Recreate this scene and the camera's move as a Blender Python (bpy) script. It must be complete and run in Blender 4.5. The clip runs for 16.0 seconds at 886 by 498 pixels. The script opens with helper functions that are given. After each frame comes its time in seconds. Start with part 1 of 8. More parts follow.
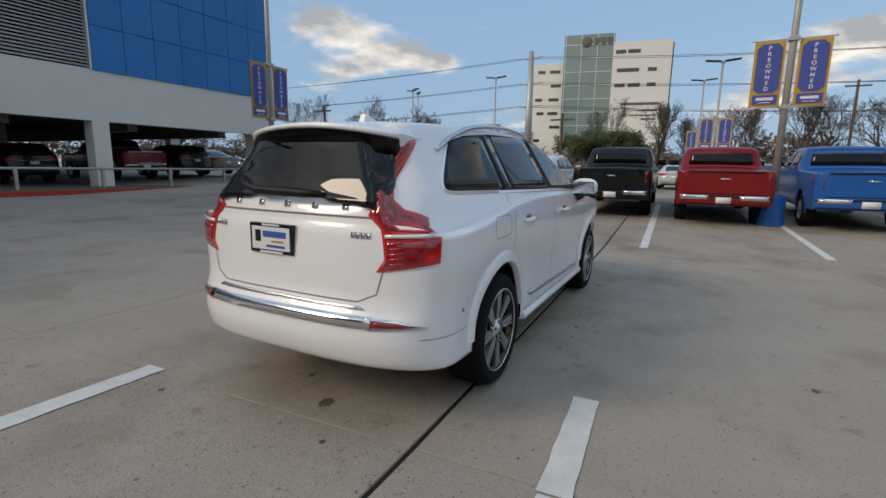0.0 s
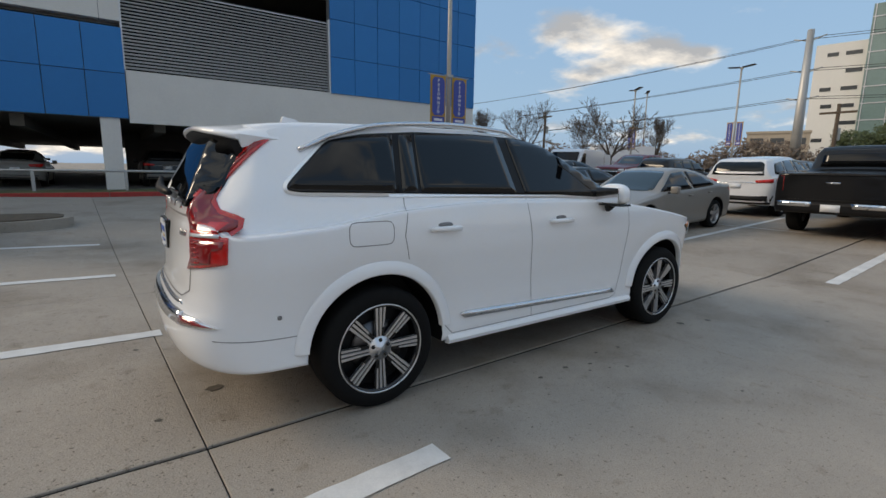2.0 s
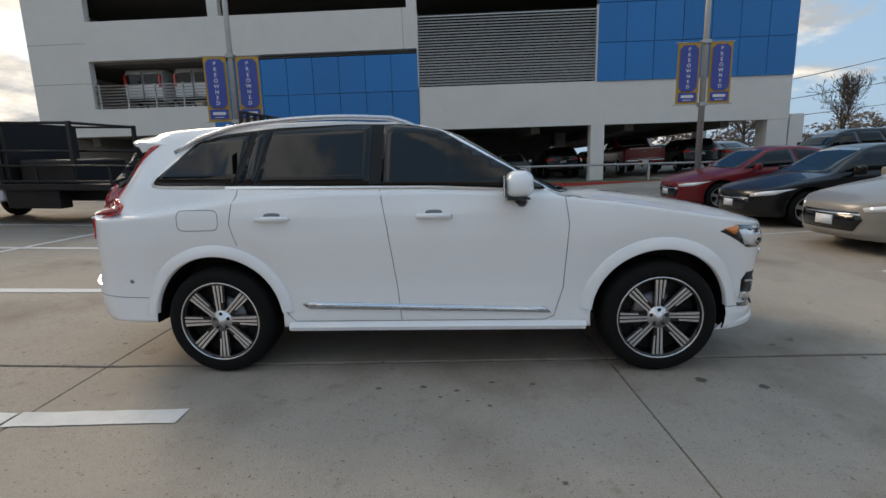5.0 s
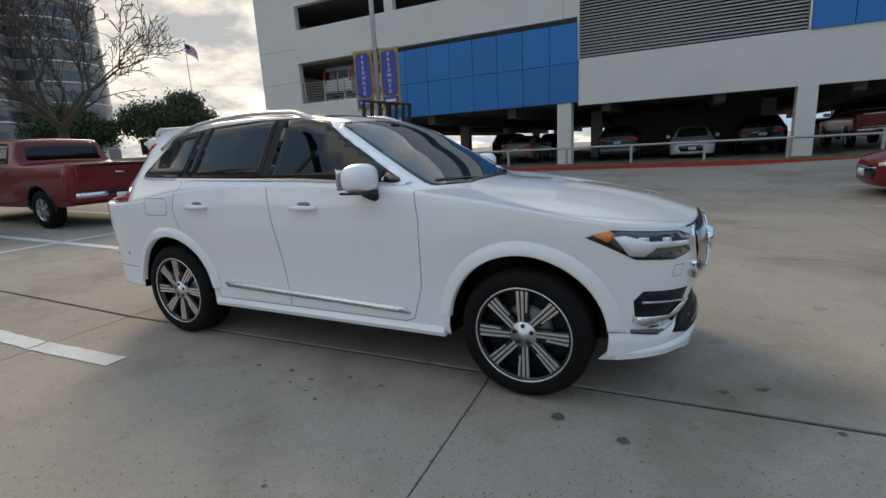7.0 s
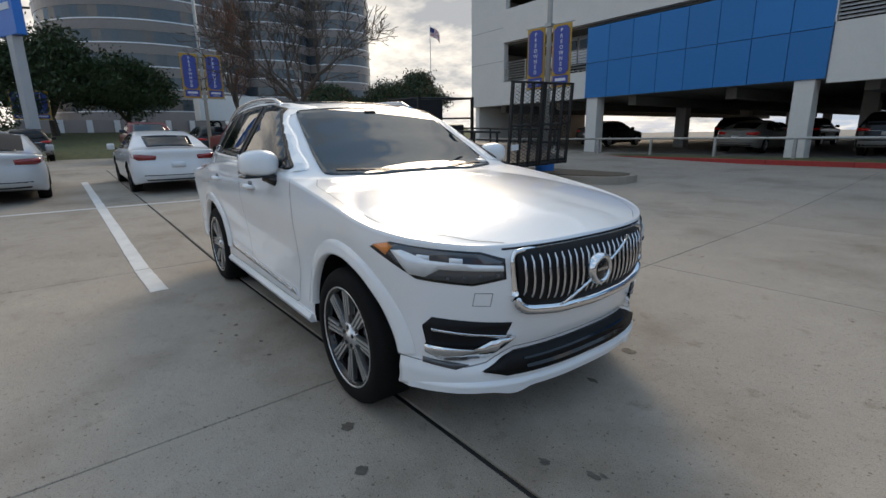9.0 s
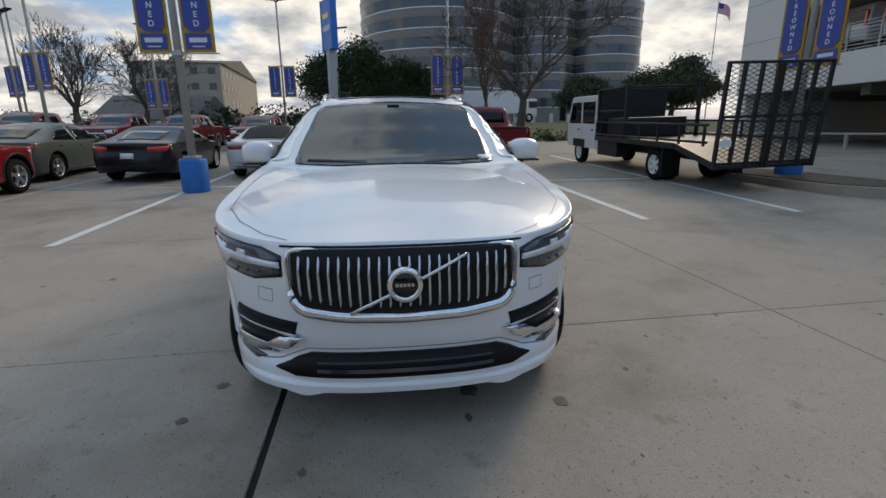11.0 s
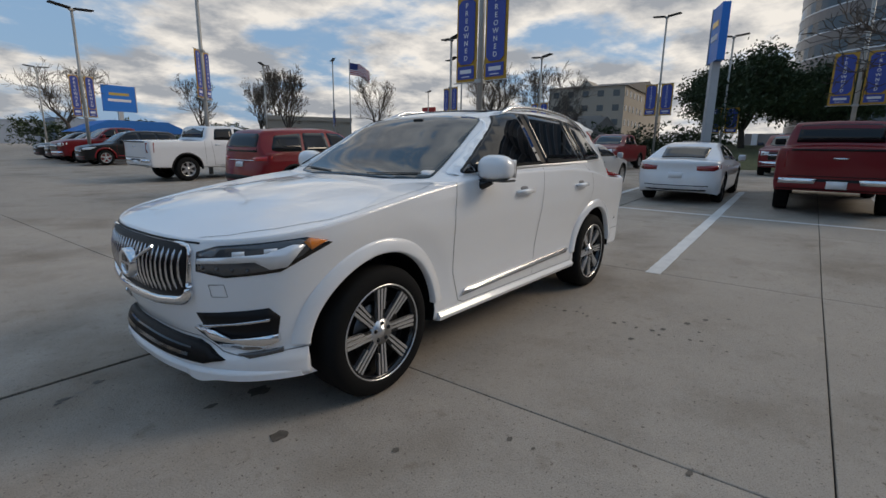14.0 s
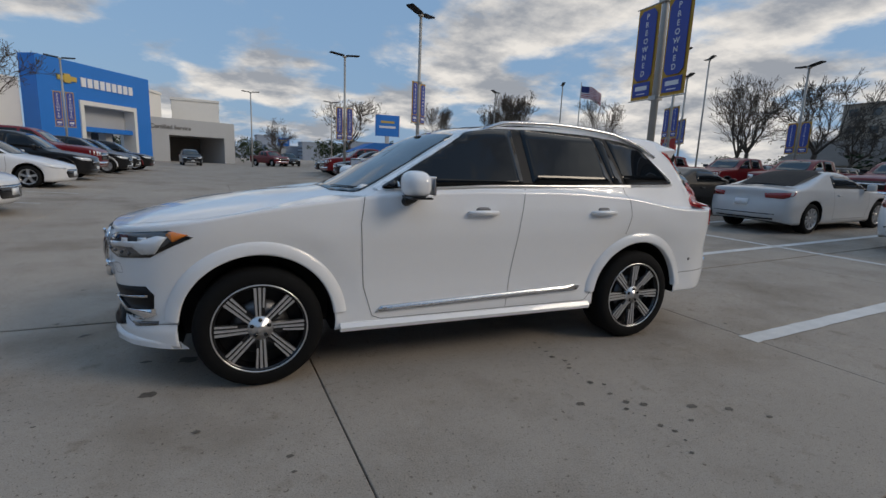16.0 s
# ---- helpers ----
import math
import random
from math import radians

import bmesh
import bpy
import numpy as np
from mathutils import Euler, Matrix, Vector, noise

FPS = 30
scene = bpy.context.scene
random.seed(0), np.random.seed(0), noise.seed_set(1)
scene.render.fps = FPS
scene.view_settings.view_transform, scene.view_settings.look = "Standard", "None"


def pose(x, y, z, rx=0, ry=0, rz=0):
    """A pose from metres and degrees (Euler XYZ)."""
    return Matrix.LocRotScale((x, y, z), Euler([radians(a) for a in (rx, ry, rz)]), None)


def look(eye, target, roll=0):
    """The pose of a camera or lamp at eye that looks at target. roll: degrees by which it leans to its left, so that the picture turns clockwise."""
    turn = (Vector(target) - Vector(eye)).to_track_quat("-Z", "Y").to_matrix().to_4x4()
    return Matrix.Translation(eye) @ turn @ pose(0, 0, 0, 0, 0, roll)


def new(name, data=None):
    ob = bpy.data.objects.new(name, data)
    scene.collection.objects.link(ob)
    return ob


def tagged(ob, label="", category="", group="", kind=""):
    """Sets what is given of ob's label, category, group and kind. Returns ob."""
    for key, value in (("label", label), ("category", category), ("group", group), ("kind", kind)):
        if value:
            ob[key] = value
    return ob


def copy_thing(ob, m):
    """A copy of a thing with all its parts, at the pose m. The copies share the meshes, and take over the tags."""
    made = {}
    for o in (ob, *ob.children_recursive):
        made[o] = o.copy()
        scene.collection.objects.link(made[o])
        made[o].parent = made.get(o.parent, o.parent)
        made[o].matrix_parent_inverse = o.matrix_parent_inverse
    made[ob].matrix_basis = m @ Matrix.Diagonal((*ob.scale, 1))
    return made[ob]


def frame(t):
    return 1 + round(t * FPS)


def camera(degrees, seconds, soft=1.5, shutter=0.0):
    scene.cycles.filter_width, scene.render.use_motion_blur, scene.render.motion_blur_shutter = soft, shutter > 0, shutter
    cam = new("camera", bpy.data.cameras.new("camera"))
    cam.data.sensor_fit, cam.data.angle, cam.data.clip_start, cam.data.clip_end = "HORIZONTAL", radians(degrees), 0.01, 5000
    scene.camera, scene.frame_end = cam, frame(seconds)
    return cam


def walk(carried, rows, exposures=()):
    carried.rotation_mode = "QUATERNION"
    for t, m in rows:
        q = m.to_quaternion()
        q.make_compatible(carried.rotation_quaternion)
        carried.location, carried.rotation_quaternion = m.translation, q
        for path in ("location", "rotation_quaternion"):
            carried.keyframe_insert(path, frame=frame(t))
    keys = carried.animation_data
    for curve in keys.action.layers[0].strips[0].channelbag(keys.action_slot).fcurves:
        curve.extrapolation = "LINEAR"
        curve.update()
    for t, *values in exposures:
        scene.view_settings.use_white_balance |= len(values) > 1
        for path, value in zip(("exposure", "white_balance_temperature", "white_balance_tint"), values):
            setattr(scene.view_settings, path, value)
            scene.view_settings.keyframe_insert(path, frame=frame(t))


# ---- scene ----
cam = camera(86.3, 16.0)
PATH = [
    (0, (-4.388, -1.986, 1.453), (-2.641, -1.075, 1.111), 1.0),
    (0.5, (-4.055, -2.408, 1.445), (-2.439, -1.28, 1.105), 1.0),
    (1, (-3.648, -2.769, 1.446), (-2.18, -1.452, 1.111), 1.1),
    (1.5, (-3.224, -3.078, 1.454), (-1.916, -1.602, 1.123), 1.2),
    (2, (-2.759, -3.356, 1.459), (-1.626, -1.741, 1.124), 1.0),
    (2.5, (-2.291, -3.611, 1.454), (-1.352, -1.876, 1.13), 1.0),
    (3, (-1.802, -3.803, 1.451), (-1.083, -1.965, 1.127), 0.7),
    (3.5, (-1.302, -3.959, 1.445), (-0.798, -2.051, 1.116), 0.5),
    (4, (-0.807, -4.027, 1.442), (-0.505, -2.08, 1.095), 0.2),
    (4.2, (-0.596, -4.045, 1.43), (-0.378, -2.089, 1.077), -0.0),
    (6.3, (1.578, -3.652, 1.415), (0.955, -1.792, 1.027), -3.3),
    (6.5, (1.777, -3.58, 1.433), (1.078, -1.75, 1.028), -3.2),
    (7, (2.251, -3.324, 1.422), (1.361, -1.581, 1.009), -3.1),
    (7.5, (2.709, -3.037, 1.43), (1.629, -1.406, 1.013), -3.0),
    (8, (3.093, -2.691, 1.427), (1.836, -1.196, 0.997), -2.4),
    (8.2, (3.228, -2.547, 1.436), (1.908, -1.11, 0.997), -2.0),
    (10.3, (4.242, -0.751, 1.438), (2.392, -0.171, 0.946), -0.3),
    (10.5, (4.272, -0.551, 1.429), (2.394, -0.075, 0.935), -0.3),
    (11, (4.316, -0.048, 1.426), (2.387, 0.165, 0.94), -0.5),
    (11.5, (4.287, 0.448, 1.431), (2.347, 0.383, 0.949), -0.5),
    (12, (4.215, 0.93, 1.423), (2.302, 0.59, 0.95), -0.7),
    (12.5, (4.072, 1.418, 1.42), (2.223, 0.814, 0.953), -0.7),
    (13, (3.883, 1.912, 1.411), (2.123, 1.076, 0.957), -0.3),
    (13.5, (3.58, 2.353, 1.404), (1.924, 1.319, 0.97), 0.3),
    (14, (3.241, 2.759, 1.4), (1.72, 1.528, 0.984), 0.9),
    (14.5, (2.843, 3.103, 1.389), (1.481, 1.692, 0.994), 1.1),
    (15, (2.438, 3.422, 1.401), (1.259, 1.852, 1.023), 1.5),
    (15.5, (2.011, 3.682, 1.392), (1.026, 1.978, 1.035), 2.1),
    (16, (1.578, 3.872, 1.409), (0.798, 2.064, 1.058), 2.4),
]
walk(cam, [(t, look(eye, target, roll)) for t, eye, target, roll in PATH], [(0, 0.10, 7300, 10), (4, 0.34, 7850, 10), (8, 0.36, 7600, 10), (10.5, 0.15, 7250, 10), (13, -0.06, 7150, 10), (16, -0.24, 6850, 10)])

# ---- world, sun ----
SUN_AZ, SUN_EL = 141.0, 30.0   # degrees from +x towards +y; above the horizon
world = bpy.data.worlds.new("sky")
scene.world = world
world.use_nodes = True
wn, wl = world.node_tree.nodes, world.node_tree.links
wn.clear()


def wnode(kind, **kw):
    n = wn.new(kind)
    for k, v in kw.items():
        n.inputs[k].default_value = v
    return n


w_out = wn.new("ShaderNodeOutputWorld")
w_sky = wn.new("ShaderNodeTexSky")
w_sky.sky_type = "NISHITA"
w_sky.sun_disc = False
w_sky.sun_elevation = radians(SUN_EL)
w_sky.sun_rotation = radians(90 - SUN_AZ)
w_sky.air_density = 1.3
w_sky.dust_density = 2.0
w_tc = wn.new("ShaderNodeTexCoord")
w_sep = wn.new("ShaderNodeSeparateXYZ")
wl.new(w_tc.outputs["Generated"], w_sep.inputs[0])


def wmath(op, a, b=0.0, c=None):
    n = wn.new("ShaderNodeMath")
    n.operation = op
    for i, v in enumerate((a, b) if c is None else (a, b, c)):
        if isinstance(v, (int, float)):
            n.inputs[i].default_value = v
        else:
            wl.new(v, n.inputs[i])
    return n.outputs[0]


# clouds as a flat layer seen from below: direction divided by its height
w_h = wmath("ADD", wmath("MAXIMUM", w_sep.outputs[2], 0.0), 0.24)
w_cmb = wn.new("ShaderNodeCombineXYZ")
wl.new(wmath("DIVIDE", w_sep.outputs[0], w_h), w_cmb.inputs[0])
wl.new(wmath("DIVIDE", w_sep.outputs[1], w_h), w_cmb.inputs[1])
w_n1 = wnode("ShaderNodeTexNoise", Scale=1.25, Detail=10.0, Roughness=0.55, Distortion=0.12)
wl.new(w_cmb.outputs[0], w_n1.inputs["Vector"])
w_n2 = wnode("ShaderNodeTexNoise", Scale=2.6, Detail=9.0, Roughness=0.58)
wl.new(w_cmb.outputs[0], w_n2.inputs["Vector"])
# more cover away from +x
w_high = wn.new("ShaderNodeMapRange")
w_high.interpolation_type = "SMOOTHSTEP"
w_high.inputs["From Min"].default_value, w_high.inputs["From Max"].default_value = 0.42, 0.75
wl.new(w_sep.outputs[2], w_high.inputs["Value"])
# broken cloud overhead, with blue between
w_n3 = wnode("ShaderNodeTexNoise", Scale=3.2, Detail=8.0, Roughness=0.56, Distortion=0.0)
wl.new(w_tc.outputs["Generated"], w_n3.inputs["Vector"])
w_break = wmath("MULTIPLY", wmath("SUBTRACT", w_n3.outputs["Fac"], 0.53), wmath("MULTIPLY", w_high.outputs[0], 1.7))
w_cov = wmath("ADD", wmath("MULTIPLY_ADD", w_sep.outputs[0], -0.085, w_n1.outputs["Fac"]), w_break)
w_mask = wn.new("ShaderNodeMapRange")
w_mask.interpolation_type = "SMOOTHSTEP"
w_mask.inputs["From Min"].default_value = 0.455
w_mask.inputs["From Max"].default_value = 0.56
wl.new(w_cov, w_mask.inputs["Value"])
w_ramp = wn.new("ShaderNodeValToRGB")
w_ramp.color_ramp.elements[0].position, w_ramp.color_ramp.elements[0].color = 0.40, (0.95, 0.935, 0.92, 1)
w_ramp.color_ramp.elements[1].position, w_ramp.color_ramp.elements[1].color = 0.60, (0.37, 0.41, 0.48, 1)
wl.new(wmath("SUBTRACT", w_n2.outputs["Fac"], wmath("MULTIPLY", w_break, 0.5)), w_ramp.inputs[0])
w_clear = wn.new("ShaderNodeMix")
w_clear.data_type = "RGBA"
w_clear.inputs[0].default_value = 0.72
w_clear.inputs[7].default_value = (0.26, 0.47, 0.80, 1)
w_scale = wn.new("ShaderNodeVectorMath")
w_scale.operation = "SCALE"
w_scale.inputs["Scale"].default_value = 0.10
wl.new(w_sky.outputs[0], w_scale.inputs[0])
wl.new(w_scale.outputs[0], w_clear.inputs[6])
w_mix = wn.new("ShaderNodeMix")
w_mix.data_type = "RGBA"
wl.new(w_mask.outputs[0], w_mix.inputs[0])
wl.new(w_clear.outputs[2], w_mix.inputs[6])
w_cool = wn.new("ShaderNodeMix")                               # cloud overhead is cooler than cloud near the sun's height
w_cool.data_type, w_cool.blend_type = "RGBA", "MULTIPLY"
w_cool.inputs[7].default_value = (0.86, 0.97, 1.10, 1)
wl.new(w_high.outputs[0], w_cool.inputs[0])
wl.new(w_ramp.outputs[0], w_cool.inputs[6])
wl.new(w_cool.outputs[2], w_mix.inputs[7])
w_bg = wn.new("ShaderNodeBackground")
w_bg.inputs["Strength"].default_value = 1.0
wl.new(w_mix.outputs[2], w_bg.inputs["Color"])
wl.new(w_bg.outputs[0], w_out.inputs[0])

sun_data = bpy.data.lights.new("sun", "SUN")
sun_data.energy, sun_data.angle, sun_data.color = 1.45, radians(22), (1.0, 0.88, 0.74)
sun = new("sun", sun_data)
sun.matrix_world = look((0, 0, 40), Vector((0, 0, 40)) - Vector((math.cos(radians(SUN_AZ)) * math.cos(radians(SUN_EL)), math.sin(radians(SUN_AZ)) * math.cos(radians(SUN_EL)), math.sin(radians(SUN_EL)))))


# ---- materials ----
def material(name, color, rough=0.5, metal=0.0, vary=0.0, scale=8.0, bump=0.0, bump_scale=60.0, coat=0.0, rand=0.0, spec=0.5, emit=None, stain=0.0):
    m = bpy.data.materials.new(name)
    m.use_nodes = True
    nt = m.node_tree
    b = nt.nodes["Principled BSDF"]
    b.inputs["Base Color"].default_value = (*color, 1)
    b.inputs["Roughness"].default_value = rough
    b.inputs["Metallic"].default_value = metal
    b.inputs["Coat Weight"].default_value = coat
    b.inputs["Coat Roughness"].default_value = 0.04
    b.inputs["Specular IOR Level"].default_value = spec
    if emit:
        b.inputs["Emission Color"].default_value = (*emit[0], 1)
        b.inputs["Emission Strength"].default_value = emit[1]
    tc = nt.nodes.new("ShaderNodeTexCoord")
    vec = tc.outputs["Object"]
    if vary or stain or rand:
        hsv = nt.nodes.new("ShaderNodeHueSaturation")
        hsv.inputs["Color"].default_value = (*color, 1)
        value = None
        parts = []
        for amp, sc, det in ((vary, scale, 6.0), (vary * 0.7, scale * 14, 3.0), (stain, scale * 0.22, 5.0)):
            if amp:
                n = nt.nodes.new("ShaderNodeTexNoise")
                n.inputs["Scale"].default_value, n.inputs["Detail"].default_value, n.inputs["Roughness"].default_value = sc, det, 0.65
                nt.links.new(vec, n.inputs["Vector"])
                mr = nt.nodes.new("ShaderNodeMapRange")
                mr.inputs["From Min"].default_value, mr.inputs["From Max"].default_value = 0.25, 0.75
                mr.inputs["To Min"].default_value, mr.inputs["To Max"].default_value = -amp, amp
                nt.links.new(n.outputs["Fac"], mr.inputs["Value"])
                parts.append(mr.outputs[0])
        if rand:
            oi = nt.nodes.new("ShaderNodeObjectInfo")
            mr = nt.nodes.new("ShaderNodeMapRange")
            mr.inputs["To Min"].default_value, mr.inputs["To Max"].default_value = -rand, rand
            nt.links.new(oi.outputs["Random"], mr.inputs["Value"])
            parts.append(mr.outputs[0])
        for p in parts:
            ad = nt.nodes.new("ShaderNodeMath")
            ad.operation = "ADD"
            nt.links.new(p, ad.inputs[0])
            if value is None:
                ad.inputs[1].default_value = 1.0
            else:
                nt.links.new(value, ad.inputs[1])
            value = ad.outputs[0]
        nt.links.new(value, hsv.inputs["Value"])
        nt.links.new(hsv.outputs[0], b.inputs["Base Color"])
    if bump:
        n = nt.nodes.new("ShaderNodeTexNoise")
        n.inputs["Scale"].default_value, n.inputs["Detail"].default_value = bump_scale, 4.0
        nt.links.new(vec, n.inputs["Vector"])
        bp = nt.nodes.new("ShaderNodeBump")
        bp.inputs["Strength"].default_value, bp.inputs["Distance"].default_value = bump, 0.01
        nt.links.new(n.outputs["Fac"], bp.inputs["Height"])
        nt.links.new(bp.outputs[0], b.inputs["Normal"])
    return m


def paint(name, color, flake=0.03):
    deep = max(color) < 0.4
    return material(name, color, rough=0.32, metal=0.0, coat=0.45 if deep else 1.0, spec=0.25 if deep else 0.5, vary=flake, scale=3.0)


WHITE_PAINT = paint("white_pearl_paint", (0.86, 0.87, 0.885), 0.01)
WHITE2 = paint("white_paint", (0.72, 0.73, 0.75))
BLACK_PAINT = paint("black_paint", (0.005, 0.005, 0.006))
RED_PAINT = paint("red_paint", (0.21, 0.008, 0.011))
CHERRY_PAINT = paint("cherry_paint", (0.16, 0.010, 0.014))
BLUE_PAINT = paint("blue_paint", (0.012, 0.10, 0.36))
NAVY_PAINT = paint("navy_paint", (0.02, 0.03, 0.05))
GREY_PAINT = paint("grey_paint", (0.24, 0.225, 0.205))
SILVER_PAINT = paint("silver_paint", (0.50, 0.51, 0.52))
GREEN_GREY = paint("green_grey_paint", (0.075, 0.085, 0.075))
GLASS = material("tinted_glass", (0.003, 0.0034, 0.0042), rough=0.012, spec=0.45)
SHIELD = material("windscreen_glass", (0.020, 0.034, 0.042), rough=0.012, spec=0.85)
RUBBER = material("tyre_rubber", (0.007, 0.007, 0.0072), rough=0.8, spec=0.18, vary=0.15, scale=30, bump=0.15, bump_scale=200)
PLASTIC = material("black_plastic", (0.007, 0.007, 0.008), rough=0.5, spec=0.25, bump=0.05, bump_scale=300)
GLOSS_BLACK = material("gloss_black", (0.005, 0.005, 0.006), rough=0.12, coat=0.2)
CHROME = material("chrome", (0.82, 0.83, 0.85), rough=0.08, metal=1.0)
BRIGHT_TRIM = material("bright_trim", (0.93, 0.94, 0.95), rough=0.42, metal=0.6)
SATIN = material("satin_metal", (0.62, 0.63, 0.65), rough=0.25, metal=1.0)
ALLOY = material("machined_alloy", (0.70, 0.70, 0.71), rough=0.28, metal=0.9)
ALLOY2 = material("silver_alloy", (0.55, 0.56, 0.58), rough=0.3, metal=0.8)
STEEL = material("brake_steel", (0.13, 0.13, 0.135), rough=0.35, metal=1.0)
RED_LAMP = material("red_lamp", (0.50, 0.012, 0.010), rough=0.10, coat=1.0, vary=0.08, scale=20, emit=((0.9, 0.03, 0.02), 0.02))
DARK_RED_LAMP = material("dark_red_lamp", (0.25, 0.008, 0.010), rough=0.1, coat=1.0)
CLEAR_LAMP = material("clear_lamp", (0.80, 0.83, 0.87), rough=0.10, coat=1.0, metal=0.2)
DARK_LAMP = material("dark_lamp", (0.06, 0.066, 0.075), rough=0.08, coat=1.0)
AMBER = material("amber_lamp", (0.75, 0.22, 0.03), rough=0.12, coat=1.0)
PLATE = material("plate_white", (0.75, 0.77, 0.80), rough=0.4)
PLATE_INK = material("plate_ink", (0.03, 0.10, 0.40), rough=0.5)
SEAM = material("panel_gap", (0.20, 0.20, 0.205), rough=0.6)
CANVAS = material("black_canvas", (0.02, 0.02, 0.021), rough=0.9, bump=0.2, bump_scale=400)
def concrete(name, tint, rand):
    """Worn broomed concrete: blotches, tyre grime, pale scuffs, dark specks and fine pores."""
    m = material(name, tint, rough=0.86, vary=0.07, scale=1.6, bump=0.0, rand=rand, stain=0.10)
    nt = m.node_tree
    b = nt.nodes["Principled BSDF"]
    geo = nt.nodes.new("ShaderNodeNewGeometry")
    base = b.inputs["Base Color"].links[0].from_socket
    col = base
    for sc, lo, hi, shade, det in ((0.55, 0.50, 0.72, (0.62, 0.58, 0.53), 8.0), (5.0, 0.60, 0.70, (0.78, 0.76, 0.73), 6.0), (17.0, 0.66, 0.70, (0.50, 0.46, 0.43), 4.0), (46.0, 0.64, 0.70, (0.42, 0.39, 0.37), 2.0), (140.0, 0.56, 0.66, (0.66, 0.64, 0.62), 2.0), (150.0, 0.35, 0.45, (0.86, 0.86, 0.86), 2.0), (1.3, 0.58, 0.80, (1.16, 1.15, 1.13), 7.0)):
        n = nt.nodes.new("ShaderNodeTexNoise")
        n.inputs["Scale"].default_value, n.inputs["Detail"].default_value, n.inputs["Roughness"].default_value = sc, det, 0.62
        nt.links.new(geo.outputs["Position"], n.inputs["Vector"])
        mr = nt.nodes.new("ShaderNodeMapRange")
        mr.inputs["From Min"].default_value, mr.inputs["From Max"].default_value = lo, hi
        nt.links.new(n.outputs["Fac"], mr.inputs["Value"])
        mx = nt.nodes.new("ShaderNodeMix")
        mx.data_type, mx.blend_type = "RGBA", "MULTIPLY"
        nt.links.new(mr.outputs[0], mx.inputs[0])
        nt.links.new(col, mx.inputs[6])
        mx.inputs[7].default_value = (*shade, 1)
        col = mx.outputs[2]
    nt.links.new(col, b.inputs["Base Color"])
    n1, n2 = nt.nodes.new("ShaderNodeTexNoise"), nt.nodes.new("ShaderNodeTexNoise")
    n1.inputs["Scale"].default_value, n1.inputs["Detail"].default_value = 90, 5.0
    n2.inputs["Scale"].default_value, n2.inputs["Detail"].default_value = 9, 4.0
    ad = nt.nodes.new("ShaderNodeMath")
    for i, n in enumerate((n1, n2)):
        nt.links.new(geo.outputs["Position"], n.inputs["Vector"])
        nt.links.new(n.outputs["Fac"], ad.inputs[i])
    bp = nt.nodes.new("ShaderNodeBump")
    bp.inputs["Strength"].default_value, bp.inputs["Distance"].default_value = 0.55, 0.01
    nt.links.new(ad.outputs[0], bp.inputs["Height"])
    nt.links.new(bp.outputs[0], b.inputs["Normal"])
    return m


CONCRETE = concrete("concrete_slab", (0.405, 0.352, 0.296), 0.06)
JOINT = material("joint_filler", (0.018, 0.016, 0.015), rough=0.95, vary=0.3, scale=6)
FAR_CONCRETE = concrete("far_concrete", (0.385, 0.335, 0.281), 0.0)
LINE = material("white_line_paint", (0.66, 0.65, 0.63), rough=0.8, vary=0.10, scale=9, stain=0.12)
OLD_LINE = material("worn_line_paint", (0.46, 0.44, 0.41), rough=0.85, vary=0.16, scale=7, stain=0.18)
OIL = material("oil_spot", (0.11, 0.092, 0.074), rough=0.7, vary=0.35, scale=25)
RED_KERB = material("red_kerb_paint", (0.36, 0.035, 0.03), rough=0.75, vary=0.2, scale=4)
YELLOW = material("yellow_paint", (0.62, 0.42, 0.04), rough=0.7, vary=0.12, scale=4)
GRASS = material("winter_grass", (0.10, 0.105, 0.045), rough=0.95, vary=0.35, scale=3, bump=0.6, bump_scale=60)
STUCCO = material("white_stucco", (0.66, 0.645, 0.615), rough=0.9, vary=0.04, scale=0.8, bump=0.15, bump_scale=120, stain=0.05)
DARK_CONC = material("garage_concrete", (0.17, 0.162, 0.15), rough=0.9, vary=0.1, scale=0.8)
BLUE_PANEL = material("blue_metal_panel", (0.002, 0.165, 0.45), rough=0.58, vary=0.03, scale=0.6, rand=0.06)
LOUVRE = material("grey_louvre_metal", (0.62, 0.62, 0.62), rough=0.5, metal=0.2)
GALV = material("galvanised_steel", (0.42, 0.42, 0.41), rough=0.5, metal=0.6, vary=0.08, scale=6)
POLE_PAINT = material("pole_paint", (0.40, 0.385, 0.36), rough=0.55, metal=0.3, vary=0.08, scale=5)
POLE_BLUE = material("pole_base_blue", (0.012, 0.15, 0.48), rough=0.6, vary=0.1, scale=5)
BANNER_BLUE = material("banner_blue", (0.055, 0.085, 0.34), rough=0.75, vary=0.04, scale=4)
BANNER_GOLD = material("banner_gold", (0.52, 0.30, 0.045), rough=0.75, vary=0.05, scale=4)
BANNER_WHITE = material("banner_white", (0.72, 0.72, 0.74), rough=0.75)
BARK = material("bark", (0.085, 0.068, 0.055), rough=0.95, vary=0.3, scale=6, bump=0.6, bump_scale=25)
BARK_RED = material("rusty_twigs", (0.15, 0.075, 0.05), rough=0.95, vary=0.3, scale=6)
LEAF = material("evergreen_leaf", (0.035, 0.058, 0.024), rough=0.65, vary=0.35, scale=1.2, rand=0.1)
LEAF_BROWN = material("brown_leaf", (0.13, 0.075, 0.035), rough=0.8, vary=0.3, scale=1.5)
HEDGE_LEAF = material("hedge_leaf", (0.055, 0.075, 0.025), rough=0.75, vary=0.35, scale=1.0)
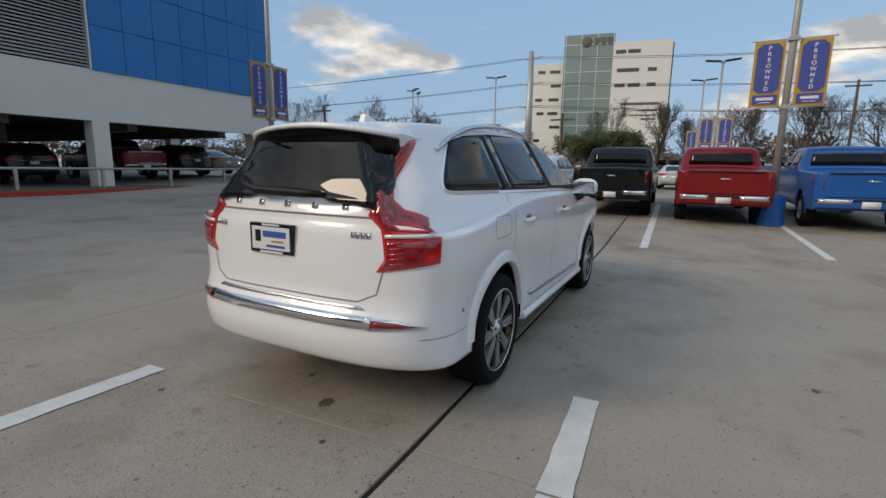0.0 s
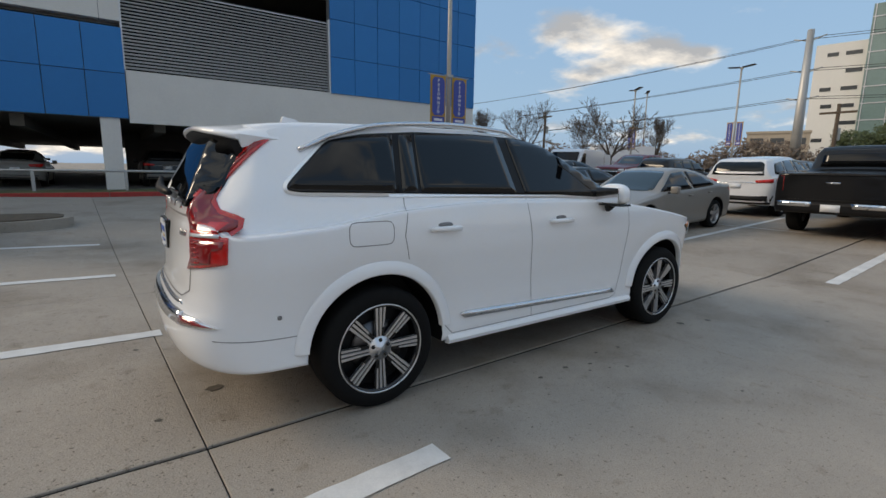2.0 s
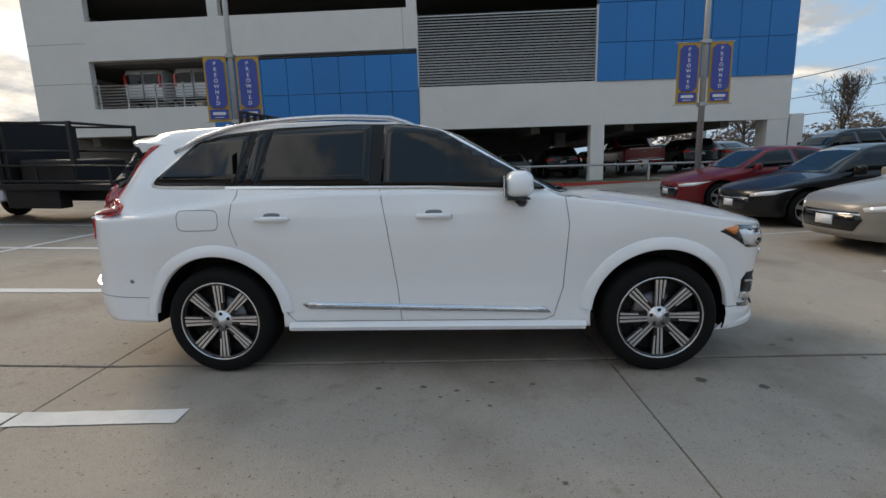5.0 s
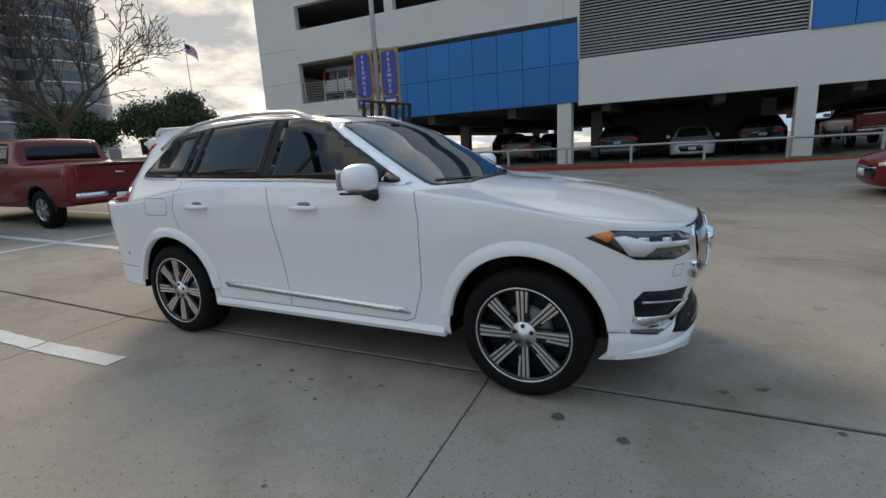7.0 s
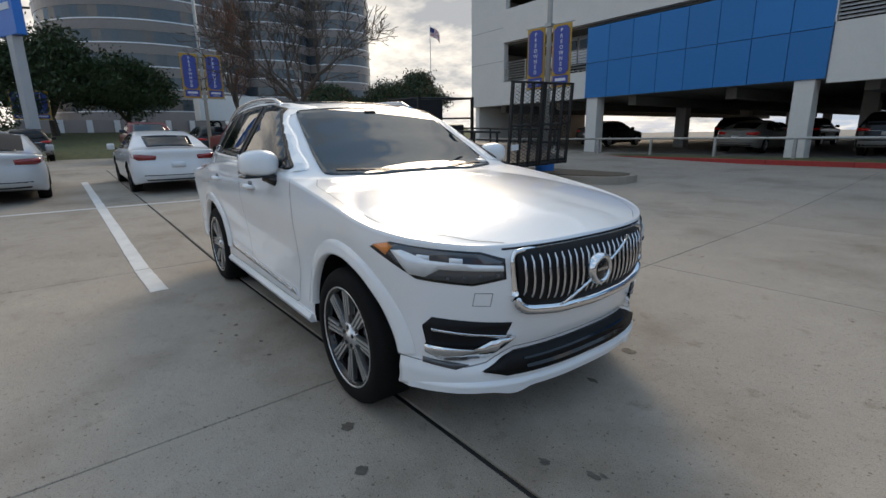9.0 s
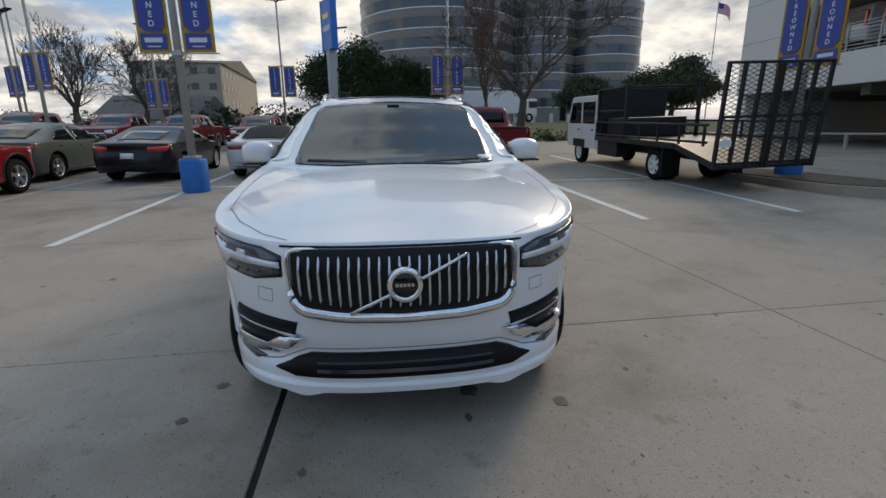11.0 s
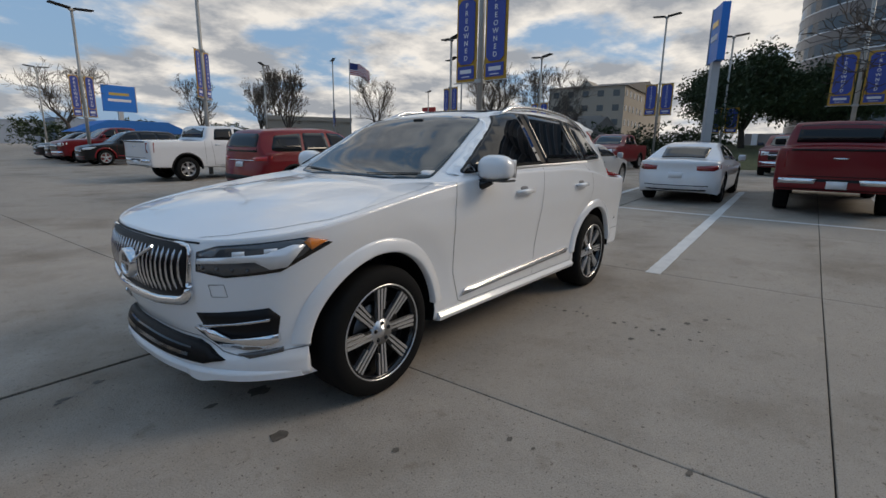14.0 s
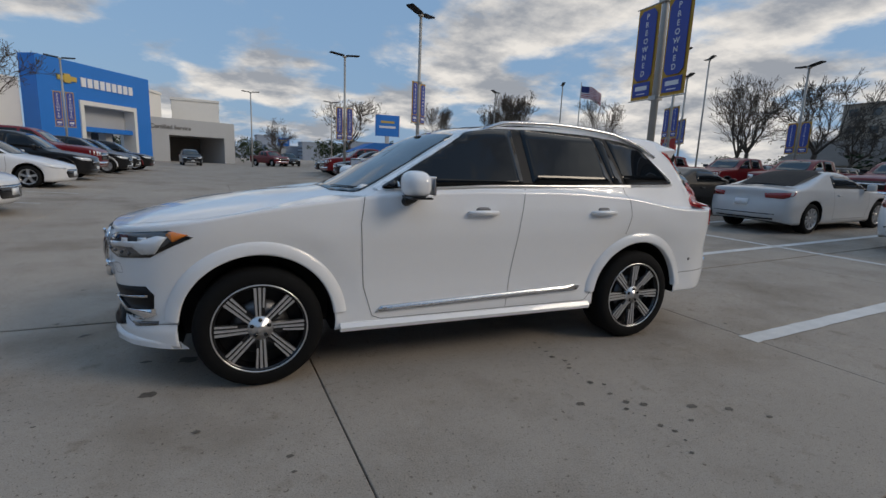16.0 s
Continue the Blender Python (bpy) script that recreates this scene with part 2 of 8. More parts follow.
TWIG_HAZE = material("far_twigs", (0.16, 0.125, 0.10), rough=0.95, vary=0.3, scale=0.5)
WOOD_POLE = material("pole_wood", (0.09, 0.065, 0.045), rough=0.9, vary=0.2, scale=4)
TOWER_GLASS = material("tower_glass", (0.045, 0.055, 0.065), rough=0.12, spec=0.9, vary=0.2, scale=0.25)
TOWER_BAND = material("tower_band", (0.22, 0.185, 0.170), rough=0.30, vary=0.1, scale=0.3)
TOWER_LINE = material("tower_mullion", (0.62, 0.62, 0.64), rough=0.3, metal=0.7)
BEIGE = material("beige_stucco", (0.34, 0.30, 0.25), rough=0.9, vary=0.06, scale=0.4)
BEIGE2 = material("tan_stucco", (0.40, 0.34, 0.27), rough=0.9, vary=0.06, scale=0.4)
ROOF_GREY = material("roof_grey", (0.13, 0.12, 0.11), rough=0.8, vary=0.1, scale=1)
UNI_WHITE = material("uni_white_panel", (0.70, 0.69, 0.66), rough=0.8, vary=0.03, scale=0.1)
UNI_GLASS = material("uni_green_glass", (0.16, 0.24, 0.23), rough=0.15, spec=0.8, vary=0.12, scale=0.1)
WIN_DARK = material("dark_window", (0.05, 0.055, 0.06), rough=0.15, spec=0.7)
DEALER_BLUE = material("dealer_blue", (0.010, 0.17, 0.58), rough=0.45, vary=0.03, scale=0.5)
DEALER_GREY = material("dealer_grey", (0.42, 0.43, 0.44), rough=0.6, vary=0.04, scale=0.4)
GOLD = material("gold_emblem", (0.60, 0.42, 0.10), rough=0.3, metal=0.6)
TRUCK_BLACK = material("black_steel", (0.013, 0.013, 0.014), rough=0.5, vary=0.3, scale=8)
GREEN_SIGN = material("green_road_sign", (0.01, 0.16, 0.09), rough=0.5)
FLAG_RED = material("flag_red", (0.42, 0.03, 0.04), rough=0.8)
FLAG_BLUE = material("flag_blue", (0.03, 0.04, 0.16), rough=0.8)
# distance haze is mixed into this pale blue-grey wall colour
FAR_BLUE = material("far_haze_building", (0.24, 0.28, 0.34), rough=0.9, vary=0.1, scale=0.05)
MULCH = material("mulch", (0.11, 0.085, 0.06), rough=0.95, vary=0.4, scale=8, bump=0.8, bump_scale=30)


# ---- small mesh helpers ----
def box(bm, x0, x1, y0, y1, z0, z1, mat=0, bevel=0.0):
    vs = [bm.verts.new((x, y, z)) for z in (z0, z1) for y in (y0, y1) for x in (x0, x1)]
    fs = [bm.faces.new([vs[i] for i in q]) for q in ((0, 2, 3, 1), (4, 5, 7, 6), (0, 1, 5, 4), (2, 6, 7, 3), (0, 4, 6, 2), (1, 3, 7, 5))]
    for f in fs:
        f.material_index = mat
    if bevel:
        es = {e for f in fs for e in f.edges}
        bmesh.ops.bevel(bm, geom=list(es), offset=bevel, segments=2, affect="EDGES", profile=0.6)
    return vs


def tube(bm, pts, radii, sides=8, caps=True, mat=0):
    """A round tube along the points."""
    rings = []
    n = len(pts)
    pts = [Vector(p) for p in pts]
    for i, p in enumerate(pts):
        d = (pts[min(i + 1, n - 1)] - pts[max(i - 1, 0)]).normalized()
        a = d.orthogonal().normalized() if abs(d.z) > 0.95 else d.cross(Vector((0, 0, 1))).normalized()
        if abs(d.z) > 0.95:
            a = Vector((1, 0, 0)) - d * d.x
            a.normalize()
        b = d.cross(a)
        r = radii[i] if isinstance(radii, (list, tuple)) else radii
        rings.append([bm.verts.new(p + (a * math.cos(2 * math.pi * k / sides) + b * math.sin(2 * math.pi * k / sides)) * r) for k in range(sides)])
    for r0, r1 in zip(rings, rings[1:]):
        for k in range(sides):
            f = bm.faces.new((r0[k], r0[(k + 1) % sides], r1[(k + 1) % sides], r1[k]))
            f.smooth = True
            f.material_index = mat
    if caps:
        for r, rev in ((rings[0], True), (rings[-1], False)):
            f = bm.faces.new(r[::-1] if rev else r)
            f.material_index = mat
    return rings


def lathe(bm, profile, segs=48, mat=0):
    """A body turned round the y axis from (radius, y) points."""
    rings = [[bm.verts.new((r * math.cos(2 * math.pi * k / segs), y, r * math.sin(2 * math.pi * k / segs))) for k in range(segs)] for r, y in profile]
    for r0, r1 in zip(rings, rings[1:]):
        for k in range(segs):
            f = bm.faces.new((r0[k], r1[k], r1[(k + 1) % segs], r0[(k + 1) % segs]))
            f.smooth = True
            f.material_index = mat
    return rings


def prism(bm, poly, a0, a1, axis="y", mat=0):
    """A flat polygon drawn out along an axis; poly gives the two other coordinates in order."""
    def at(p, a):
        return {"y": (p[0], a, p[1]), "x": (a, p[0], p[1]), "z": (p[0], p[1], a)}[axis]
    lo, hi = [bm.verts.new(at(p, a0)) for p in poly], [bm.verts.new(at(p, a1)) for p in poly]
    n = len(poly)
    fs = [bm.faces.new(lo), bm.faces.new(hi[::-1])] + [bm.faces.new((lo[i], hi[i], hi[(i + 1) % n], lo[(i + 1) % n])) for i in range(n)]
    for f in fs:
        f.material_index = mat
    return fs


def mesh_of(bm, mats, name="mesh", normals=True):
    if normals:
        bmesh.ops.recalc_face_normals(bm, faces=bm.faces[:])
    me = bpy.data.meshes.new(name)
    bm.to_mesh(me)
    bm.free()
    for m in mats if isinstance(mats, (list, tuple)) else (mats,):
        me.materials.append(m)
    return me


def part(name, bm, mat, parent, label="", normals=True):
    ob = new(name, mesh_of(bm, mat, name, normals))
    ob.parent = parent
    if label:
        tagged(ob, label)
    return ob


def thing(name, label, category, group="", m=None, kind=""):
    e = new(name)
    e.empty_display_size = 0.2
    tagged(e, label, category, group, kind)
    if m is not None:
        e.matrix_world = m
    return e


def solid(name, bm, mat, label, category="", group="", kind="", m=None):
    ob = new(name, mesh_of(bm, mat, name))
    tagged(ob, label, category, group, kind)
    if m is not None:
        ob.matrix_world = m
    return ob


def curve_fn(points):
    """A smooth monotone curve through (x, y) points."""
    xs, ys = np.array([p[0] for p in points], float), np.array([p[1] for p in points], float)
    h, d = np.diff(xs), np.diff(ys) / np.diff(xs)
    m = np.zeros(len(xs))
    m[0], m[-1] = d[0], d[-1]
    for i in range(1, len(xs) - 1):
        if d[i - 1] * d[i] > 0:
            w1, w2 = 2 * h[i] + h[i - 1], h[i] + 2 * h[i - 1]
            m[i] = (w1 + w2) / (w1 / d[i - 1] + w2 / d[i])

    def f(x):
        x = min(max(x, xs[0]), xs[-1])
        i = min(max(int(np.searchsorted(xs, x)) - 1, 0), len(xs) - 2)
        t = (x - xs[i]) / h[i]
        return float(ys[i] * (1 + 2 * t) * (1 - t) ** 2 + m[i] * h[i] * t * (1 - t) ** 2 + ys[i + 1] * t * t * (3 - 2 * t) - m[i + 1] * h[i] * t * t * (1 - t))
    return f


def smin(a, b, k):
    h = max(k - abs(a - b), 0.0) / k
    return min(a, b) - h * h * k * 0.25


# ---- lie of the land: flat round the car, rising gently away ----
TURN, SKEW = radians(1.75), radians(2.8)                    # the long and the cross joints lie turned by these to the car
GU, GV = 3.68, 3.68                                         # slab size
OX, OY = -2.456, -0.816                                      # a crossing of two joints


def to_grid(x, y):
    dx, dy = x - OX, y - OY
    k = math.cos(TURN - SKEW)
    return (dx * math.cos(SKEW) + dy * math.sin(SKEW)) / k, (dy * math.cos(TURN) - dx * math.sin(TURN)) / k


def from_grid(u, v):
    return OX + u * math.cos(TURN) - v * math.sin(SKEW), OY + u * math.sin(TURN) + v * math.cos(SKEW)


def ground_z(x, y):
    u, v = to_grid(x, y)
    return 0.028 * min(max(-u, 0), 4 * GU) + 0.036 * min(max(u - 2 * GU, 0), 3 * GU) + 0.028 * min(max(v - 2 * GV, 0), 3 * GV) + 0.012 * min(max(-GV - v, 0), 5 * GV)


def place(x, y, heading=0.0, dz=0.0):
    """A pose on the ground at x, y, turned by heading, leaning with the slope."""
    gx, gy = (ground_z(x + 1.2, y) - ground_z(x - 1.2, y)) / 2.4, (ground_z(x, y + 0.8) - ground_z(x, y - 0.8)) / 1.6
    up = Vector((-gx, -gy, 1)).normalized()
    f = Vector((math.cos(radians(heading)), math.sin(radians(heading)), 0))
    f = (f - up * f.dot(up)).normalized()
    l = up.cross(f)
    return Matrix(((f.x, l.x, up.x, x), (f.y, l.y, up.y, y), (f.z, l.z, up.z, ground_z(x, y) + dz), (0, 0, 0, 1)))


# ---- vehicles ----
from mathutils.bvhtree import BVHTree


class Shell:
    """A car body: a lower band round the plan outline and a top surface over it, with the wheel arches cut out."""

    def __init__(self, p, fine=1.0):
        self.p = p
        nose, tail, hw = p["nose"], p["tail"], p["half"]
        cn, ct = p.get("corner_n", 0.62), p.get("corner_t", 0.40)       # how long the rounded ends are
        bow_n, bow_t = p.get("bow_n", 3.0), p.get("bow_t", 3.6)
        belt, top, low = curve_fn(p["belt"]), curve_fn(p["top"]), curve_fn(p["low"])
        waist = curve_fn(p.get("waist", [(tail, 1.0), (nose, 1.0)]))
        self.k = p.get("lean", 1.9)
        n_side, n_end = int(70 * fine), int(26 * fine)
        xs0, xs1 = tail + ct, nose - cn
        ring = []
        for i in range(n_end):                                            # nose, from the middle out
            a = math.pi / 2 * i / n_end
            ring.append((xs1 + cn * math.cos(a) ** (2 / bow_n), hw * math.sin(a) ** (2 / bow_n)))
        for i in range(n_side + 1):
            ring.append((xs1 + (xs0 - xs1) * i / n_side, hw))
        for i in range(1, n_end + 1):
            a = math.pi / 2 * (1 - i / n_end)
            ring.append((xs0 - ct * math.cos(a) ** (2 / bow_t), hw * math.sin(a) ** (2 / bow_t)))
        full = ring + [(x, -y) for x, y in ring[-2:0:-1]]
        self.belt, self.top, self.low, self.hw = belt, top, low, hw
        # lower band: share of height, how far in from the outline, separately for sides and ends
        side_in, nose_in, tail_in = p["side_in"], p["nose_in"], p["tail_in"]
        fs, fn, ft = curve_fn(side_in), curve_fn(nose_in), curve_fn(tail_in)
        rows = int(26 * fine)
        verts, faces, mats = [], [], []
        N = len(full)
        for j in range(rows + 1):
            v = j / rows
            for x, y in full:
                z0, z1 = low(x), belt(x)
                z = z0 + (z1 - z0) * v
                wn_ = max(0.0, min(1.0, (x - xs1) / cn))
                wt_ = max(0.0, min(1.0, (xs0 - x) / ct))
                inn = fs(z)
                xx = x - (fn(z) * wn_ ** 1.3 if wn_ else 0) + (ft(z) * wt_ ** 1.3 if wt_ else 0)
                if p.get("flare"):                                        # hollow band round the wheel openings
                    for fx, fz, fr in p["flare"]:
                        rr = math.hypot(x - fx, z - fz) - fr
                        if -0.05 < rr < 0.15 and z > fz - 0.02:
                            inn += 0.016 * (1 - max(rr, 0.0) / 0.15) ** 1.2 * min(1.0, (z - fz + 0.02) / 0.12)
                yy = y * (1 - inn / hw) * waist(x)
                verts.append((xx, yy, z))
        for j in range(rows):
            for i in range(N):
                faces.append((j * N + i, j * N + (i + 1) % N, (j + 1) * N + (i + 1) % N, (j + 1) * N + i))
        # upper surface
        cols = int(34 * fine)
        base = rows * N
        prev = list(range(base, base + N))
        sp0, sp1 = tail + ct + 0.25, nose - cn - 0.25
        crown = p.get("crown", 0.10)
        hb = hw - fs(belt(0.5 * (nose + tail)))
        slope = p.get("shoulder", 0.0)
        wall = curve_fn(p["wall"]) if "wall" in p else curve_fn([(tail, hb + p.get("tail_taper", -0.20)), (tail + 0.13, hb + p.get("tail_taper", -0.20) * 0.7), (tail + 0.38, hb + p.get("tail_taper", -0.20) * 0.3), (tail + 0.8, hb), (nose - cn, hb), (nose, hb)])
        for c in range(1, cols + 1):
            v = (c / cols) ** 1.35
            row = []
            for i in range(N):
                bx, by, bz = verts[base + i]
                sx = min(max(bx, sp0), sp1)
                x, y = bx + (sx - bx) * v, by * (1 - v)
                t = top(x) - crown * (y / hw) ** 2
                w_ = wall(x)
                ledge = max(0.0, abs(by) - max(w_, abs(y))) * slope if slope else 0.0
                z = smin(t, belt(x) + ledge + self.k * min(w_ - abs(y), 9.0 if w_ > abs(y) or not slope else 0.0), p.get("edge", 0.07))
                row.append(len(verts))
                verts.append((x, y, max(z, bz)))
            for i in range(N):
                faces.append((prev[i], prev[(i + 1) % N], row[(i + 1) % N], row[i]))
            prev = row
        bm = bmesh.new()
        bv = [bm.verts.new(v) for v in verts]
        for f in faces:
            try:
                bm.faces.new([bv[i] for i in f])
            except ValueError:
                pass
        f = bm.faces.new([bv[i] for i in range(N)][::-1])
        f.material_index = 1
        bmesh.ops.remove_doubles(bm, verts=bm.verts[:], dist=0.0006)
        bmesh.ops.recalc_face_normals(bm, faces=bm.faces[:])
        for f in bm.faces:
            f.smooth = True
        self.tree = BVHTree.FromBMesh(bm)
        self.bm = bm

    def cut(self, centres, radius, depth, mats):
        """Cuts round wheel arches into the body and returns its mesh."""
        bm = self.bm
        bottom = min(v.co.z for v in bm.verts)
        me = mesh_of(bm, mats, "body", False)
        tmp = new("tmp", me)
        cb = bmesh.new()
        for x, y, z in centres:
            s = 1 if y > 0 else -1
            segs = 40
            r0 = [cb.verts.new((x + radius * math.cos(2 * math.pi * k / segs), s * (self.hw + 0.2), z + radius * math.sin(2 * math.pi * k / segs))) for k in range(segs)]
            r1 = [cb.verts.new((x + radius * math.cos(2 * math.pi * k / segs), s * (self.hw - depth), z + radius * math.sin(2 * math.pi * k / segs))) for k in range(segs)]
            for k in range(segs):
                cb.faces.new((r0[k], r0[(k + 1) % segs], r1[(k + 1) % segs], r1[k]))
            cb.faces.new(r0)
            cb.faces.new(r1[::-1])
        bmesh.ops.recalc_face_normals(cb, faces=cb.faces[:])
        for f in cb.faces:
            f.material_index = 1
        cm = bpy.data.meshes.new("cut")
        cb.to_mesh(cm)
        cb.free()
        for m in mats:
            cm.materials.append(m)
        co = new("cut", cm)
        md = tmp.modifiers.new("arches", "BOOLEAN")
        md.object, md.operation, md.solver = co, "DIFFERENCE", "EXACT"
        dg = bpy.context.evaluated_depsgraph_get()
        out = bpy.data.meshes.new_from_object(tmp.evaluated_get(dg))
        bpy.data.objects.remove(tmp)
        bpy.data.objects.remove(co)
        return out

    def ray(self, o, d):
        hit = self.tree.ray_cast(Vector(o), Vector(d).normalized())
        return hit[0], hit[1]

    def patch(self, poly, view, off=0.004, step=0.06, thick=0.012):
        """A skin of that outline, laid on the body. view: 'left', 'right', 'front', 'rear', 'top' or a direction from which it is thrown on."""
        org, u, v, d = frame_of(view)
        bm = bmesh.new()
        f = bm.faces.new([bm.verts.new((a, b, 0)) for a, b in poly])
        lo = [min(q[i] for q in poly) for i in (0, 1)]
        hi = [max(q[i] for q in poly) for i in (0, 1)]
        for ax in (0, 1):
            n = max(1, int((hi[ax] - lo[ax]) / step))
            for i in range(1, n):
                no = Vector((1, 0, 0)) if ax == 0 else Vector((0, 1, 0))
                bmesh.ops.bisect_plane(bm, geom=bm.verts[:] + bm.edges[:] + bm.faces[:], plane_co=no * (lo[ax] + (hi[ax] - lo[ax]) * i / n), plane_no=no)
        last = None
        for vt in bm.verts:
            o = org + u * vt.co.x + v * vt.co.y
            h, nrm = self.ray(o, d)
            if h is None:
                h, nrm, _, _ = self.tree.find_nearest(o - org.normalized() * (org.length - 1.0) if last is None else last)
            if nrm.dot(d) > 0:
                nrm = -nrm
            last = h
            vt.co = h + nrm * off
        for f in bm.faces:
            f.smooth = True
        edge = [e for e in bm.edges if len(e.link_faces) == 1]
        ex = bmesh.ops.extrude_edge_only(bm, edges=edge)["geom"]
        for vt in ex:
            if isinstance(vt, bmesh.types.BMVert):
                vt.co = vt.co + d * (off + thick)
        for el in ex:                                        # a crisp rim
            if isinstance(el, bmesh.types.BMFace):
                el.smooth = False
        return bm

    def line(self, pts, view, width=0.006, off=0.0015, close=False):
        """A thin strip along a drawn line on the body."""
        org, u, v, d = frame_of(view)
        q = [Vector(p) for p in pts]
        if close:
            q.append(q[0])
        fine = [q[0]]
        for a, b in zip(q, q[1:]):
            n = max(1, int((b - a).length / 0.04))
            fine += [a.lerp(b, i / n) for i in range(1, n + 1)]
        bm = bmesh.new()
        rows = []
        for i, p in enumerate(fine):
            t = (fine[min(i + 1, len(fine) - 1)] - fine[max(i - 1, 0)])
            if t.length < 1e-6:
                continue
            n2 = Vector((-t.y, t.x)).normalized() * width / 2
            row = []
            for s in (-1, 1):
                o = org + u * (p.x + n2.x * s) + v * (p.y + n2.y * s)
                h, nrm = self.ray(o, d)
                if h is None:
                    row = None
                    break
                if nrm.dot(d) > 0:
                    nrm = -nrm
                row.append(bm.verts.new(h + nrm * off))
            rows.append(row)
        for a, b in zip(rows, rows[1:]):
            if a and b:
                bm.faces.new((a[0], a[1], b[1], b[0])).smooth = True
        return bm


def frame_of(view):
    """Where a drawing is thrown from: a start, its right and up, and the way."""
    if isinstance(view, str):
        view = {"left": (0, -1, 0), "right": (0, 1, 0), "front": (-1, 0, 0), "rear": (1, 0, 0), "top": (0, 0, -1)}[view]
    d = Vector(view).normalized()
    if abs(d.z) > 0.9:
        return Vector((0, 0, 6)), Vector((1, 0, 0)), Vector((0, 1, 0)), d
    up = Vector((0, 0, 1))
    # drawings from the sides use x itself, drawings from the ends use y itself
    if abs(d.y) > 0.999:
        return d * -6, Vector((1, 0, 0)), up, d
    if abs(d.x) > 0.999:
        return d * -6, Vector((0, 1, 0)), up, d
    r = d.cross(up).normalized()
    return d * -6, r, up, d
def mirrored(poly):
    return [(-a, b) for a, b in poly]


def smooth_poly(pts, n=2, r=0.045):
    """Rounds the corners of a closed outline."""
    out = []
    k = len(pts)
    for i in range(k):
        a, p, b = Vector(pts[i - 1]), Vector(pts[i]), Vector(pts[(i + 1) % k])
        da, db = min(r, (a - p).length * 0.42), min(r, (b - p).length * 0.42)
        q0, q1 = p + (a - p).normalized() * da, p + (b - p).normalized() * db
        for t in ((0.0, 0.33, 0.67, 1.0) if n > 1 else (0.0, 0.5, 1.0)):
            v = q0 * (1 - t) ** 2 + p * 2 * t * (1 - t) + q1 * t * t
            out.append((v.x, v.y))
    return out


def wheel(parent, x, y, r, width, spokes, rim_mat, rim_r=0.76, twin=False, fine=True, face_mat=None):
    """A wheel > tyre, rim, spokes; the outer face looks away from the middle of the car."""
    s = 1 if y > 0 else -1
    segs = 56 if fine else 28
    hub = new("wheel")
    hub.parent = parent
    hub.matrix_local = Matrix.Translation((x, y, r)) @ Matrix.Rotation(math.pi if s < 0 else 0, 4, "Z")
    w, R = width, r * rim_r
    bm = bmesh.new()
    lathe(bm, [(R, 0.0), (R + 0.012, 0.008), (r - 0.035, 0.006), (r - 0.010, -0.016), (r, -0.04), (r, -w + 0.04), (r - 0.012, -w + 0.012), (R, -w)], segs)
    part("tyre", bm, RUBBER, hub)
    bm = bmesh.new()
    lathe(bm, [(R + 0.004, -0.004), (R - 0.010, 0.000), (R - 0.022, -0.012), (R - 0.030, -0.05), (R - 0.04, -w + 0.03)], segs)
    if not fine:
        for i in range(spokes):
            a = 2 * math.pi * i / spokes + math.pi / 2
            vs = []
            for rr, ww in ((0.05, 0.07 * r / 0.37), (R - 0.01, 0.085 * r / 0.37 * (5 / spokes) ** 0.5)):
                for q, dy in ((-ww / 2, -0.012), (ww / 2, -0.012), (ww / 2, -0.04), (-ww / 2, -0.04)):
                    vs.append(bm.verts.new((rr * math.cos(a) - q * math.sin(a), dy, rr * math.sin(a) + q * math.cos(a))))
            for k in range(4):
                bm.faces.new((vs[k], vs[(k + 1) % 4], vs[4 + (k + 1) % 4], vs[4 + k]))
    part("rim", bm, rim_mat if not face_mat else face_mat, hub)
    bm = bmesh.new()
    rings = lathe(bm, [(0.001, -0.075), (R - 0.03, -0.085)], 24)
    part("brake_shield", bm, PLASTIC, hub)
    if fine:
        bm = bmesh.new()
        lathe(bm, [(0.06, -0.062), (R * 0.62, -0.062), (R * 0.62, -0.078)], 32)
        part("brake_disc", bm, STEEL, hub)
    n = spokes if fine else 0
    for i in range(n):
        a = 2 * math.pi * i / n + math.pi / 2
        bm = bmesh.new()
        blades = ((-0.025, 0.0165, 0.055), (0.0, 0.0165, 0.055), (0.025, 0.0140, 0.13)) if twin else ((0.0, 0.055 * (5 / n) ** 0.5 * r / 0.37, 0.055),)
        for off, wd, r0 in blades:
            r1 = R - 0.008
            o0, o1 = off * 0.80, off * 1.08
            w0, w1 = wd * (0.72 if twin else 0.8), wd * (1.02 if twin else 1.0)
            vs = []
            for rr, oo, ww, yy in ((r0, o0, w0, -0.018), (r1, o1, w1, -0.010)):
                for q, dy in ((-ww / 2, 0.0), (ww / 2, 0.0), (ww / 2, -0.028), (-ww / 2, -0.028)):
                    t = oo + q
                    vs.append(bm.verts.new((rr * math.cos(a) - t * math.sin(a), yy + dy, rr * math.sin(a) + t * math.cos(a))))
            for k in range(4):
                bm.faces.new((vs[k], vs[(k + 1) % 4], vs[4 + (k + 1) % 4], vs[4 + k]))
            bm.faces.new(vs[:4]), bm.faces.new(vs[4:])
        part("spoke", bm, rim_mat, hub)
        if twin:
            bm = bmesh.new()
            vs = []
            for rr, ww, yy in ((0.05, 0.050, -0.026), (R - 0.012, 0.080, -0.020)):
                for q in (-ww / 2, ww / 2):
                    vs.append(bm.verts.new((rr * math.cos(a) - q * math.sin(a), yy, rr * math.sin(a) + q * math.cos(a))))
            bm.faces.new((vs[0], vs[1], vs[3], vs[2]))
            part("spoke_web", bm, GLOSS_BLACK, hub)
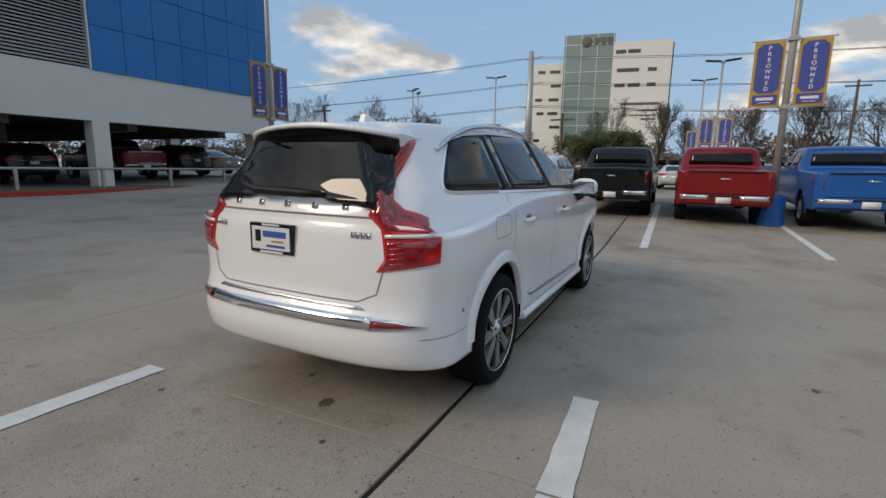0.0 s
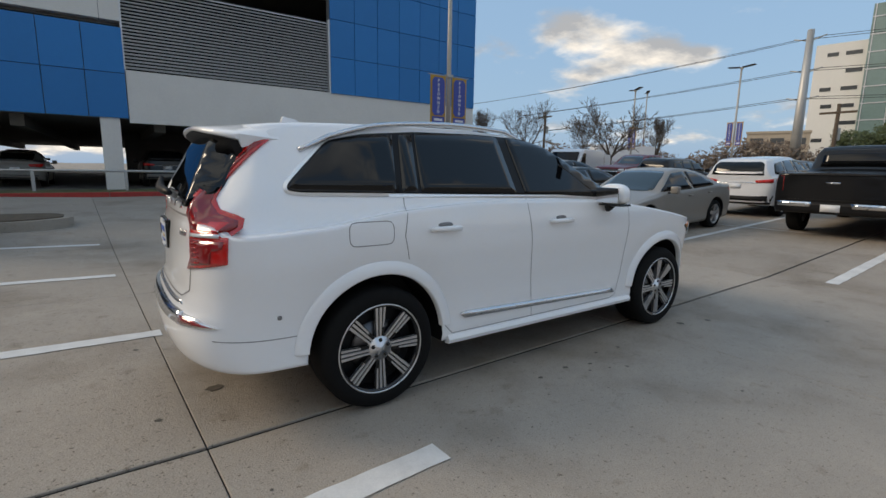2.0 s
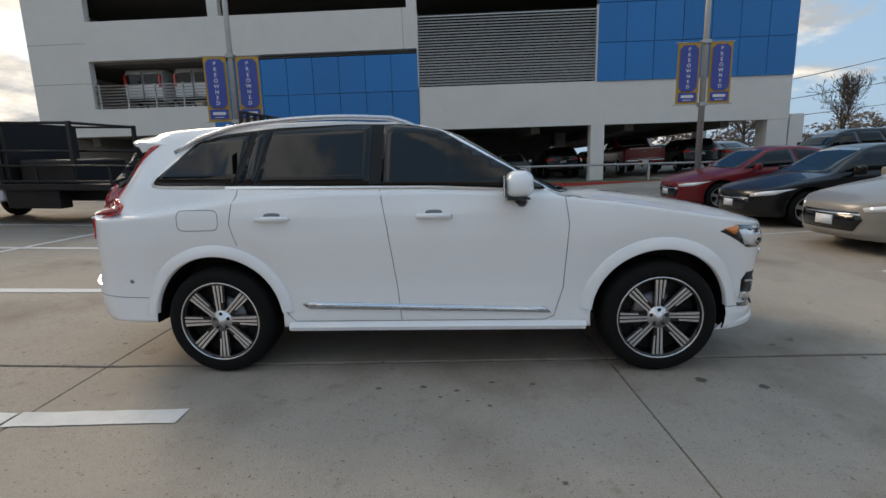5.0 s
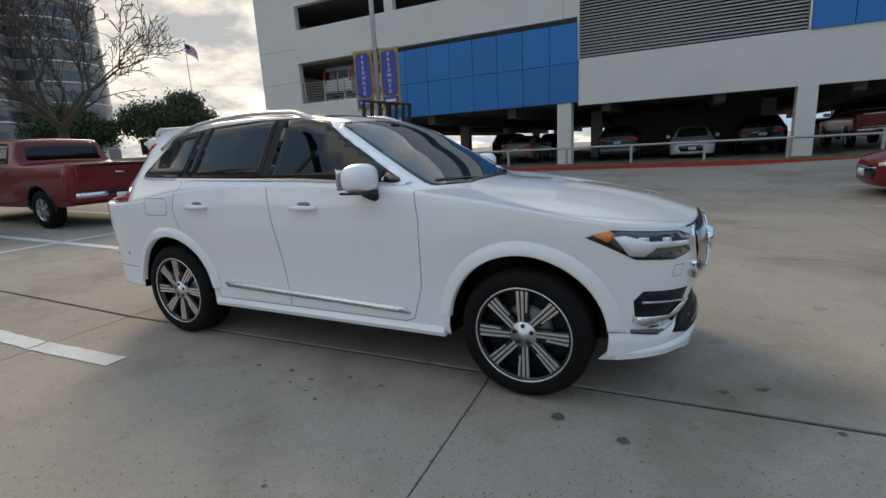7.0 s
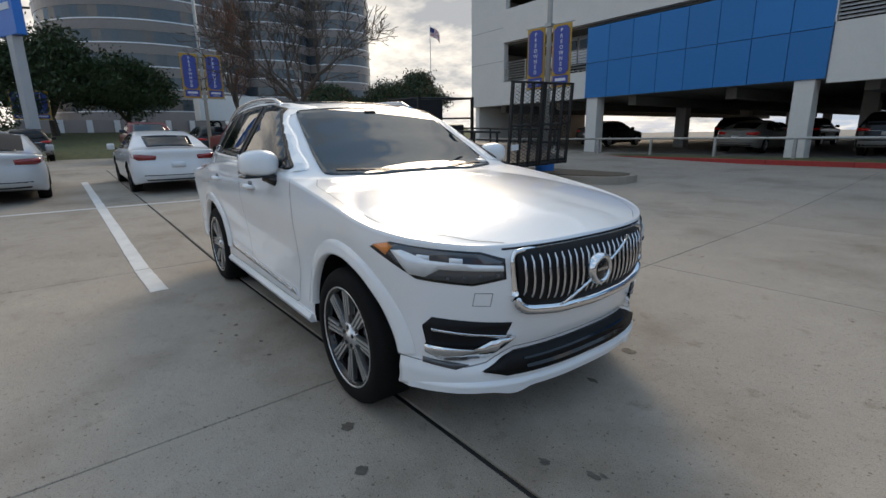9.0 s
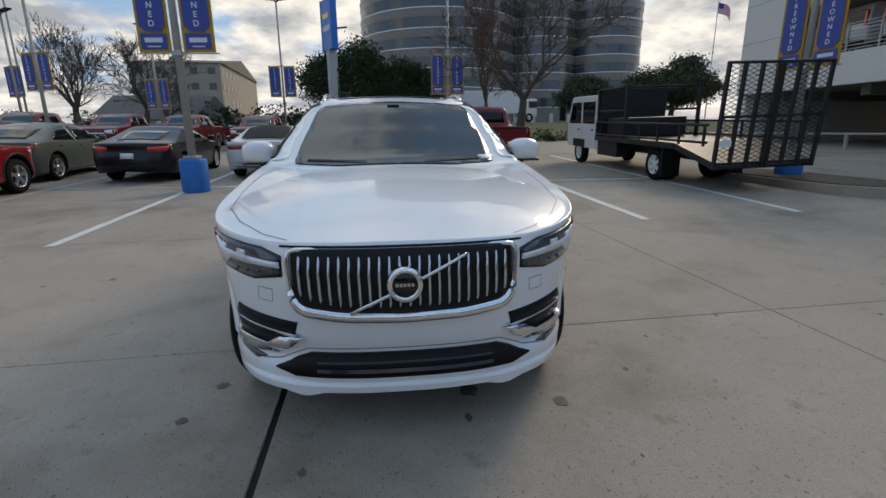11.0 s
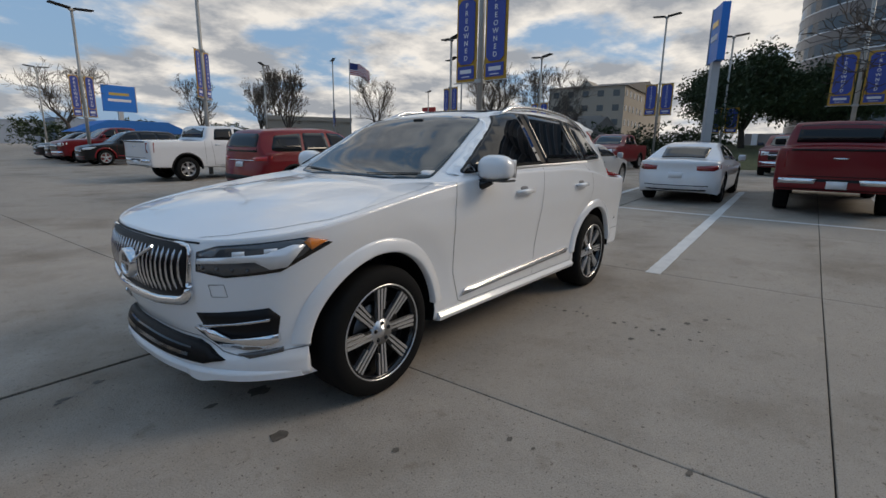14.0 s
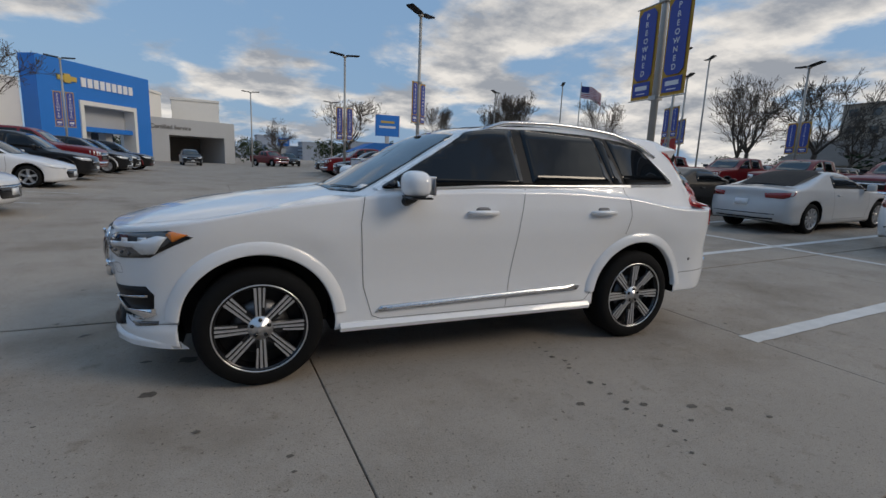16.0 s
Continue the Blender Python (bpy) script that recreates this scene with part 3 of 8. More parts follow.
    bm = bmesh.new()
    lathe(bm, [(0.001, -0.006), (0.026, -0.008), (0.030, -0.016), (0.074, -0.0165), (0.078, -0.045)] if fine else [(0.001, -0.006), (0.028, -0.008), (0.034, -0.014), (0.072, -0.020), (0.078, -0.045)], 24)
    part("hub_cap", bm, rim_mat, hub)
    if fine:
        bm = bmesh.new()
        lathe(bm, [(R + 0.003, 0.000), (R, 0.0035), (R - 0.006, 0.0035), (R - 0.008, -0.008)], segs)
        part("rim_edge", bm, rim_mat, hub, "thin machined rim edge")
        for i in range(5):
            a = 2 * math.pi * i / 5 + 0.3
            bm = bmesh.new()
            lathe(bm, [(0.001, 0.001), (0.011, 0.0), (0.0150, -0.010)], 10)
            bmesh.ops.translate(bm, verts=bm.verts[:], vec=(0.052 * math.cos(a), -0.011, 0.052 * math.sin(a)))
            part("lug_nut", bm, GLOSS_BLACK, hub)
    return hub


def arch_lip(shell, cx, cz, r, side, width=0.06, out=0.012, a0=-4, a1=184):
    """A raised rim round a wheel opening."""
    d = Vector((0, -side, 0))
    bm = bmesh.new()
    n = 48
    ring = ((r - 0.006, -0.03), (r - 0.004, out), (r + 0.006, out + 0.006), (r + width - 0.012, out + 0.004), (r + width, 0.001))
    ys = np.zeros((n + 1, len(ring)))
    for i in range(n + 1):
        a = radians(a0 + (a1 - a0) * i / n)
        for k, (rr, o) in enumerate(ring):
            x, z = cx + rr * math.cos(a), cz + rr * math.sin(a)
            h, nn = shell.ray((x, side * 4, max(z, shell.low(x) + 0.01)), d)
            ys[i, k] = h.y if h else side * shell.hw
    for _ in range(4):                                       # evened along the arch
        ys[1:-1] = (ys[:-2] + 2 * ys[1:-1] + ys[2:]) / 4
    rows = []
    for i in range(n + 1):
        a = radians(a0 + (a1 - a0) * i / n)
        rows.append([bm.verts.new((cx + rr * math.cos(a), ys[i, k] + side * o, cz + rr * math.sin(a))) for k, (rr, o) in enumerate(ring)])
    for p, q in zip(rows, rows[1:]):
        for k in range(4):
            bm.faces.new((p[k], p[k + 1], q[k + 1], q[k])).smooth = True
    return bm


# ---- the white sport utility vehicle ----
suv = thing("suv", "clean white pearl sport utility vehicle with chrome trim parked on concrete", "car")
HB = dict(nose=2.385, tail=-2.575, half=0.955, corner_n=0.80, corner_t=0.50, bow_n=2.55, bow_t=3.0, lean=1.62, crown=0.075, shoulder=0.9, edge=0.04,
          wall=[(-2.58, 0.60), (-2.445, 0.665), (-2.224, 0.705), (-2.0, 0.742), (-1.3, 0.865), (-0.5, 0.912), (0.5, 0.92), (2.39, 0.92)],
          flare=[(-1.492, 0.393, 0.51), (1.492, 0.393, 0.51)],
          belt=[(-2.58, 1.17), (-2.45, 1.15), (-2.3, 1.105), (-1.9, 1.125), (-1.3, 1.21), (-0.6, 1.245), (0, 1.243), (0.7, 1.205), (1.0, 1.175), (1.5, 1.10), (1.9, 1.03), (2.2, 0.985), (2.39, 0.955)],
          top=[(-2.58, 1.19), (-2.46, 1.24), (-2.36, 1.42), (-2.24, 1.63), (-2.12, 1.70), (-1.6, 1.745), (-0.8, 1.762), (-0.25, 1.735), (0.08, 1.665), (0.5, 1.445), (0.92, 1.225), (1.02, 1.20), (1.3, 1.175), (1.7, 1.125), (2.1, 1.045), (2.3, 0.985), (2.39, 0.958)],
          low=[(-2.58, 0.41), (-2.2, 0.385), (-1.9, 0.375), (-1.5, 0.34), (1.3, 0.32), (2.0, 0.28), (2.39, 0.265)],
          side_in=[(0.26, 0.045), (0.33, 0.045), (0.40, 0.038), (0.47, 0.038), (0.60, 0.038), (0.80, 0.022), (0.98, 0.004), (1.08, 0.006), (1.20, 0.022), (1.28, 0.035)],
          nose_in=[(0.26, 0.10), (0.30, 0.03), (0.36, 0.02), (0.44, 0.07), (0.52, 0.045), (0.62, 0.02), (0.80, 0.0), (0.90, 0.012), (0.96, 0.035)],
          tail_in=[(0.36, 0.12), (0.44, 0.03), (0.56, 0.0), (0.66, 0.015), (0.72, 0.05), (0.80, 0.075), (0.95, 0.08), (1.10, 0.095), (1.20, 0.125), (1.26, 0.14)])
sh = Shell(HB, 1.5)
AX, WR, ARCH = 1.492, 0.378, 0.452
bodymesh = sh.cut([(x, s * 1, WR + 0.015) for x in (-AX, AX) for s in (-0.95, 0.95)], ARCH, 0.36, [WHITE_PAINT, PLASTIC])
body = new("body", bodymesh)
body.parent = suv
SIDES = (("left", 1), ("right", -1))

DLO = [(0.80, 1.222), (0.05, 1.665), (-0.18, 1.705), (-0.60, 1.718), (-1.10, 1.708), (-1.48, 1.676), (-1.70, 1.625), (-1.985, 1.362), (-1.985, 1.305), (-1.90, 1.293), (-1.30, 1.284), (0.0, 1.258)]


def inset(poly, d):
    """An outline drawn in by d on every side (points run anticlockwise when seen with x to the right)."""
    out = []
    n = len(poly)
    for i in range(n):
        a, p, b = Vector(poly[i - 1]), Vector(poly[i]), Vector(poly[(i + 1) % n])
        e0, e1 = (p - a).normalized(), (b - p).normalized()
        n0, n1 = Vector((-e0.y, e0.x)), Vector((-e1.y, e1.x))
        m = (n0 + n1).normalized()
        out.append(tuple(p + m * min(d / max(m.dot(n0), 0.3), 2.5 * d)))
    return out


def between(poly, front, back):
    """The part of an outline between two slanted uprights, each given as x at the foot and x at the head."""
    out = list(poly)
    for (xa, xb), side in ((front, 1), (back, -1)):
        ins = lambda q: side * (xa + (xb - xa) * (q[1] - 1.27) / 0.43 - q[0]) >= 0
        nxt = []
        for i in range(len(out)):
            p, q = out[i - 1], out[i]
            if ins(p) != ins(q):
                f = lambda w: xa + (xb - xa) * (w[1] - 1.27) / 0.43 - w[0]
                t = f(p) / (f(p) - f(q))
                nxt.append((p[0] + (q[0] - p[0]) * t, p[1] + (q[1] - p[1]) * t))
            if ins(q):
                nxt.append(q)
        out = nxt
    return out


PANES = inset(DLO, 0.026)
GLASSES = {"front_window": between(PANES, (0.62, 0.62), (-0.325, -0.325)),
           "mirror_sail": between(PANES, (2.0, 2.0), (0.635, 0.635)),
           "rear_window": between(PANES, (-0.405, -0.405), (-1.185, -1.10)),
           "rear_vent_window": between(PANES, (-1.205, -1.12), (-1.315, -1.215)),
           "quarter_window": between(PANES, (-1.355, -1.255), (-2.5, -2.5))}
for view, s in SIDES:
    part("window_surround", sh.patch(smooth_poly(DLO, 2), view, 0.005), BRIGHT_TRIM, suv, "chrome strip round the side windows")
    part("window_pillar", sh.patch(smooth_poly(inset(DLO, 0.019), 2), view, 0.008), PLASTIC, suv)
    for name, poly in GLASSES.items():
        part(name, sh.patch(smooth_poly(poly, 2, 0.02), view, 0.011), GLOSS_BLACK if name == "mirror_sail" else GLASS, suv, "" if name == "mirror_sail" else "dark tinted side glass")
    # doors: seams, handles
    for name, pts in (("front_door_seam", [(0.86, 1.19), (0.885, 1.02), (0.86, 0.60), (0.80, 0.40), (0.74, 0.375), (-0.22, 0.375), (-0.24, 0.60), (-0.29, 1.02), (-0.33, 1.26)]),
                      ("rear_door_seam", [(-1.305, 1.28), (-1.345, 1.06), (-1.31, 0.915)]), ("rear_door_sill_seam", [(-0.22, 0.375), (-0.96, 0.375), (-1.02, 0.44)])):
        part(name, sh.line(pts, view, 0.005), SEAM, suv)
    cap = smooth_poly([(-1.70, 1.02), (-1.42, 1.02), (-1.42, 1.155), (-1.70, 1.155)], 2)
    if s < 0:
        part("fuel_flap_seam", sh.line(cap, view, 0.005, close=True), SEAM, suv)
    part("bumper_seam", sh.line([(-1.98, 0.55), (-2.40, 0.575)], view, 0.005), SEAM, suv)
    part("sill_trim", sh.patch([(0.78, 0.425), (0.74, 0.465), (-0.84, 0.515), (-0.90, 0.50), (-0.86, 0.468)], view, 0.012), SATIN, suv, "brushed metal strip along the doors")
    part("sill_trim_insert", sh.patch([(0.70, 0.440), (0.70, 0.452), (-0.80, 0.502), (-0.82, 0.487)], view, 0.016), CHROME, suv)
    for hx in (0.02, -1.05):
        h0, _ = sh.ray((hx, s * 4, 1.09), (0, -s, 0))
        bm = bmesh.new()
        tube(bm, [(hx - 0.115, h0.y - s * 0.005, 1.088), (hx - 0.10, h0.y + s * 0.026, 1.09), (hx + 0.0, h0.y + s * 0.036, 1.092), (hx + 0.10, h0.y + s * 0.026, 1.09), (hx + 0.115, h0.y - s * 0.005, 1.088)], [0.010, 0.017, 0.019, 0.017, 0.010], 10)
        part("door_handle", bm, WHITE_PAINT, suv)
        # no hollow here: the shade of the handle cup is a grey patch
        part("handle_recess", sh.patch(smooth_poly([(hx - 0.06, 1.10), (hx + 0.06, 1.10), (hx + 0.05, 1.128), (hx - 0.05, 1.128)], 2), view, 0.002, 0.03), SEAM, suv)
    for cx in (-AX, AX):
        part("arch_moulding", arch_lip(sh, cx, WR + 0.015, ARCH, s, 0.075, 0.012, 6, 174), WHITE_PAINT, suv)
    # sill skirt
    bm = bmesh.new()
    prism(bm, [(s * 0.89, 0.305), (s * 0.935, 0.312), (s * 0.944, 0.338), (s * 0.925, 0.365), (s * 0.87, 0.36)], -1.0, 1.01, "x")
    part("sill_skirt", bm, WHITE_PAINT, suv)
    # mirror
    mir = new("mirror")
    mir.parent = suv
    bm = bmesh.new()
    bmesh.ops.create_icosphere(bm, subdivisions=4, radius=1)
    for v in bm.verts:
        x, y, z = v.co
        sup = lambda c: math.copysign(abs(c) ** 0.72, c)
        x, y, z = sup(x), sup(y), sup(z)
        v.co = (0.535 + 0.095 * x * (1.0 if x > 0 else 0.75) + 0.02 * (1 - abs(y)), s * (1.02 + 0.125 * y), 1.282 + 0.084 * z - 0.01 * y * y)
    for f in bm.faces:
        f.smooth = True
    part("mirror_cover", bm, WHITE_PAINT, mir)
    bm = bmesh.new()
    box(bm, 0.452, 0.462, s * 1.02 - 0.105, s * 1.02 + 0.105, 1.215, 1.335, 0, 0.004)
    part("mirror_glass", bm, CHROME, mir)
    bm = bmesh.new()
    tube(bm, [(0.60, s * 0.88, 1.155), (0.585, s * 0.94, 1.165), (0.56, s * 0.99, 1.205)], [0.040, 0.034, 0.042], 10)
    part("mirror_foot", bm, GLOSS_BLACK, mir)
    bm = bmesh.new()
    box(bm, 0.475, 0.615, s * 1.02 - 0.115, s * 1.02 + 0.115, 1.190, 1.205, 0, 0.006)
    part("mirror_base", bm, GLOSS_BLACK, mir)
    # roof rail
    bm = bmesh.new()
    pts = []
    for i in range(29):
        x = -1.86 + (1.86 - 0.10) * i / 28
        h, _ = sh.ray((x, s * 0.60, 4), (0, 0, -1))
        k = min(1, i / 3, (28 - i) / 3)
        pts.append((x, s * 0.605, h.z - 0.012 + 0.042 * k))
    tube(bm, pts, 0.017, 8)
    part("roof_rail", bm, SATIN, suv, "satin silver roof rail")
    # headlight, thrown on from ahead and aside
    hd = (-0.72, -s * 0.69, 0)
    o_, u_, v_, d_ = frame_of(hd)
    def on(x, y, z):
        p = Vector((x, y * s, z))
        return (p.dot(u_), z)
    lamp = new("headlight")
    lamp.parent = suv
    part("bezel", sh.patch([on(1.82, 0.918, 0.950), on(1.95, 0.89, 0.985), on(2.25, 0.62, 0.945), on(2.31, 0.535, 0.912), on(2.31, 0.525, 0.822), on(2.24, 0.66, 0.800), on(2.06, 0.83, 0.826), on(1.93, 0.892, 0.900)], hd, 0.004, 0.04), GLOSS_BLACK, lamp)
    part("lens", sh.patch([on(1.90, 0.905, 0.960), on(1.99, 0.88, 0.978), on(2.25, 0.62, 0.935), on(2.30, 0.545, 0.902), on(2.30, 0.535, 0.834), on(2.24, 0.66, 0.812), on(2.08, 0.81, 0.838), on(1.97, 0.878, 0.900)], hd, 0.009, 0.04), DARK_LAMP, lamp)
    part("light_bar", sh.patch([on(1.955, 0.885, 0.950), on(2.01, 0.865, 0.955), on(2.10, 0.79, 0.915), on(2.30, 0.54, 0.884), on(2.30, 0.535, 0.860), on(2.14, 0.76, 0.878), on(2.09, 0.80, 0.842), on(2.03, 0.845, 0.850)], hd, 0.014, 0.04), CLEAR_LAMP, lamp, "clear T-shaped light guide")
    part("turn_marker", sh.patch([on(1.85, 0.912, 0.964), on(1.94, 0.892, 0.982), on(1.965, 0.885, 0.965), on(1.93, 0.895, 0.925)], hd, 0.013, 0.03), AMBER, lamp, "amber marker")
    for k in range(4):
        bm = bmesh.new()
        h, nn = sh.ray(o_ + u_ * on(2.15 + 0.05 * k, 0.72 - 0.05 * k, 0.8)[0] + v_ * (0.835 + 0.003 * k), d_)
        if h:
            bmesh.ops.create_icosphere(bm, subdivisions=2, radius=0.010, matrix=Matrix.Translation(h - d_ * 0.008))
            part("projector", bm, STEEL, lamp)
    for k in range(2):
        part("reflector", sh.patch([on(2.06 + 0.1 * k, 0.82 - 0.1 * k, 0)[0:1] + (0.915 - 0.012 * k,), on(2.10 + 0.1 * k, 0.78 - 0.1 * k, 0)[0:1] + (0.912 - 0.012 * k,), on(2.10 + 0.1 * k, 0.78 - 0.1 * k, 0)[0:1] + (0.935 - 0.014 * k,), on(2.06 + 0.1 * k, 0.82 - 0.1 * k, 0)[0:1] + (0.940 - 0.014 * k,)], hd, 0.012, 0.03), CLEAR_LAMP, lamp)
    # fog inlet with its chrome blade
    fd = (-0.86, -s * 0.5, 0)
    o2, u2, v2, d2 = frame_of(fd)
    def of(y, z):
        x = 2.36 - 0.35 * max(0.0, y - 0.35) ** 1.6
        return (Vector((x, y * s, z)).dot(u2), z)
    fog = new("fog_inlet")
    fog.parent = suv
    part("recess", sh.patch([of(0.50, 0.608), of(0.86, 0.648), of(0.90, 0.60), of(0.88, 0.485), of(0.66, 0.475), of(0.53, 0.54)], fd, 0.004, 0.05), PLASTIC, fog)
    part("blade", sh.patch([of(0.50, 0.548), of(0.86, 0.598), of(0.86, 0.584), of(0.62, 0.553), of(0.545, 0.530)], fd, 0.016, 0.05), SATIN, fog)
    part("chrome_wing", sh.patch([of(0.48, 0.540), of(0.60, 0.535), of(0.68, 0.492), of(0.885, 0.518), of(0.885, 0.478), of(0.82, 0.440), of(0.63, 0.430)], fd, 0.022, 0.04), CHROME, fog, "polished chrome wing")
    part("fog_light", sh.patch([of(0.70, 0.405), of(0.90, 0.440), of(0.90, 0.415), of(0.76, 0.388)], fd, 0.006, 0.04), DARK_LAMP, suv)
    part("washer_cap_seam", sh.line([of(0.60, 0.76), of(0.68, 0.765), of(0.69, 0.705), of(0.61, 0.70)], fd, 0.004, close=True), SEAM, suv)
    # rear lamp, thrown on from behind and aside
    tl = new("tail_light")
    tl.parent = suv
    ym = lambda pts: [(y * s, z) for y, z in pts]
    td = (0.582, -s * 0.813, 0)
    tm = lambda pts: [(-s * a, z) for a, z in pts]
    part("lens", sh.patch(tm([(-1.305, 1.60), (-1.385, 1.60), (-1.447, 1.52), (-1.591, 1.368), (-1.665, 1.205), (-1.619, 1.132), (-1.613, 0.984), (-1.648, 0.919), (-1.366, 0.975), (-1.352, 1.182), (-1.389, 1.201), (-1.482, 1.228), (-1.524, 1.276), (-1.495, 1.372), (-1.372, 1.52)]), td, 0.008, 0.03), RED_LAMP, tl, "red sculpted tail light")
    part("light_rib", sh.patch(tm([(-1.340, 1.585), (-1.372, 1.585), (-1.445, 1.495), (-1.580, 1.350), (-1.642, 1.208), (-1.600, 1.130), (-1.375, 1.130), (-1.378, 1.172), (-1.482, 1.206), (-1.550, 1.262), (-1.522, 1.370), (-1.400, 1.52)]), td, 0.011, 0.03), DARK_RED_LAMP, tl)
    part("lower_lens", sh.patch(tm([(-1.600, 1.085), (-1.600, 0.985), (-1.625, 0.942), (-1.460, 0.972), (-1.450, 1.035), (-1.388, 1.050), (-1.378, 1.088)]), td, 0.011, 0.03), DARK_RED_LAMP, tl)
    for k in range(5):
        z = 0.958 + 0.026 * k
        part("light_element", sh.patch(tm([(-1.595, z), (-1.535, z + 0.008), (-1.535, z + 0.016), (-1.595, z + 0.008)]), td, 0.013, 0.03), RED_LAMP, tl)
    part("clear_bar", sh.patch(tm([(-1.605, 1.094), (-1.605, 1.110), (-1.400, 1.122), (-1.400, 1.104)]), td, 0.016, 0.03), CLEAR_LAMP, tl)
    part("bumper_reflector", sh.patch(ym([(0.60, 0.672), (0.72, 0.668), (0.825, 0.648), (0.60, 0.638)]), "rear", 0.016, 0.03), DARK_RED_LAMP, suv)
    part("reflector_surround", sh.patch(ym([(0.58, 0.682), (0.73, 0.677), (0.848, 0.643), (0.58, 0.625)]), "rear", 0.012, 0.03), CHROME, suv)
    for cx in (-AX, AX):
        wheel(suv, cx, s * 0.925, WR, 0.265, 8, ALLOY, 0.735, True, True, GLOSS_BLACK)
    part("parking_sensor", sh.patch(smooth_poly([(-2.10, 0.66), (-2.075, 0.66), (-2.075, 0.685), (-2.10, 0.685)], 2), view, 0.002, 0.02), SEAM, suv)
    part("wiper", sh.line([(0.95, s * 0.20), (0.84, s * 0.62)], "top", 0.02, 0.012), PLASTIC, suv)

# windscreen and roof glass, thrown on from above
WS = smooth_poly([(1.0, 0.0), (0.985, 0.38), (0.86, 0.715), (0.62, 0.690), (0.20, 0.615), (0.10, 0.58), (0.075, 0.0), (0.10, -0.58), (0.20, -0.615), (0.62, -0.690), (0.86, -0.715), (0.985, -0.38)], 1)
part("windscreen", sh.patch(WS, "top", 0.006, 0.05), SHIELD, suv, "windscreen reflecting a cloudy sky")
part("panorama_roof", sh.patch(smooth_poly([(-0.12, -0.48), (-0.12, 0.48), (-1.25, 0.48), (-1.25, -0.48)], 2), "top", 0.004, 0.08), GLASS, suv)
bm = bmesh.new()
box(bm, 0.16, 0.20, -0.05, 0.05, 1.585, 1.640, 0, 0.01)
part("sensor_pod", bm, PLASTIC, suv)
bm = bmesh.new()
prism(bm, [(-1.78, 1.74), (-1.62, 1.745), (-1.68, 1.775), (-1.76, 1.79)], -0.02, 0.02, "y")
part("roof_antenna", bm, WHITE_PAINT, suv)
for s in (1, -1):
    part("bonnet_seam", sh.line([(0.93, s * 0.79), (1.1, s * 0.865), (1.5, s * 0.885), (1.80, s * 0.865), (2.02, s * 0.76), (2.19, s * 0.62), (2.27, s * 0.50)], "top", 0.004), SEAM, suv)
    part("bonnet_crease", sh.line([(1.02, s * 0.60), (1.5, s * 0.57), (2.15, s * 0.47)], "top", 0.004), WHITE_PAINT, suv)

# rear: glass, wiper, spoiler, plate, chrome, letters
part("rear_glass", sh.patch([(-0.575, 1.240), (-0.32, 1.252), (-0.22, 1.280), (0.22, 1.280), (0.32, 1.252), (0.575, 1.240), (0.574, 1.33), (0.535, 1.46), (0.49, 1.58), (0.40, 1.61), (0.0, 1.63), (-0.40, 1.61), (-0.49, 1.58), (-0.535, 1.46), (-0.574, 1.33)], "rear", 0.020, 0.03), GLASS, suv, "dark rear window")
bm, bu = bmesh.new(), bmesh.new()
n = 24
rows, under = [], []
for i in range(n + 1):
    y = -0.56 + 1.12 * i / n
    q = abs(y) / 0.56
    r0, _ = sh.ray((-1.95, y, 4), (0, 0, -1))
    r1, _ = sh.ray((-2.16, y * 0.98, 4), (0, 0, -1))
    xl, zl = -2.345 + 0.16 * q ** 4, 1.684 - 0.058 * q * q
    foot, _ = sh.ray((-6, y * 0.955, 1.535 - 0.03 * q * q), (1, 0, 0))
    rows.append([bm.verts.new(c) for c in ((-1.95, y, r0.z + 0.001), (-2.16, y, max(r1.z, zl) + 0.012 - 0.010 * q ** 4), (xl + 0.03, y, zl + 0.006), (xl, y, zl - 0.006), (xl + 0.004, y * 0.995, zl - 0.024), (xl + 0.02, y * 0.985, zl - 0.028), (-2.15, y * 0.97, zl - 0.05 - 0.02 * q))])
    under.append([bu.verts.new(c) for c in ((xl + 0.014, y * 0.985, zl - 0.031), (-2.27 + 0.07 * q ** 4, y * 0.975, zl - 0.062), (foot.x - 0.012, y * 0.955, foot.z), (foot.x + 0.03, y * 0.955, foot.z + 0.01))])
for b_, rs in ((bm, rows), (bu, under)):
    for a, b in zip(rs, rs[1:]):
        for k in range(len(a) - 1):
            b_.faces.new((a[k], b[k], b[k + 1], a[k + 1])).smooth = True
    b_.faces.new(rs[0])
    b_.faces.new(rs[-1][::-1])
spoiler = part("spoiler", bm, WHITE_PAINT, suv, "white roof spoiler")
part("spoiler_underside", bu, PLASTIC, suv, "black underside of the spoiler")
bm = bmesh.new()
tube(bm, [(-2.475, 0.33, 1.375), (-2.485, 0.30, 1.335), (-2.50, 0.18, 1.31), (-2.50, -0.16, 1.305), (-2.49, -0.30, 1.30)], [0.012, 0.022, 0.026, 0.024, 0.014], 8)
part("rear_wiper", bm, PLASTIC, suv)
part("hatch_crease", sh.line([(-0.63, 1.19), (0.63, 1.19)], "rear", 0.012), SEAM, suv)
part("hatch_seam", sh.line([(-0.645, 1.12), (-0.645, 0.96), (-0.60, 0.80), (-0.50, 0.755), (0.50, 0.755), (0.60, 0.80), (0.645, 0.96), (0.645, 1.12)], "rear", 0.008), SEAM, suv)
part("load_edge", sh.patch([(-0.55, 0.715), (0.55, 0.715), (0.52, 0.735), (-0.52, 0.735)], "rear", 0.004), SATIN, suv)
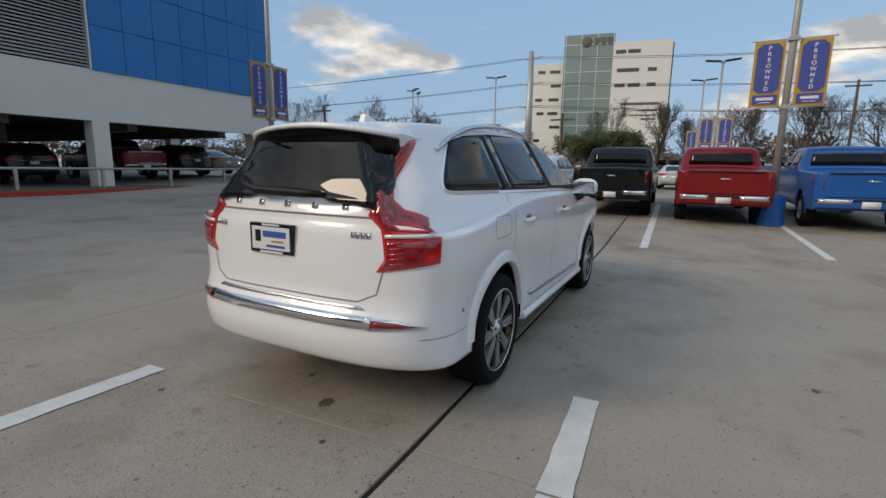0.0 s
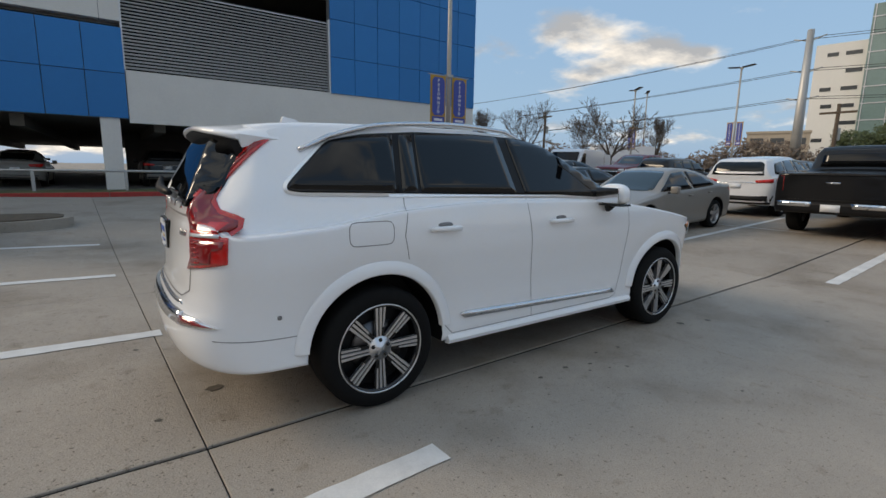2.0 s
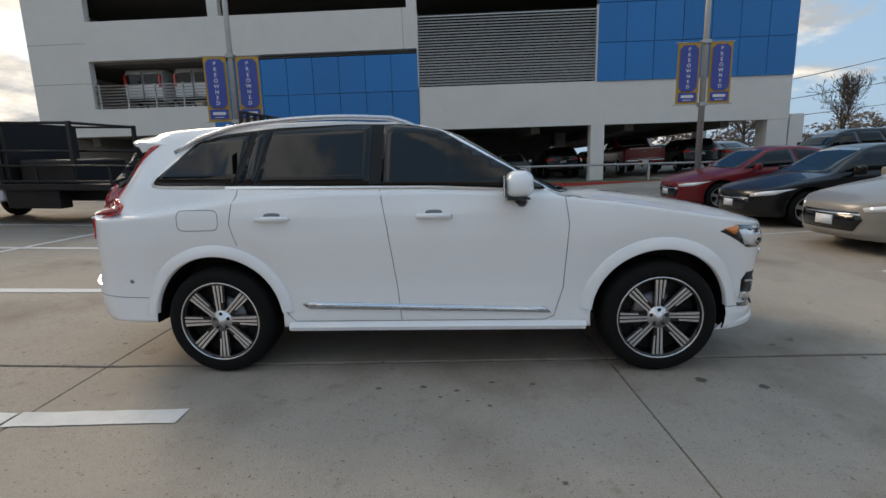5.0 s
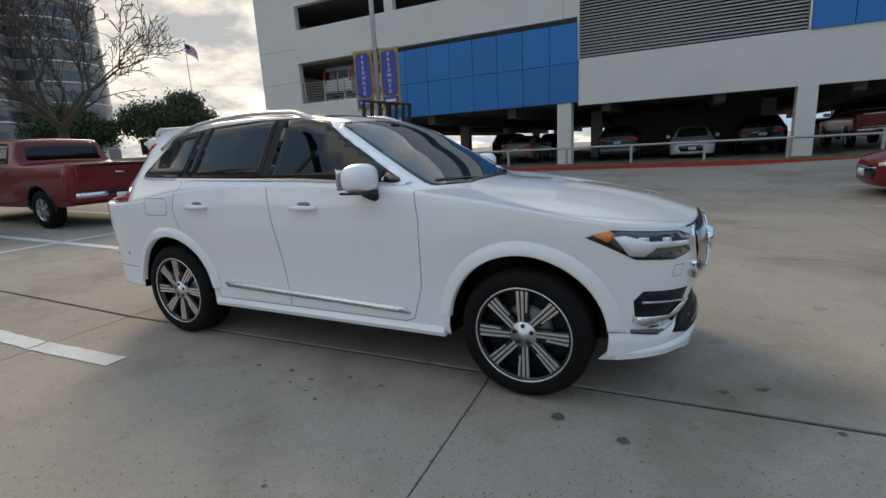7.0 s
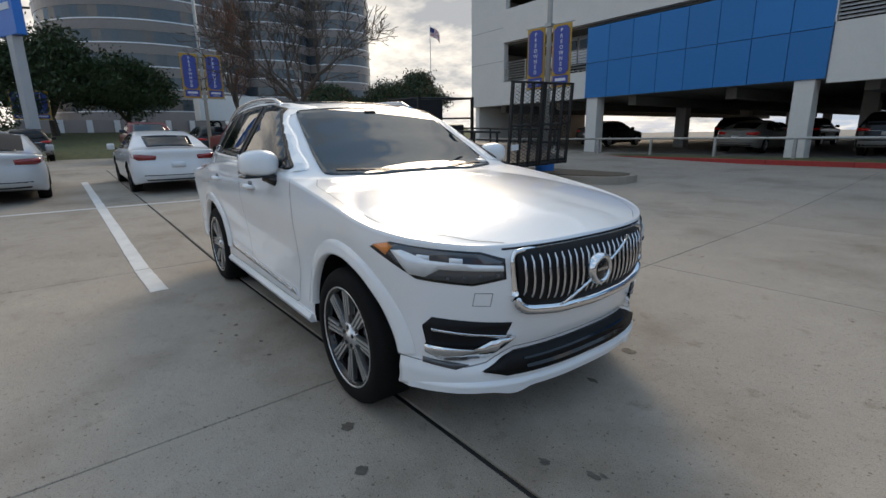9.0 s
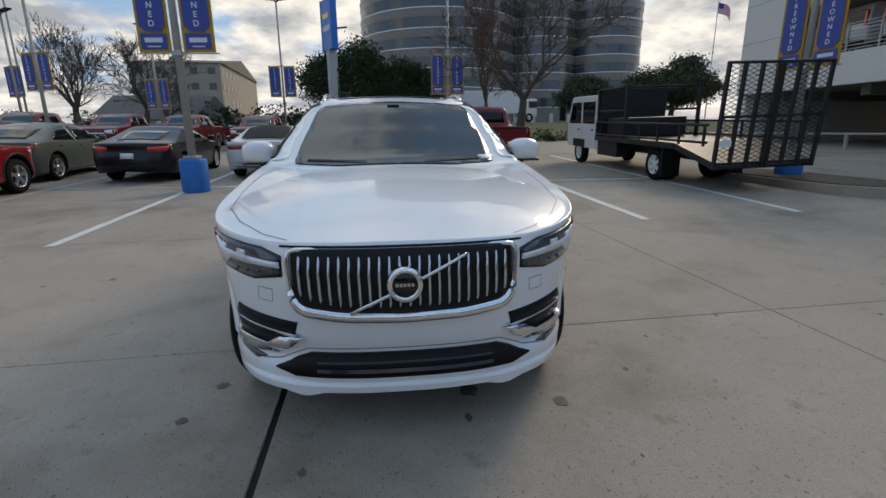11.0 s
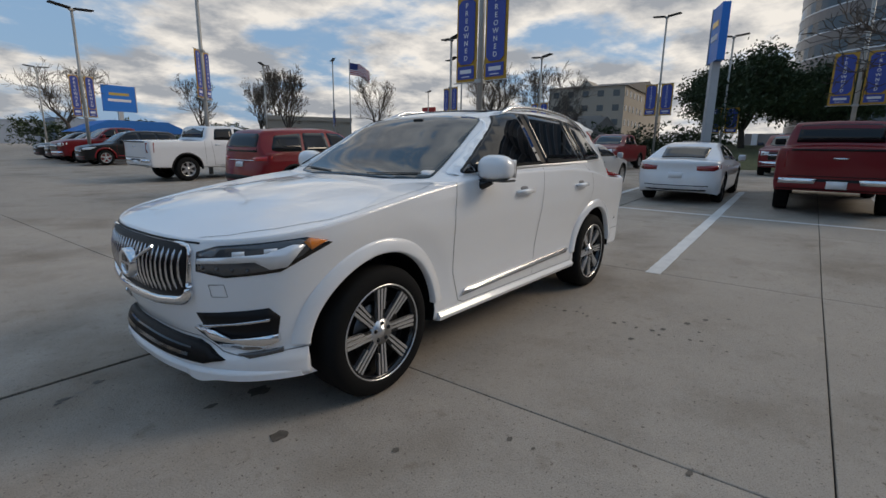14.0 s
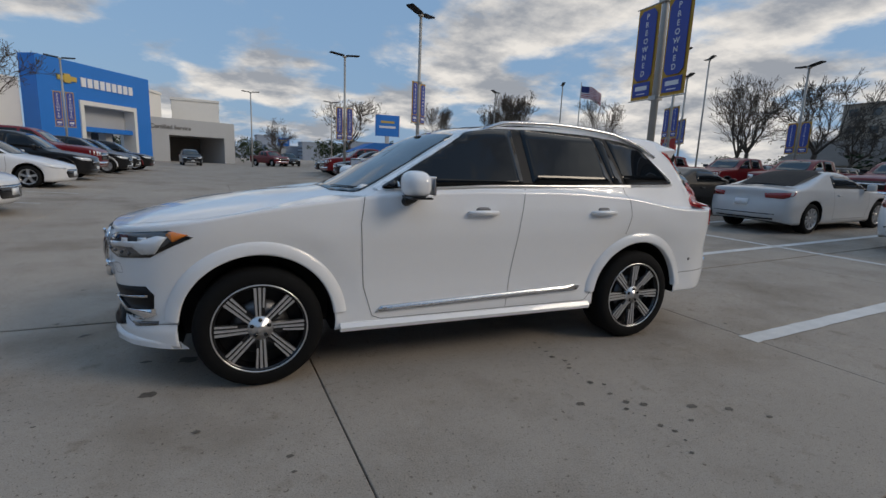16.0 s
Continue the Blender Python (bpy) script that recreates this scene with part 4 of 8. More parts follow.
part("chrome_strip", sh.patch([(-0.60, 0.632), (0.60, 0.632), (0.605, 0.660), (0.59, 0.686), (-0.59, 0.686), (-0.605, 0.660)], "rear", 0.015, 0.05), CHROME, suv, "chrome strip across the rear bumper")
plate = new("licence_plate")
plate.parent = suv
h, _ = sh.ray((-6, 0.09, 1.04), (1, 0, 0))
bm = bmesh.new()
box(bm, h.x - 0.018, h.x + 0.01, -0.075, 0.255, 0.955, 1.125, 0, 0.004)
part("plate_frame", bm, GLOSS_BLACK, plate)
bm = bmesh.new()
box(bm, h.x - 0.022, h.x - 0.01, -0.055, 0.235, 0.975, 1.105, 0, 0.002)
part("plate_face", bm, PLATE, plate)
for y0, y1, z0, z1, m in ((-0.03, 0.145, 1.048, 1.082, PLATE_INK), (0.165, 0.205, 1.02, 1.085, PLASTIC), (-0.01, 0.08, 1.02, 1.03, GOLD), (-0.02, 0.12, 0.99, 1.004, PLATE_INK), (0.0, 0.17, 0.958, 0.968, PLATE), (0.02, 0.15, 1.112, 1.121, PLATE)):
    bm = bmesh.new()
    box(bm, h.x - 0.025, h.x - 0.017, y0, y1, z0, z1)
    part("plate_bar", bm, m, plate)
for i in range(5):
    y = 0.40 - 0.20 * i
    part("rear_letter", sh.patch([(y - 0.022, 1.222), (y + 0.022, 1.222), (y + 0.022, 1.250), (y - 0.022, 1.250)], "rear", 0.006, 0.03), CHROME, suv)
for y0, y1 in ((0.50, 0.62), (-0.56, -0.44)):
    for k in range(4):
        a = y0 + (y1 - y0) * k / 4
        part("rear_badge", sh.patch([(a, 1.085), (a + 0.022, 1.085), (a + 0.022, 1.115), (a, 1.115)], "rear", 0.006, 0.03), SATIN, suv)

# grille > frame, mesh back, bars, diagonal, emblem
grille = new("grille")
grille.parent = suv
def grille_poly(k):
    return smooth_poly([(-0.485 * k, 0.940 + 0.03 * (k - 1)), (0.485 * k, 0.940 + 0.03 * (k - 1)), (0.475 * k, 0.73), (0.43 * k, 0.672 - 0.03 * (k - 1)), (0.25 * k, 0.652 - 0.16 * (k - 1)), (0.0, 0.645 - 0.2 * (k - 1)), (-0.25 * k, 0.652 - 0.16 * (k - 1)), (-0.43 * k, 0.672 - 0.03 * (k - 1)), (-0.475 * k, 0.73)], 2)
bm = bmesh.new()
gp = []
for gy_, gz_ in grille_poly(1.03) + grille_poly(1.03)[:1]:
    h, _ = sh.ray((6, gy_, gz_), (-1, 0, 0))
    gp.append((h.x + 0.010, gy_, gz_))
tube(bm, gp, [0.012 + 0.016 * max(0.0, min(1.0, (0.80 - p_[2]) / 0.12)) for p_ in gp], 8, False)
part("grille_frame", bm, CHROME, grille, "chrome frame round the grille")
part("grille_back", sh.patch(grille_poly(0.985), "front", 0.014, 0.05), PLASTIC, grille)
for i in range(22):
    y = -0.445 + 0.89 * i / 21
    lo_, hi_ = 0.672 + 0.06 * (abs(y) / 0.46) ** 4, 0.925
    bm = bmesh.new()
    pts = []
    for k in range(7):
        z = lo_ + (hi_ - lo_) * k / 6
        h, _ = sh.ray((6, y, z), (-1, 0, 0))
        pts.append((h.x + 0.020 - 0.016 * abs(k / 3 - 1) ** 3, y, z))
    tube(bm, pts, [0.006, 0.0075, 0.0075, 0.0075, 0.0075, 0.0075, 0.006], 6)
    part("grille_bar", bm, SATIN, grille)
bm = bmesh.new()
pts = []
for k in range(11):
    y = -0.235 + 0.50 * k / 10
    z = 0.672 + 0.245 * k / 10
    h, _ = sh.ray((6, y, z), (-1, 0, 0))
    pts.append((h.x + 0.034, y, z))
tube(bm, pts, 0.008, 6)
part("diagonal_bar", bm, CHROME, grille)
h, _ = sh.ray((6, 0, 0.80), (-1, 0, 0))
emb = new("emblem")
emb.parent = grille
for nm, prof, mt in (("ring", [(0.052, 0.012), (0.056, 0.020), (0.066, 0.022), (0.076, 0.014), (0.078, -0.02)], CHROME), ("disc", [(0.0005, 0.014), (0.050, 0.014), (0.055, 0.010)], GLOSS_BLACK)):
    bm = bmesh.new()
    lathe(bm, prof, 40)
    bmesh.ops.rotate(bm, verts=bm.verts[:], cent=(0, 0, 0), matrix=Matrix.Rotation(-math.pi / 2, 3, "Z"))
    bmesh.ops.translate(bm, verts=bm.verts[:], vec=(h.x + 0.034, 0, 0.80))
    part(nm, bm, mt, emb)
bm = bmesh.new()
for i in range(5):
    box(bm, h.x + 0.046, h.x + 0.051, -0.040 + 0.0165 * i, -0.028 + 0.0165 * i, 0.795, 0.809)
part("emblem_bar", bm, SATIN, emb)
part("lower_grille", sh.patch([(-0.595, 0.375), (-0.53, 0.398), (-0.43, 0.452), (0.43, 0.452), (0.53, 0.398), (0.595, 0.375), (0.50, 0.352), (-0.50, 0.352)], "front", 0.014, 0.05), PLASTIC, suv)
for z in (0.375, 0.400, 0.425):
    part("lower_grille_slat", sh.line([(-0.40, z), (0.40, z)], "front", 0.008, 0.018), GLOSS_BLACK, suv)
bm = bmesh.new()
rows = []
for i in range(49):
    y = -0.84 + 1.68 * i / 48
    q = abs(y)
    fwd = 0.024 * min(1.0, max(0.0, (0.84 - q) / 0.16))                  # a blade that stands out, with a point either side of the middle
    dip = 0.022 * max(0.0, 1 - abs(q - 0.47) / 0.10) if q > 0.37 else 0.0
    h, _ = sh.ray((6, y, 0.315), (-1, 0, 0))
    x = h.x + fwd * (0.75 if q < 0.42 else 1.0)
    rows.append([bm.verts.new(c) for c in ((h.x - 0.03, y, 0.338), (x - 0.006, y, 0.318), (x, y, 0.304), (x - 0.006, y, 0.274 - dip), (h.x - 0.10, y, 0.264 - dip * 0.5))])
for a, b in zip(rows, rows[1:]):
    for k in range(4):
        bm.faces.new((a[k], a[k + 1], b[k + 1], b[k])).smooth = k != 2
bm.faces.new(rows[0]), bm.faces.new(rows[-1][::-1])
part("chin_lip", bm, WHITE_PAINT, suv, "white lip under the front bumper")
part("chin_crease", sh.line([(-0.86, 0.43), (-0.66, 0.398), (-0.57, 0.412), (-0.44, 0.470), (0.44, 0.470), (0.57, 0.412), (0.66, 0.398), (0.86, 0.43)], "front", 0.005), SEAM, suv)
part("bonnet_lip", sh.line([(-0.53, 0.952), (0.53, 0.952)], "front", 0.010, 0.003), PLASTIC, suv)
part("stock_label", sh.patch([(0.855, 0.60), (0.80, 0.60), (0.78, 0.69), (0.83, 0.69)], "top", 0.010, 0.05), PLATE, suv, "small white stock label inside the windscreen")
# ---- other vehicles ----
def rect_z(z0, z1, y0, y1):
    return [(y0, z0), (y1, z0), (y1, z1), (y0, z1)]


PICKUP_LAMP = material("smoked_red_lamp", (0.22, 0.010, 0.010), rough=0.12, coat=0.6, vary=0.1, scale=20)


def make_car(name, label, spec, colour, m, trim=None, rim=ALLOY2, group="parked cars"):
    """A parked car > body, windows, lamps, bumpers, mirrors, wheels, from a table of its curves."""
    car = thing(name, label, spec["cat"], group)
    p = spec
    sh_ = Shell(p, p.get("fine", 0.62))
    ax0, ax1, r = p["axles"][0], p["axles"][1], p["wheel_r"]
    track = p["half"] - 0.03
    me = sh_.cut([(x, s * 1, r + 0.02) for x in (ax0, ax1) for s in (-0.9, 0.9)], r + p.get("gap", 0.06), 0.33, [colour, PLASTIC])
    b = new("body", me)
    b.parent = car
    dark = trim or PLASTIC
    for view, s in SIDES:
        for nm, poly in p["glass"].items():
            part(nm, sh_.patch(smooth_poly(poly, 1), view, 0.006, 0.12), GLASS, car)
        for pts in p.get("seams", ()):
            part("door_seam", sh_.line(pts, view, 0.010), SEAM if colour not in (BLACK_PAINT, NAVY_PAINT, CHERRY_PAINT, RED_PAINT) else PLASTIC, car)
        for hx, hz in p.get("handles", ()):
            part("door_handle", sh_.patch([(hx - 0.09, hz), (hx + 0.09, hz), (hx + 0.09, hz + 0.03), (hx - 0.09, hz + 0.03)], view, 0.02, 0.1), p.get("handle_mat", colour), car)
        if p.get("cladding"):
            z0, z1 = p["cladding"]
            part("sill_cladding", sh_.patch([(ax0 + r + 0.1, z0), (ax1 - r - 0.1, z0), (ax1 - r - 0.1, z1), (ax0 + r + 0.1, z1)], view, 0.008, 0.2), dark, car)
        if p.get("lips"):
            for cx in (ax0, ax1):
                part("arch_moulding", arch_lip(sh_, cx, r + 0.02, r + p.get("gap", 0.06), s, 0.055, 0.008), dark if p["lips"] == 2 else colour, car)
        mx, mz, mw = p["mirror"]
        hit, _ = sh_.ray((mx, s * 4, mz - 0.06), (0, -s, 0))
        y0 = hit.y if hit else s * p["half"]
        mir = new("mirror")
        mir.parent = car
        bm = bmesh.new()
        box(bm, mx - 0.05, mx + 0.08, min(y0 + s * 0.05, y0 + s * (0.05 + mw)), max(y0 + s * 0.05, y0 + s * (0.05 + mw)), mz - 0.06, mz + 0.10, 0, 0.035)
        for f in bm.faces:
            f.smooth = True
        part("mirror_cover", bm, p.get("mirror_mat", colour), mir)
        bm = bmesh.new()
        tube(bm, [(mx + 0.02, y0 - s * 0.03, mz - 0.05), (mx + 0.02, y0 + s * 0.08, mz - 0.03)], 0.022, 6)
        part("mirror_foot", bm, PLASTIC, mir)
        hd = (-0.8, -s * 0.6, 0)
        _, u_, _, _ = frame_of(hd)
        on = lambda q: (Vector((q[0], q[1] * s, 0)).dot(u_), q[2])
        part("headlight", sh_.patch([on(q) for q in p["head"]], hd, 0.008, 0.12), CLEAR_LAMP if not p.get("dark_head") else DARK_LAMP, car)
        td = (0.8, -s * 0.6, 0)
        _, u_, _, _ = frame_of(td)
        on = lambda q: (Vector((q[0], q[1] * s, 0)).dot(u_), q[2])
        part("tail_light", sh_.patch([on(q) for q in p["tail_lamp"]], td, 0.010, 0.12), p.get("tail_mat", RED_LAMP), car)
        for cx in (ax0, ax1):
            wheel(car, cx, s * (p["half"] - 0.02), r, p.get("tyre_w", 0.24), p.get("spokes", 5), rim, p.get("rim_r", 0.66), False, False)
    part("windscreen", sh_.patch(smooth_poly(p["screen"], 1), p.get("screen_view", "top"), 0.006, 0.12), SHIELD, car)
    for nm, view, poly, mt in p["extras"]:
        part(nm, sh_.patch(poly, view, 0.008 if mt is not PLATE else 0.02, 0.12), dark if mt is None else mt, car)
    car.matrix_world = m
    return car


def sedan_spec(L=4.85, H=1.45, W=1.84, coupe=False):
    n, t = L * 0.5, -L * 0.5
    a0, a1 = t + 1.08, n - 0.95
    roof = H
    tz = 1.02 if not coupe else 1.0
    return dict(cat="car", nose=n, tail=t, half=W / 2, corner_n=0.70, corner_t=0.55, bow_n=2.5, bow_t=2.7, lean=1.55, crown=0.06, tail_taper=-0.12,
                belt=[(t, tz - 0.06), (t + 0.6, tz - 0.02), (-0.5, 0.955), (0.6, 0.93), (n - 0.8, 0.83), (n, 0.66)],
                top=[(t, tz - 0.02), (t + 0.25, tz + 0.03), (t + 0.62, tz + 0.05), (-0.95 if not coupe else -0.75, roof - 0.09), (-0.45, roof - 0.01), (-0.1, roof), (0.25, roof - 0.05), (0.62, roof - 0.22), (1.12, 0.99), (1.3, 0.965), (n - 0.5, 0.84), (n - 0.08, 0.71), (n, 0.67)],
                low=[(t, 0.30), (t + 0.5, 0.22), (0, 0.19), (n - 0.6, 0.20), (n, 0.22)],
                side_in=[(0.18, 0.09), (0.26, 0.03), (0.40, 0.02), (0.62, 0.0), (0.80, 0.012), (0.96, 0.04)],
                nose_in=[(0.2, 0.10), (0.32, 0.0), (0.5, 0.0), (0.62, 0.02), (0.72, 0.07)], tail_in=[(0.28, 0.12), (0.45, 0.0), (0.65, 0.02), (0.85, 0.06), (1.02, 0.05)],
                axles=(a0, a1), wheel_r=0.335, spokes=5 if not coupe else 10, rim_r=0.70,
                glass={"front_window": [(0.98, 0.975), (0.28, roof - 0.125), (-0.25, roof - 0.085), (-0.30, 0.985)], "rear_window": [(-0.36, 0.988), (-0.31, roof - 0.087), (-0.75, roof - 0.13), (-1.30, 1.09), (-1.30, 1.03)]} if not coupe else {"front_window": [(0.92, 0.97), (0.25, roof - 0.13), (-0.42, roof - 0.10), (-0.55, 1.0)]},
                seams=[[(0.95, 0.92), (0.98, 0.6), (0.9, 0.30), (-0.28, 0.30), (-0.30, 0.95)], [(-0.28, 0.30), (a0 + 0.50, 0.30), (a0 + 0.30, 0.72), (a0 + 0.20, 1.0)]] if not coupe else [[(0.9, 0.92), (0.95, 0.6), (0.85, 0.30), (-0.50, 0.30), (-0.58, 0.97)]],
                handles=[(-0.15, 0.83), (-1.05, 0.86)] if not coupe else [(-0.35, 0.82)],
                mirror=(0.72, 0.99, 0.17),
                head=[(n - 0.75, W / 2 - 0.03, 0.735), (n - 0.30, W / 2 - 0.22, 0.70), (n - 0.10, W / 2 - 0.40, 0.655), (n - 0.12, W / 2 - 0.38, 0.60), (n - 0.40, W / 2 - 0.10, 0.635)],
                tail_lamp=[(t + 0.42, W / 2 - 0.03, 0.93), (t + 0.14, W / 2 - 0.22, 0.92), (t + 0.06, W / 2 - 0.48, 0.90), (t + 0.06, W / 2 - 0.46, 0.80), (t + 0.20, W / 2 - 0.15, 0.79), (t + 0.38, W / 2 - 0.05, 0.86)],
                screen=[(1.15, 0), (1.10, 0.45), (0.98, 0.66), (0.45, 0.56), (0.30, 0.50), (0.28, 0), (0.30, -0.50), (0.45, -0.56), (0.98, -0.66), (1.10, -0.45)],
                extras=[("rear_window_glass", "top", smooth_poly([(t + 0.70, -0.50), (t + 0.70, 0.50), (-1.05 if not coupe else -0.9, 0.52), (-1.05 if not coupe else -0.9, -0.52)], 1), GLASS),
                        ("grille", "front", [(-0.55, 0.50), (-0.45, 0.34), (0.45, 0.34), (0.55, 0.50), (0.48, 0.60), (-0.48, 0.60)], GLOSS_BLACK), ("grille_bar", "front", [(-0.52, 0.555), (0.52, 0.555), (0.52, 0.575), (-0.52, 0.575)], CHROME),
                        ("front_plate", "front", rect_z(0.40, 0.53, -0.15, 0.15), PLATE), ("rear_plate", "rear", rect_z(0.62, 0.75, -0.15, 0.15), PLATE),
                        ("rear_valance", "rear", [(-0.65, 0.33), (0.65, 0.33), (0.70, 0.46), (-0.70, 0.46)], PLASTIC)])


def suv_spec(L=4.8, H=1.72, W=1.90, cladding=True):
    n, t = L * 0.5, -L * 0.5
    a0, a1 = t + 1.0, n - 0.93
    return dict(cat="car", nose=n, tail=t, half=W / 2, corner_n=0.65, corner_t=0.42, bow_n=2.6, bow_t=3.0, lean=1.75, crown=0.07, tail_taper=-0.16,
                belt=[(t, 1.10), (t + 0.5, 1.14), (0, 1.09), (n - 1.4, 1.05), (n - 0.5, 0.97), (n, 0.86)],
                top=[(t, 1.13), (t + 0.10, 1.22), (t + 0.32, H - 0.12), (t + 0.48, H - 0.05), (-1.0, H - 0.01), (-0.3, H), (0.15, H - 0.06), (0.55, H - 0.27), (1.0, 1.13), (1.15, 1.10), (n - 0.5, 1.02), (n - 0.1, 0.92), (n, 0.87)],
                low=[(t, 0.36), (0, 0.28), (n, 0.27)], side_in=[(0.26, 0.07), (0.36, 0.015), (0.6, 0.02), (0.9, 0.0), (1.14, 0.03)],
                nose_in=[(0.26, 0.1), (0.4, 0.0), (0.7, 0.0), (0.9, 0.05)], tail_in=[(0.35, 0.10), (0.5, 0.0), (0.7, 0.03), (0.95, 0.09), (1.15, 0.12)],
                axles=(a0, a1), wheel_r=0.37, spokes=5, rim_r=0.66, cladding=(0.29, 0.47) if cladding else None, lips=2 if cladding else 1,
                glass={"front_window": [(0.90, 1.12), (0.22, H - 0.15), (-0.22, H - 0.12), (-0.24, 1.135)], "rear_window": [(-0.32, 1.138), (-0.30, H - 0.12), (-1.02, H - 0.13), (-1.16, 1.16)], "quarter_window": [(-1.24, 1.165), (-1.10, H - 0.14), (t + 0.62, H - 0.20), (t + 0.42, 1.22), (t + 0.50, 1.185)]},
                seams=[[(0.88, 1.08), (0.9, 0.7), (0.8, 0.42), (-0.26, 0.42), (-0.28, 1.10)], [(-0.26, 0.42), (a0 + 0.52, 0.42), (a0 + 0.35, 0.85), (a0 + 0.22, 1.12)]],
                handles=[(-0.12, 0.98), (-1.02, 1.0)], mirror=(0.60, 1.16, 0.20),
                head=[(n - 0.62, W / 2 - 0.04, 0.90), (n - 0.2, W / 2 - 0.26, 0.88), (n - 0.08, W / 2 - 0.42, 0.85), (n - 0.10, W / 2 - 0.42, 0.76), (n - 0.38, W / 2 - 0.12, 0.78)],
                tail_lamp=[(t + 0.42, W / 2 - 0.05, 1.08), (t + 0.14, W / 2 - 0.25, 1.06), (t + 0.10, W / 2 - 0.45, 1.03), (t + 0.10, W / 2 - 0.42, 0.965), (t + 0.22, W / 2 - 0.12, 0.96), (t + 0.40, W / 2 - 0.05, 1.0)],
                screen=[(1.02, 0), (0.98, 0.48), (0.86, 0.70), (0.40, 0.60), (0.22, 0.54), (0.20, 0), (0.22, -0.54), (0.40, -0.60), (0.86, -0.70), (0.98, -0.48)],
                extras=[("rear_glass", "rear", [(-0.68, 1.17), (0.68, 1.17), (0.63, H - 0.22), (0.54, H - 0.15), (-0.54, H - 0.15), (-0.63, H - 0.22)], GLASS), ("grille", "front", [(-0.52, 0.82), (-0.48, 0.58), (0.48, 0.58), (0.52, 0.82)], GLOSS_BLACK), ("grille_bar", "front", [(-0.5, 0.70), (0.5, 0.70), (0.5, 0.73), (-0.5, 0.73)], CHROME),
                        ("rear_plate", "rear", rect_z(0.80, 0.93, -0.16, 0.16), PLATE), ("chrome_band", "rear", rect_z(0.955, 0.972, -0.60, 0.60), CHROME), ("front_plate", "front", rect_z(0.46, 0.56, -0.15, 0.15), PLATE),
                        ("rear_bumper", "rear", [(-W / 2 + 0.08, 0.38), (W / 2 - 0.08, 0.38), (W / 2 - 0.04, 0.62), (0.5, 0.60), (-0.5, 0.60), (-W / 2 + 0.04, 0.62)], PLASTIC if cladding else DARK_RED_LAMP), ("lower_grille", "front", [(-0.6, 0.34), (0.6, 0.34), (0.62, 0.45), (-0.62, 0.45)], PLASTIC)])


